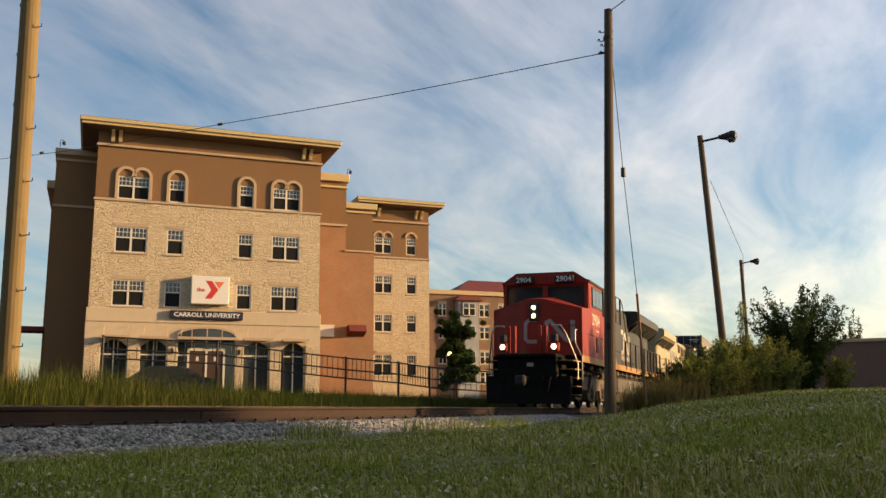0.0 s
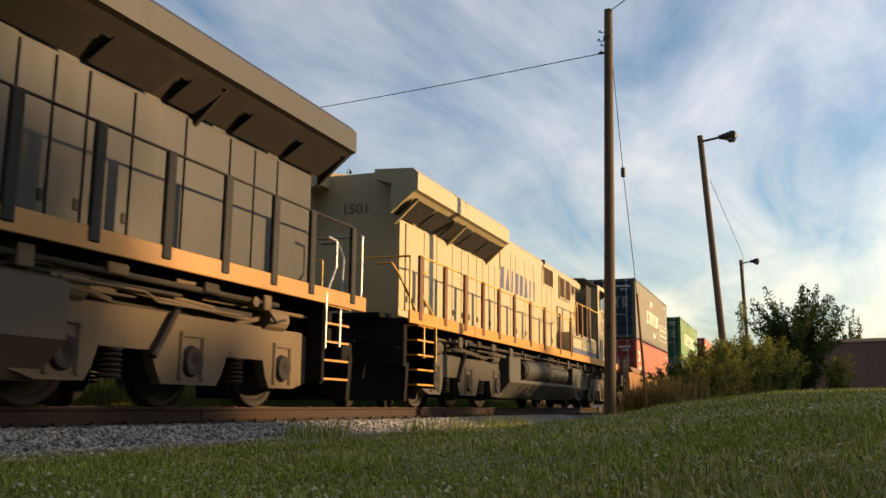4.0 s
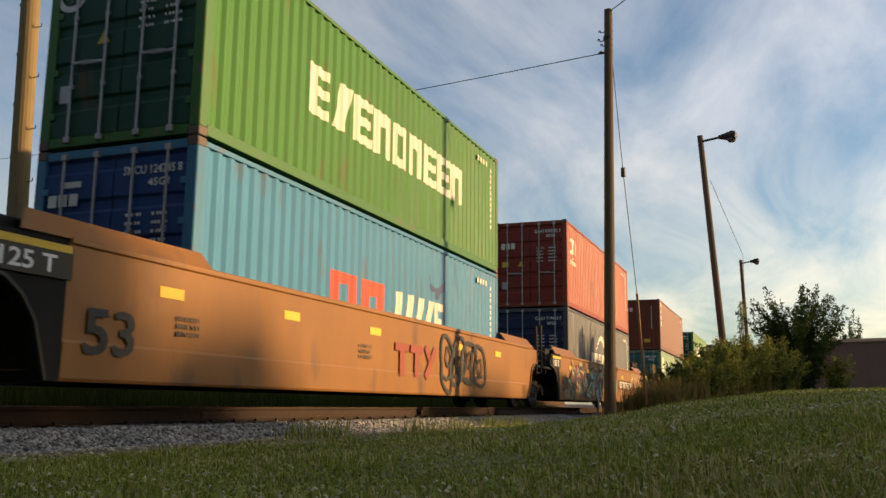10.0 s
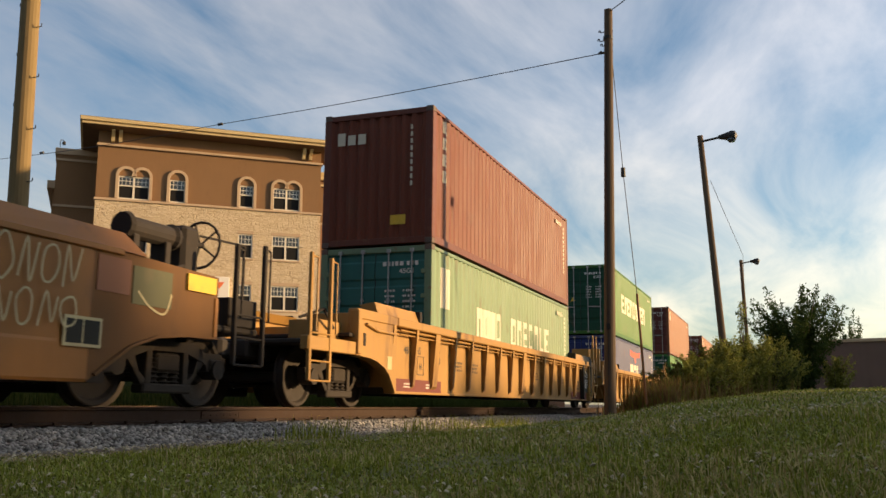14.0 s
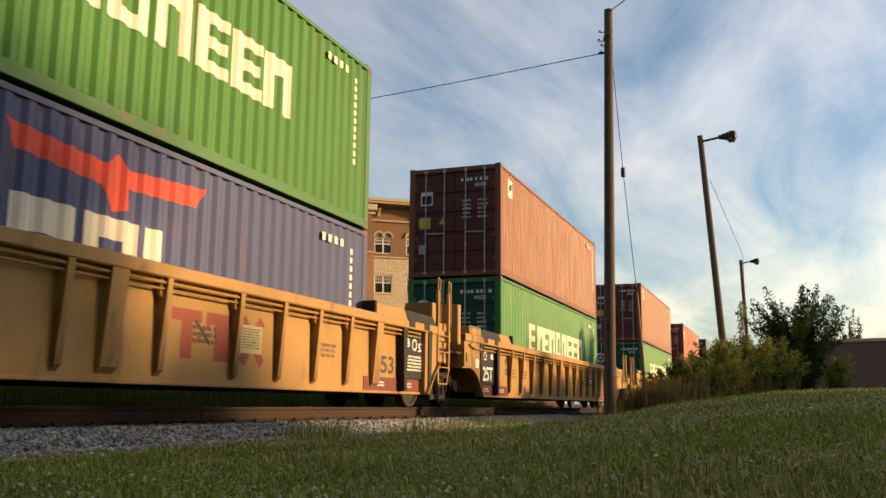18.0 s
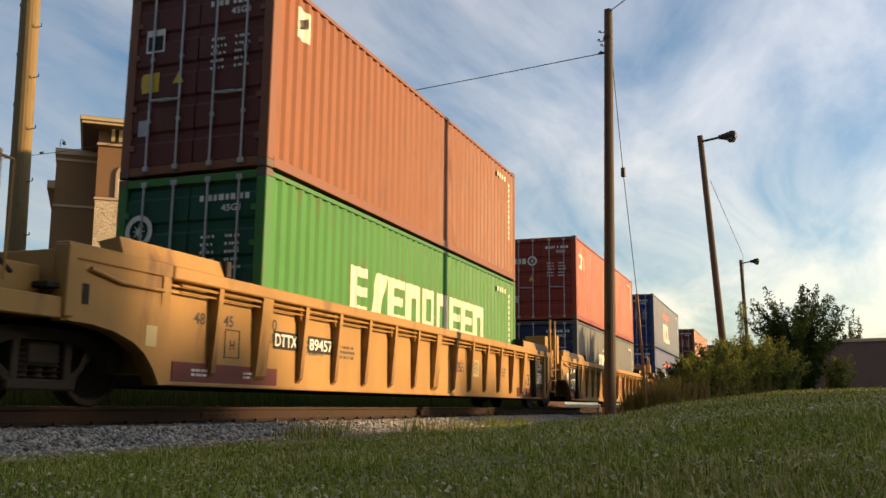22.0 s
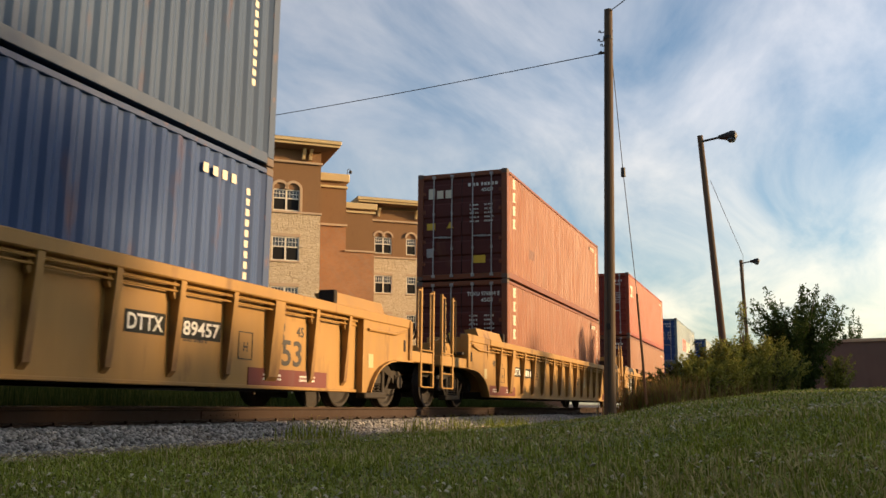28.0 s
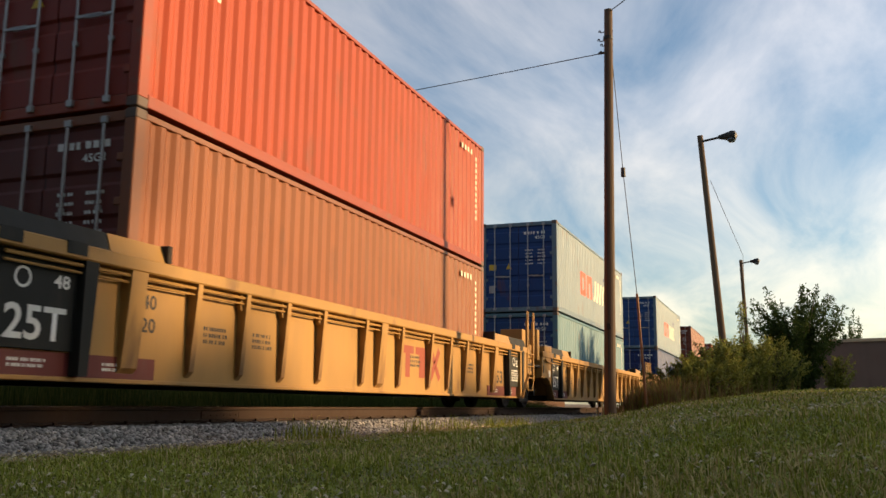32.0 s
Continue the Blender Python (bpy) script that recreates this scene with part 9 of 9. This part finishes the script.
    tagged(new("glints_and_dead_leaves", flat_mesh("glints_and_dead_leaves", v.reshape(-1, 3), f.reshape(-1, 3), pale)), "pale specks for clover-leaf glints, and dead leaves in the grass", "dead leaves", kind="stuff")
    # a few long stalks by the ballast
    n = 700
    cx = rng.choice([8.4, 9.0, 11.6, 13.2, 15.0, 16.5], n)
    x = cx + rng.normal(0, 0.13, n); y = 4.75 + rng.normal(0, 0.16, n)
    ob = new("tall_grass", blade_mesh("tall_grass", x, y, ground_z(x, y), 0.08 + 0.2 * rng.random(n), np.full(n, 0.008), rng, green, 0.9))
    tagged(ob, "tufts of longer grass at the foot of the ballast", "grass", kind="stuff")


def grow_weeds():
    rng = np.random.default_rng(12)
    lit = scattered("weeds_sunlit", (0.04, 0.055, 0.010), (0.17, 0.165, 0.04), 0.8, 0.8, translucent=0.3)
    green = scattered("weeds_green", (0.018, 0.035, 0.007), (0.07, 0.085, 0.018), 0.8, 0.8, translucent=0.3)
    n = 64000
    x = 4 + 40 * rng.random(n) ** 1.2
    y = 10.4 + 8.0 * rng.random(n) ** 1.3
    clump = 0.5 + 0.5 * np.sin(x * 1.9 + np.sin(y * 2.1)) * np.cos(y * 1.3 + 0.6 * x)
    h = (0.36 + 0.86 * rng.random(n) * (0.45 + 0.55 * clump)) * np.where(x < 17.5, 1.0, 0.74)
    w = 0.006 + 0.009 * rng.random(n)
    # sun and shade put into colour: yellow blades below x 17.5, green past it
    st = rng.random(n) < np.where(x < 17.5, 0.55, 0.08)
    for mask, m, nm, lab in ((~st, green, "weeds", "tall green weeds and grass on the bank beyond the track"), (st, lit, "sunlit_weeds", "tall weeds coloured as sunlit on the bank beyond the track")):
        ob = new(nm, blade_mesh(nm, x[mask], y[mask], ground_z(x[mask], y[mask]), h[mask], w[mask], rng, m, 0.5))
        tagged(ob, lab, "weeds", kind="stuff")
    n = 26000
    x = 8 + 45 * rng.random(n); y = 15.5 + 20 * rng.random(n)
    ob = new("bank_grass", blade_mesh("bank_grass", x, y, ground_z(x, y), 0.35 + 0.45 * rng.random(n), 0.03 + 0.03 * rng.random(n), rng, green, 0.6))
    tagged(ob, "rough grass on the rising bank below the building", "grass", kind="stuff")


def leaf_cloud(name, centres, radii, per, size, rng, material, flat=0.8):
    """Leaves as small folded quads filling clumps round given centres."""
    c = np.repeat(np.asarray(centres, float), per, 0)
    rr = np.repeat(np.asarray(radii, float), per)
    n = len(c)
    d = rng.normal(size=(n, 3)); d /= np.linalg.norm(d, axis=1)[:, None]
    p = c + d * (rr * rng.random(n) ** 0.45)[:, None] * np.array([1, 1, flat])
    u = rng.normal(size=(n, 3)); u /= np.linalg.norm(u, axis=1)[:, None]
    t = np.cross(u, rng.normal(size=(n, 3))); t /= np.linalg.norm(t, axis=1)[:, None]
    s = (size * (0.6 + 0.8 * rng.random(n)))[:, None]
    v = np.stack([p - u * s, p + t * s * 0.42, p + u * s, p - t * s * 0.42], 1)
    faces = (np.arange(n) * 4)[:, None] + np.array([0, 1, 2, 3])[None]
    return flat_mesh(name, v.reshape(-1, 3), faces, material)


def build_tree(label, at, height, spread, stems, seed, leafm, bark, per=60, leaf=0.09, clump=0.42, low=0.25, upright=1.0, category="tree", density=1.0):
    rng = np.random.default_rng(seed)
    th = thing("tree", label, category, m=Matrix.Translation(at))
    cs, rs = [], []
    for k in range(stems):
        a = 2 * np.pi * k / stems + rng.uniform(-0.4, 0.4)
        s = Shape()
        reach = spread * rng.uniform(0.45, 1.0)
        top = height * rng.uniform(0.72, 1.0)
        p = np.array([0.0, 0.0, -0.2])
        pts = [p]
        for i in range(1, 8):
            f = i / 7
            p = np.array([math.cos(a) * reach * f ** (1 + upright * 0.5), math.sin(a) * reach * f ** (1 + upright * 0.5), top * f]) + rng.normal(0, 0.05 * height * 0.2, 3)
            pts.append(p)
        r0 = 0.018 * height / max(1, stems) ** 0.3 + 0.02
        for i in range(7):
            s.tube(tuple(pts[i]), tuple(pts[i + 1]), r0 * (1 - i / 8), 7, r0 * (1 - (i + 1) / 8), caps=False)
        part("trunk" if k == 0 else "limb", s, bark, th)
        for i in range(2, 8):
            if pts[i][2] < low * height:
                continue
            m = max(1, int(round(density * (3 if i < 7 else 2))))
            for j in range(m):
                d = rng.normal(0, clump * 0.9, 3) * np.array([1, 1, 0.6])
                q = pts[i] + d
                cs.append(q); rs.append(clump * rng.uniform(0.5, 1.1) * (1 - 0.45 * (i / 7)))
                b = Shape().tube(tuple(pts[i]), tuple(q), r0 * 0.3, 5, 0.008, caps=False)
                s2 = part("branch", b, bark, th) if j == 0 and i % 2 == 0 else None
    ob = part("crown", leaf_cloud("crown", cs, rs, per, leaf, rng, leafm), None, th)
    return th


def build_plume_shrub(label, at, height, spread, stems, seed, leafm, bark, per=260, leaf=0.10, fat=1.0, inner=0.15):
    """A shrub of arching stems, leafy along their whole length, each ending in a plume."""
    rng = np.random.default_rng(seed)
    th = thing("shrub", label, "shrub", m=Matrix.Translation(at))
    P, S = [], []
    for k in range(stems):
        a = rng.uniform(0, 2 * np.pi)
        reach = spread * rng.uniform(inner, 1.0)
        top = height * rng.uniform(0.62, 1.0) * (1 - 0.28 * (reach / spread) ** 2)
        f = np.linspace(0, 1, 9)
        bend = rng.uniform(0.9, 2.2)
        pts = np.stack([np.cos(a) * reach * f ** bend, np.sin(a) * reach * f ** bend, top * f ** rng.uniform(0.75, 1.0)], -1) + np.cumsum(rng.normal(0, 0.02, (9, 3)), 0)
        if k < 14:
            s = Shape()
            for i in range(8):
                s.tube(tuple(pts[i]), tuple(pts[i + 1]), 0.035 * (1 - i / 9), 5, 0.035 * (1 - (i + 1) / 9), caps=False)
            part("stem", s, bark, th)
        u = rng.random(per) ** 0.8
        base = np.stack([np.interp(u, f, pts[:, j]) for j in range(3)], -1)
        r = fat * (0.36 - 0.28 * u) * rng.random(per) ** 0.7 * (0.6 + height / 8)
        d = rng.normal(size=(per, 3)); d /= np.linalg.norm(d, axis=1)[:, None]
        P.append(base + d * r[:, None]); S.append(leaf * (0.5 + 0.8 * rng.random(per)) * (1 - 0.35 * u))
    p, s = np.concatenate(P), np.concatenate(S)[:, None]
    p[:, 2] = np.maximum(p[:, 2], 0.02)
    n = len(p)
    u = rng.normal(size=(n, 3)) + np.array([0, 0, 0.5]); u /= np.linalg.norm(u, axis=1)[:, None]
    t = np.cross(u, rng.normal(size=(n, 3))); t /= np.linalg.norm(t, axis=1)[:, None]
    v = np.stack([p - u * s, p + t * s * 0.35, p + u * s, p - t * s * 0.35], 1)
    part("foliage", flat_mesh("foliage", v.reshape(-1, 3), (np.arange(n) * 4)[:, None] + np.arange(4)[None], leafm), None, th)
    return th


def grow_bushes():
    rng = np.random.default_rng(13)
    bark = paint("bark", (0.10, 0.075, 0.055), 0.95, 0, 0.4, (0.05, 0.04, 0.03), False, 0.01, 10)
    dark = scattered("leaf_dark", (0.018, 0.035, 0.010), (0.055, 0.085, 0.022), 0.7, 1.2, translucent=0.25)
    olive = scattered("leaf_olive", (0.095, 0.115, 0.022), (0.30, 0.30, 0.075), 0.75, 1.0, translucent=0.3)
    mid = scattered("leaf_mid", (0.04, 0.06, 0.015), (0.12, 0.13, 0.04), 0.75, 1.0, translucent=0.3)
    straw = scattered("stem_straw", (0.13, 0.085, 0.04), (0.30, 0.20, 0.09), 0.85, 1.0, translucent=0.25)
    # dark shrub with upright plumes at the end of the lawn
    build_plume_shrub("dark green shrub with arching feathery branches on the lawn", (35.0, -0.52, float(ground_z(35, -0.5)) - 0.05), 4.45, 2.15, 70, 21, dark, bark, 380, 0.10, 1.35, 0.3)
    build_plume_shrub("dark bush rising behind the low building", (78.0, -5.3, 0.2), 7.6, 1.9, 24, 22, dark, bark, 260, 0.17, 1.2)
    build_plume_shrub("low bright green bush at the foot of the shrub", (35.5, -1.75, float(ground_z(35.5, -1.75)) - 0.05), 1.9, 0.9, 22, 24, olive, bark, 200, 0.08, 1.3)
    build_plume_shrub("slender sapling climbing by the lamp pole", (33.0, 1.25, float(ground_z(33, 1.2))), 3.9, 0.35, 7, 23, olive, bark, 150, 0.09)
    # bank of brush between the lawn and the track
    for k in range(17):
        f = k / 16
        x = 24.6 + 8.6 * f + rng.uniform(-0.3, 0.3)
        y = 2.55 - 2.7 * f + rng.uniform(-0.35, 0.3)
        h = rng.uniform(1.25, 1.6) + 0.85 * min(1.0, f / 0.45) - (0.7 if f > 0.95 else 0)
        build_plume_shrub("olive green brush at the edge of the track" if k % 3 else "tangled brush with dry stems at the edge of the track", (x, y, float(ground_z(x, y)) - 0.05), h, 1.05, 26, 40 + k, olive if k % 4 else mid, bark, 190, 0.08, 1.35)
    n = 6500
    x = np.where(rng.random(n) < 0.75, 22.8 + 4.2 * rng.random(n), 22.8 + 10 * rng.random(n)); y = 2.95 - 0.31 * (x - 24) + rng.normal(0, 0.4, n)
    for m, nm, lab, k in ((straw, "dry_stalks", "dry brown stalks in the brush", 0.0), (olive, "brush_grass", "long green grass in the brush", 1.0)):
        sel = (rng.random(n) < (0.75 if k == 0 else 0.3))
        ob = new(nm, blade_mesh(nm, x[sel], y[sel], ground_z(x[sel], y[sel]), 0.35 + 0.75 * rng.random(sel.sum()), np.full(sel.sum(), 0.022), rng, m, 0.5))
        tagged(ob, lab, "weeds", kind="stuff")
    # trees by the far building and beyond the left end of the building
    build_tree("dark green tree in front of the far building", (67.2, 24.2, 1.0), 7.0, 0.8, 6, 31, dark, bark, 200, 0.17, 0.62, 0.08, 0.3)
    build_tree("dark green tree beyond the end of the building", (41.5, 49.0, 1.0), 5.0, 2.0, 6, 32, dark, bark, 120, 0.16, 0.8, 0.15, 0.3)
    # row of trees on the far side of the lawn, whose shade falls over grass and track
    row = [(-8, 15.5), (-3, 15.2), (2, 15.0), (7, 15.4), (12, 14.6), (16.5, 15.0), (21, 14.2), (24.5, 12.4), (27.3, 10.3), (30.0, 10.1), (32.4, 10.2), (38.9, 10.3), (43.4, 10.3), (47, 10.1), (51, 10.0), (55, 9.9), (59, 9.8), (64, 9.8)]
    for k, (x, h) in enumerate(row):
        y = -42.0 + rng.uniform(-1.2, 1.2)
        build_tree("leafy green tree far across the lawn", (x, y, -0.6), h, 2.2, 9, 60 + k, olive if k % 3 == 1 else dark, bark, 110, 0.32, 1.2, 0.02, 0.4, "tree", 1.8)
    # unseen sparse trees added to dim the sun on the near stretch of track
    for k, (x, h) in enumerate([(12, 18.5), (16, 18), (19.5, 18), (22.8, 17.5), (26, 16.5), (28.6, 15)]):
        build_tree("unseen thin-crowned tree that dims the low sun", (x, -45.0 + rng.uniform(-1, 1), -0.6), h, 2.4, 8, 130 + k, mid, bark, 26, 0.30, 1.3, 0.25, 0.4, "tree", 1.4)
    # unseen trees added behind the viewer to cut skylight on the leading ends
    for k, (x, y, h) in enumerate([(-13, -26, 15), (-15, -20, 16), (-12, -14, 16), (-14, -8, 17), (-11, -3, 17), (-12.5, 2.2, 16.5), (-12, 13.2, 17), (-13, 18.5, 17), (-14, 25, 16), (-15, 33, 16), (-18, 42, 15)]):
        build_tree("unseen leafy tree that cuts skylight on the train", (x, y, -0.6), h, 2.4, 8, 90 + k, dark, bark, 90, 0.34, 1.2, 0.02, 0.4, "tree", 1.7)


grow_lawn()
grow_weeds()
grow_bushes()


def motions():
    """The train rolls past; its wheels turn with it."""
    for th, offset, z in TRAIN:
        rows = []
        for t in range(33):
            rows.append((float(t), TRACK @ Matrix.Translation((offset + train_at(t), 0, z))))
        walk(th, rows)
    for w, x, r in WHEELS:
        walk(w, [(k / 15.0, Matrix.Translation((x, 0, r)) @ Matrix.Rotation(train_at(k / 15.0) / r, 4, "Y")) for k in range(481)])


motions()
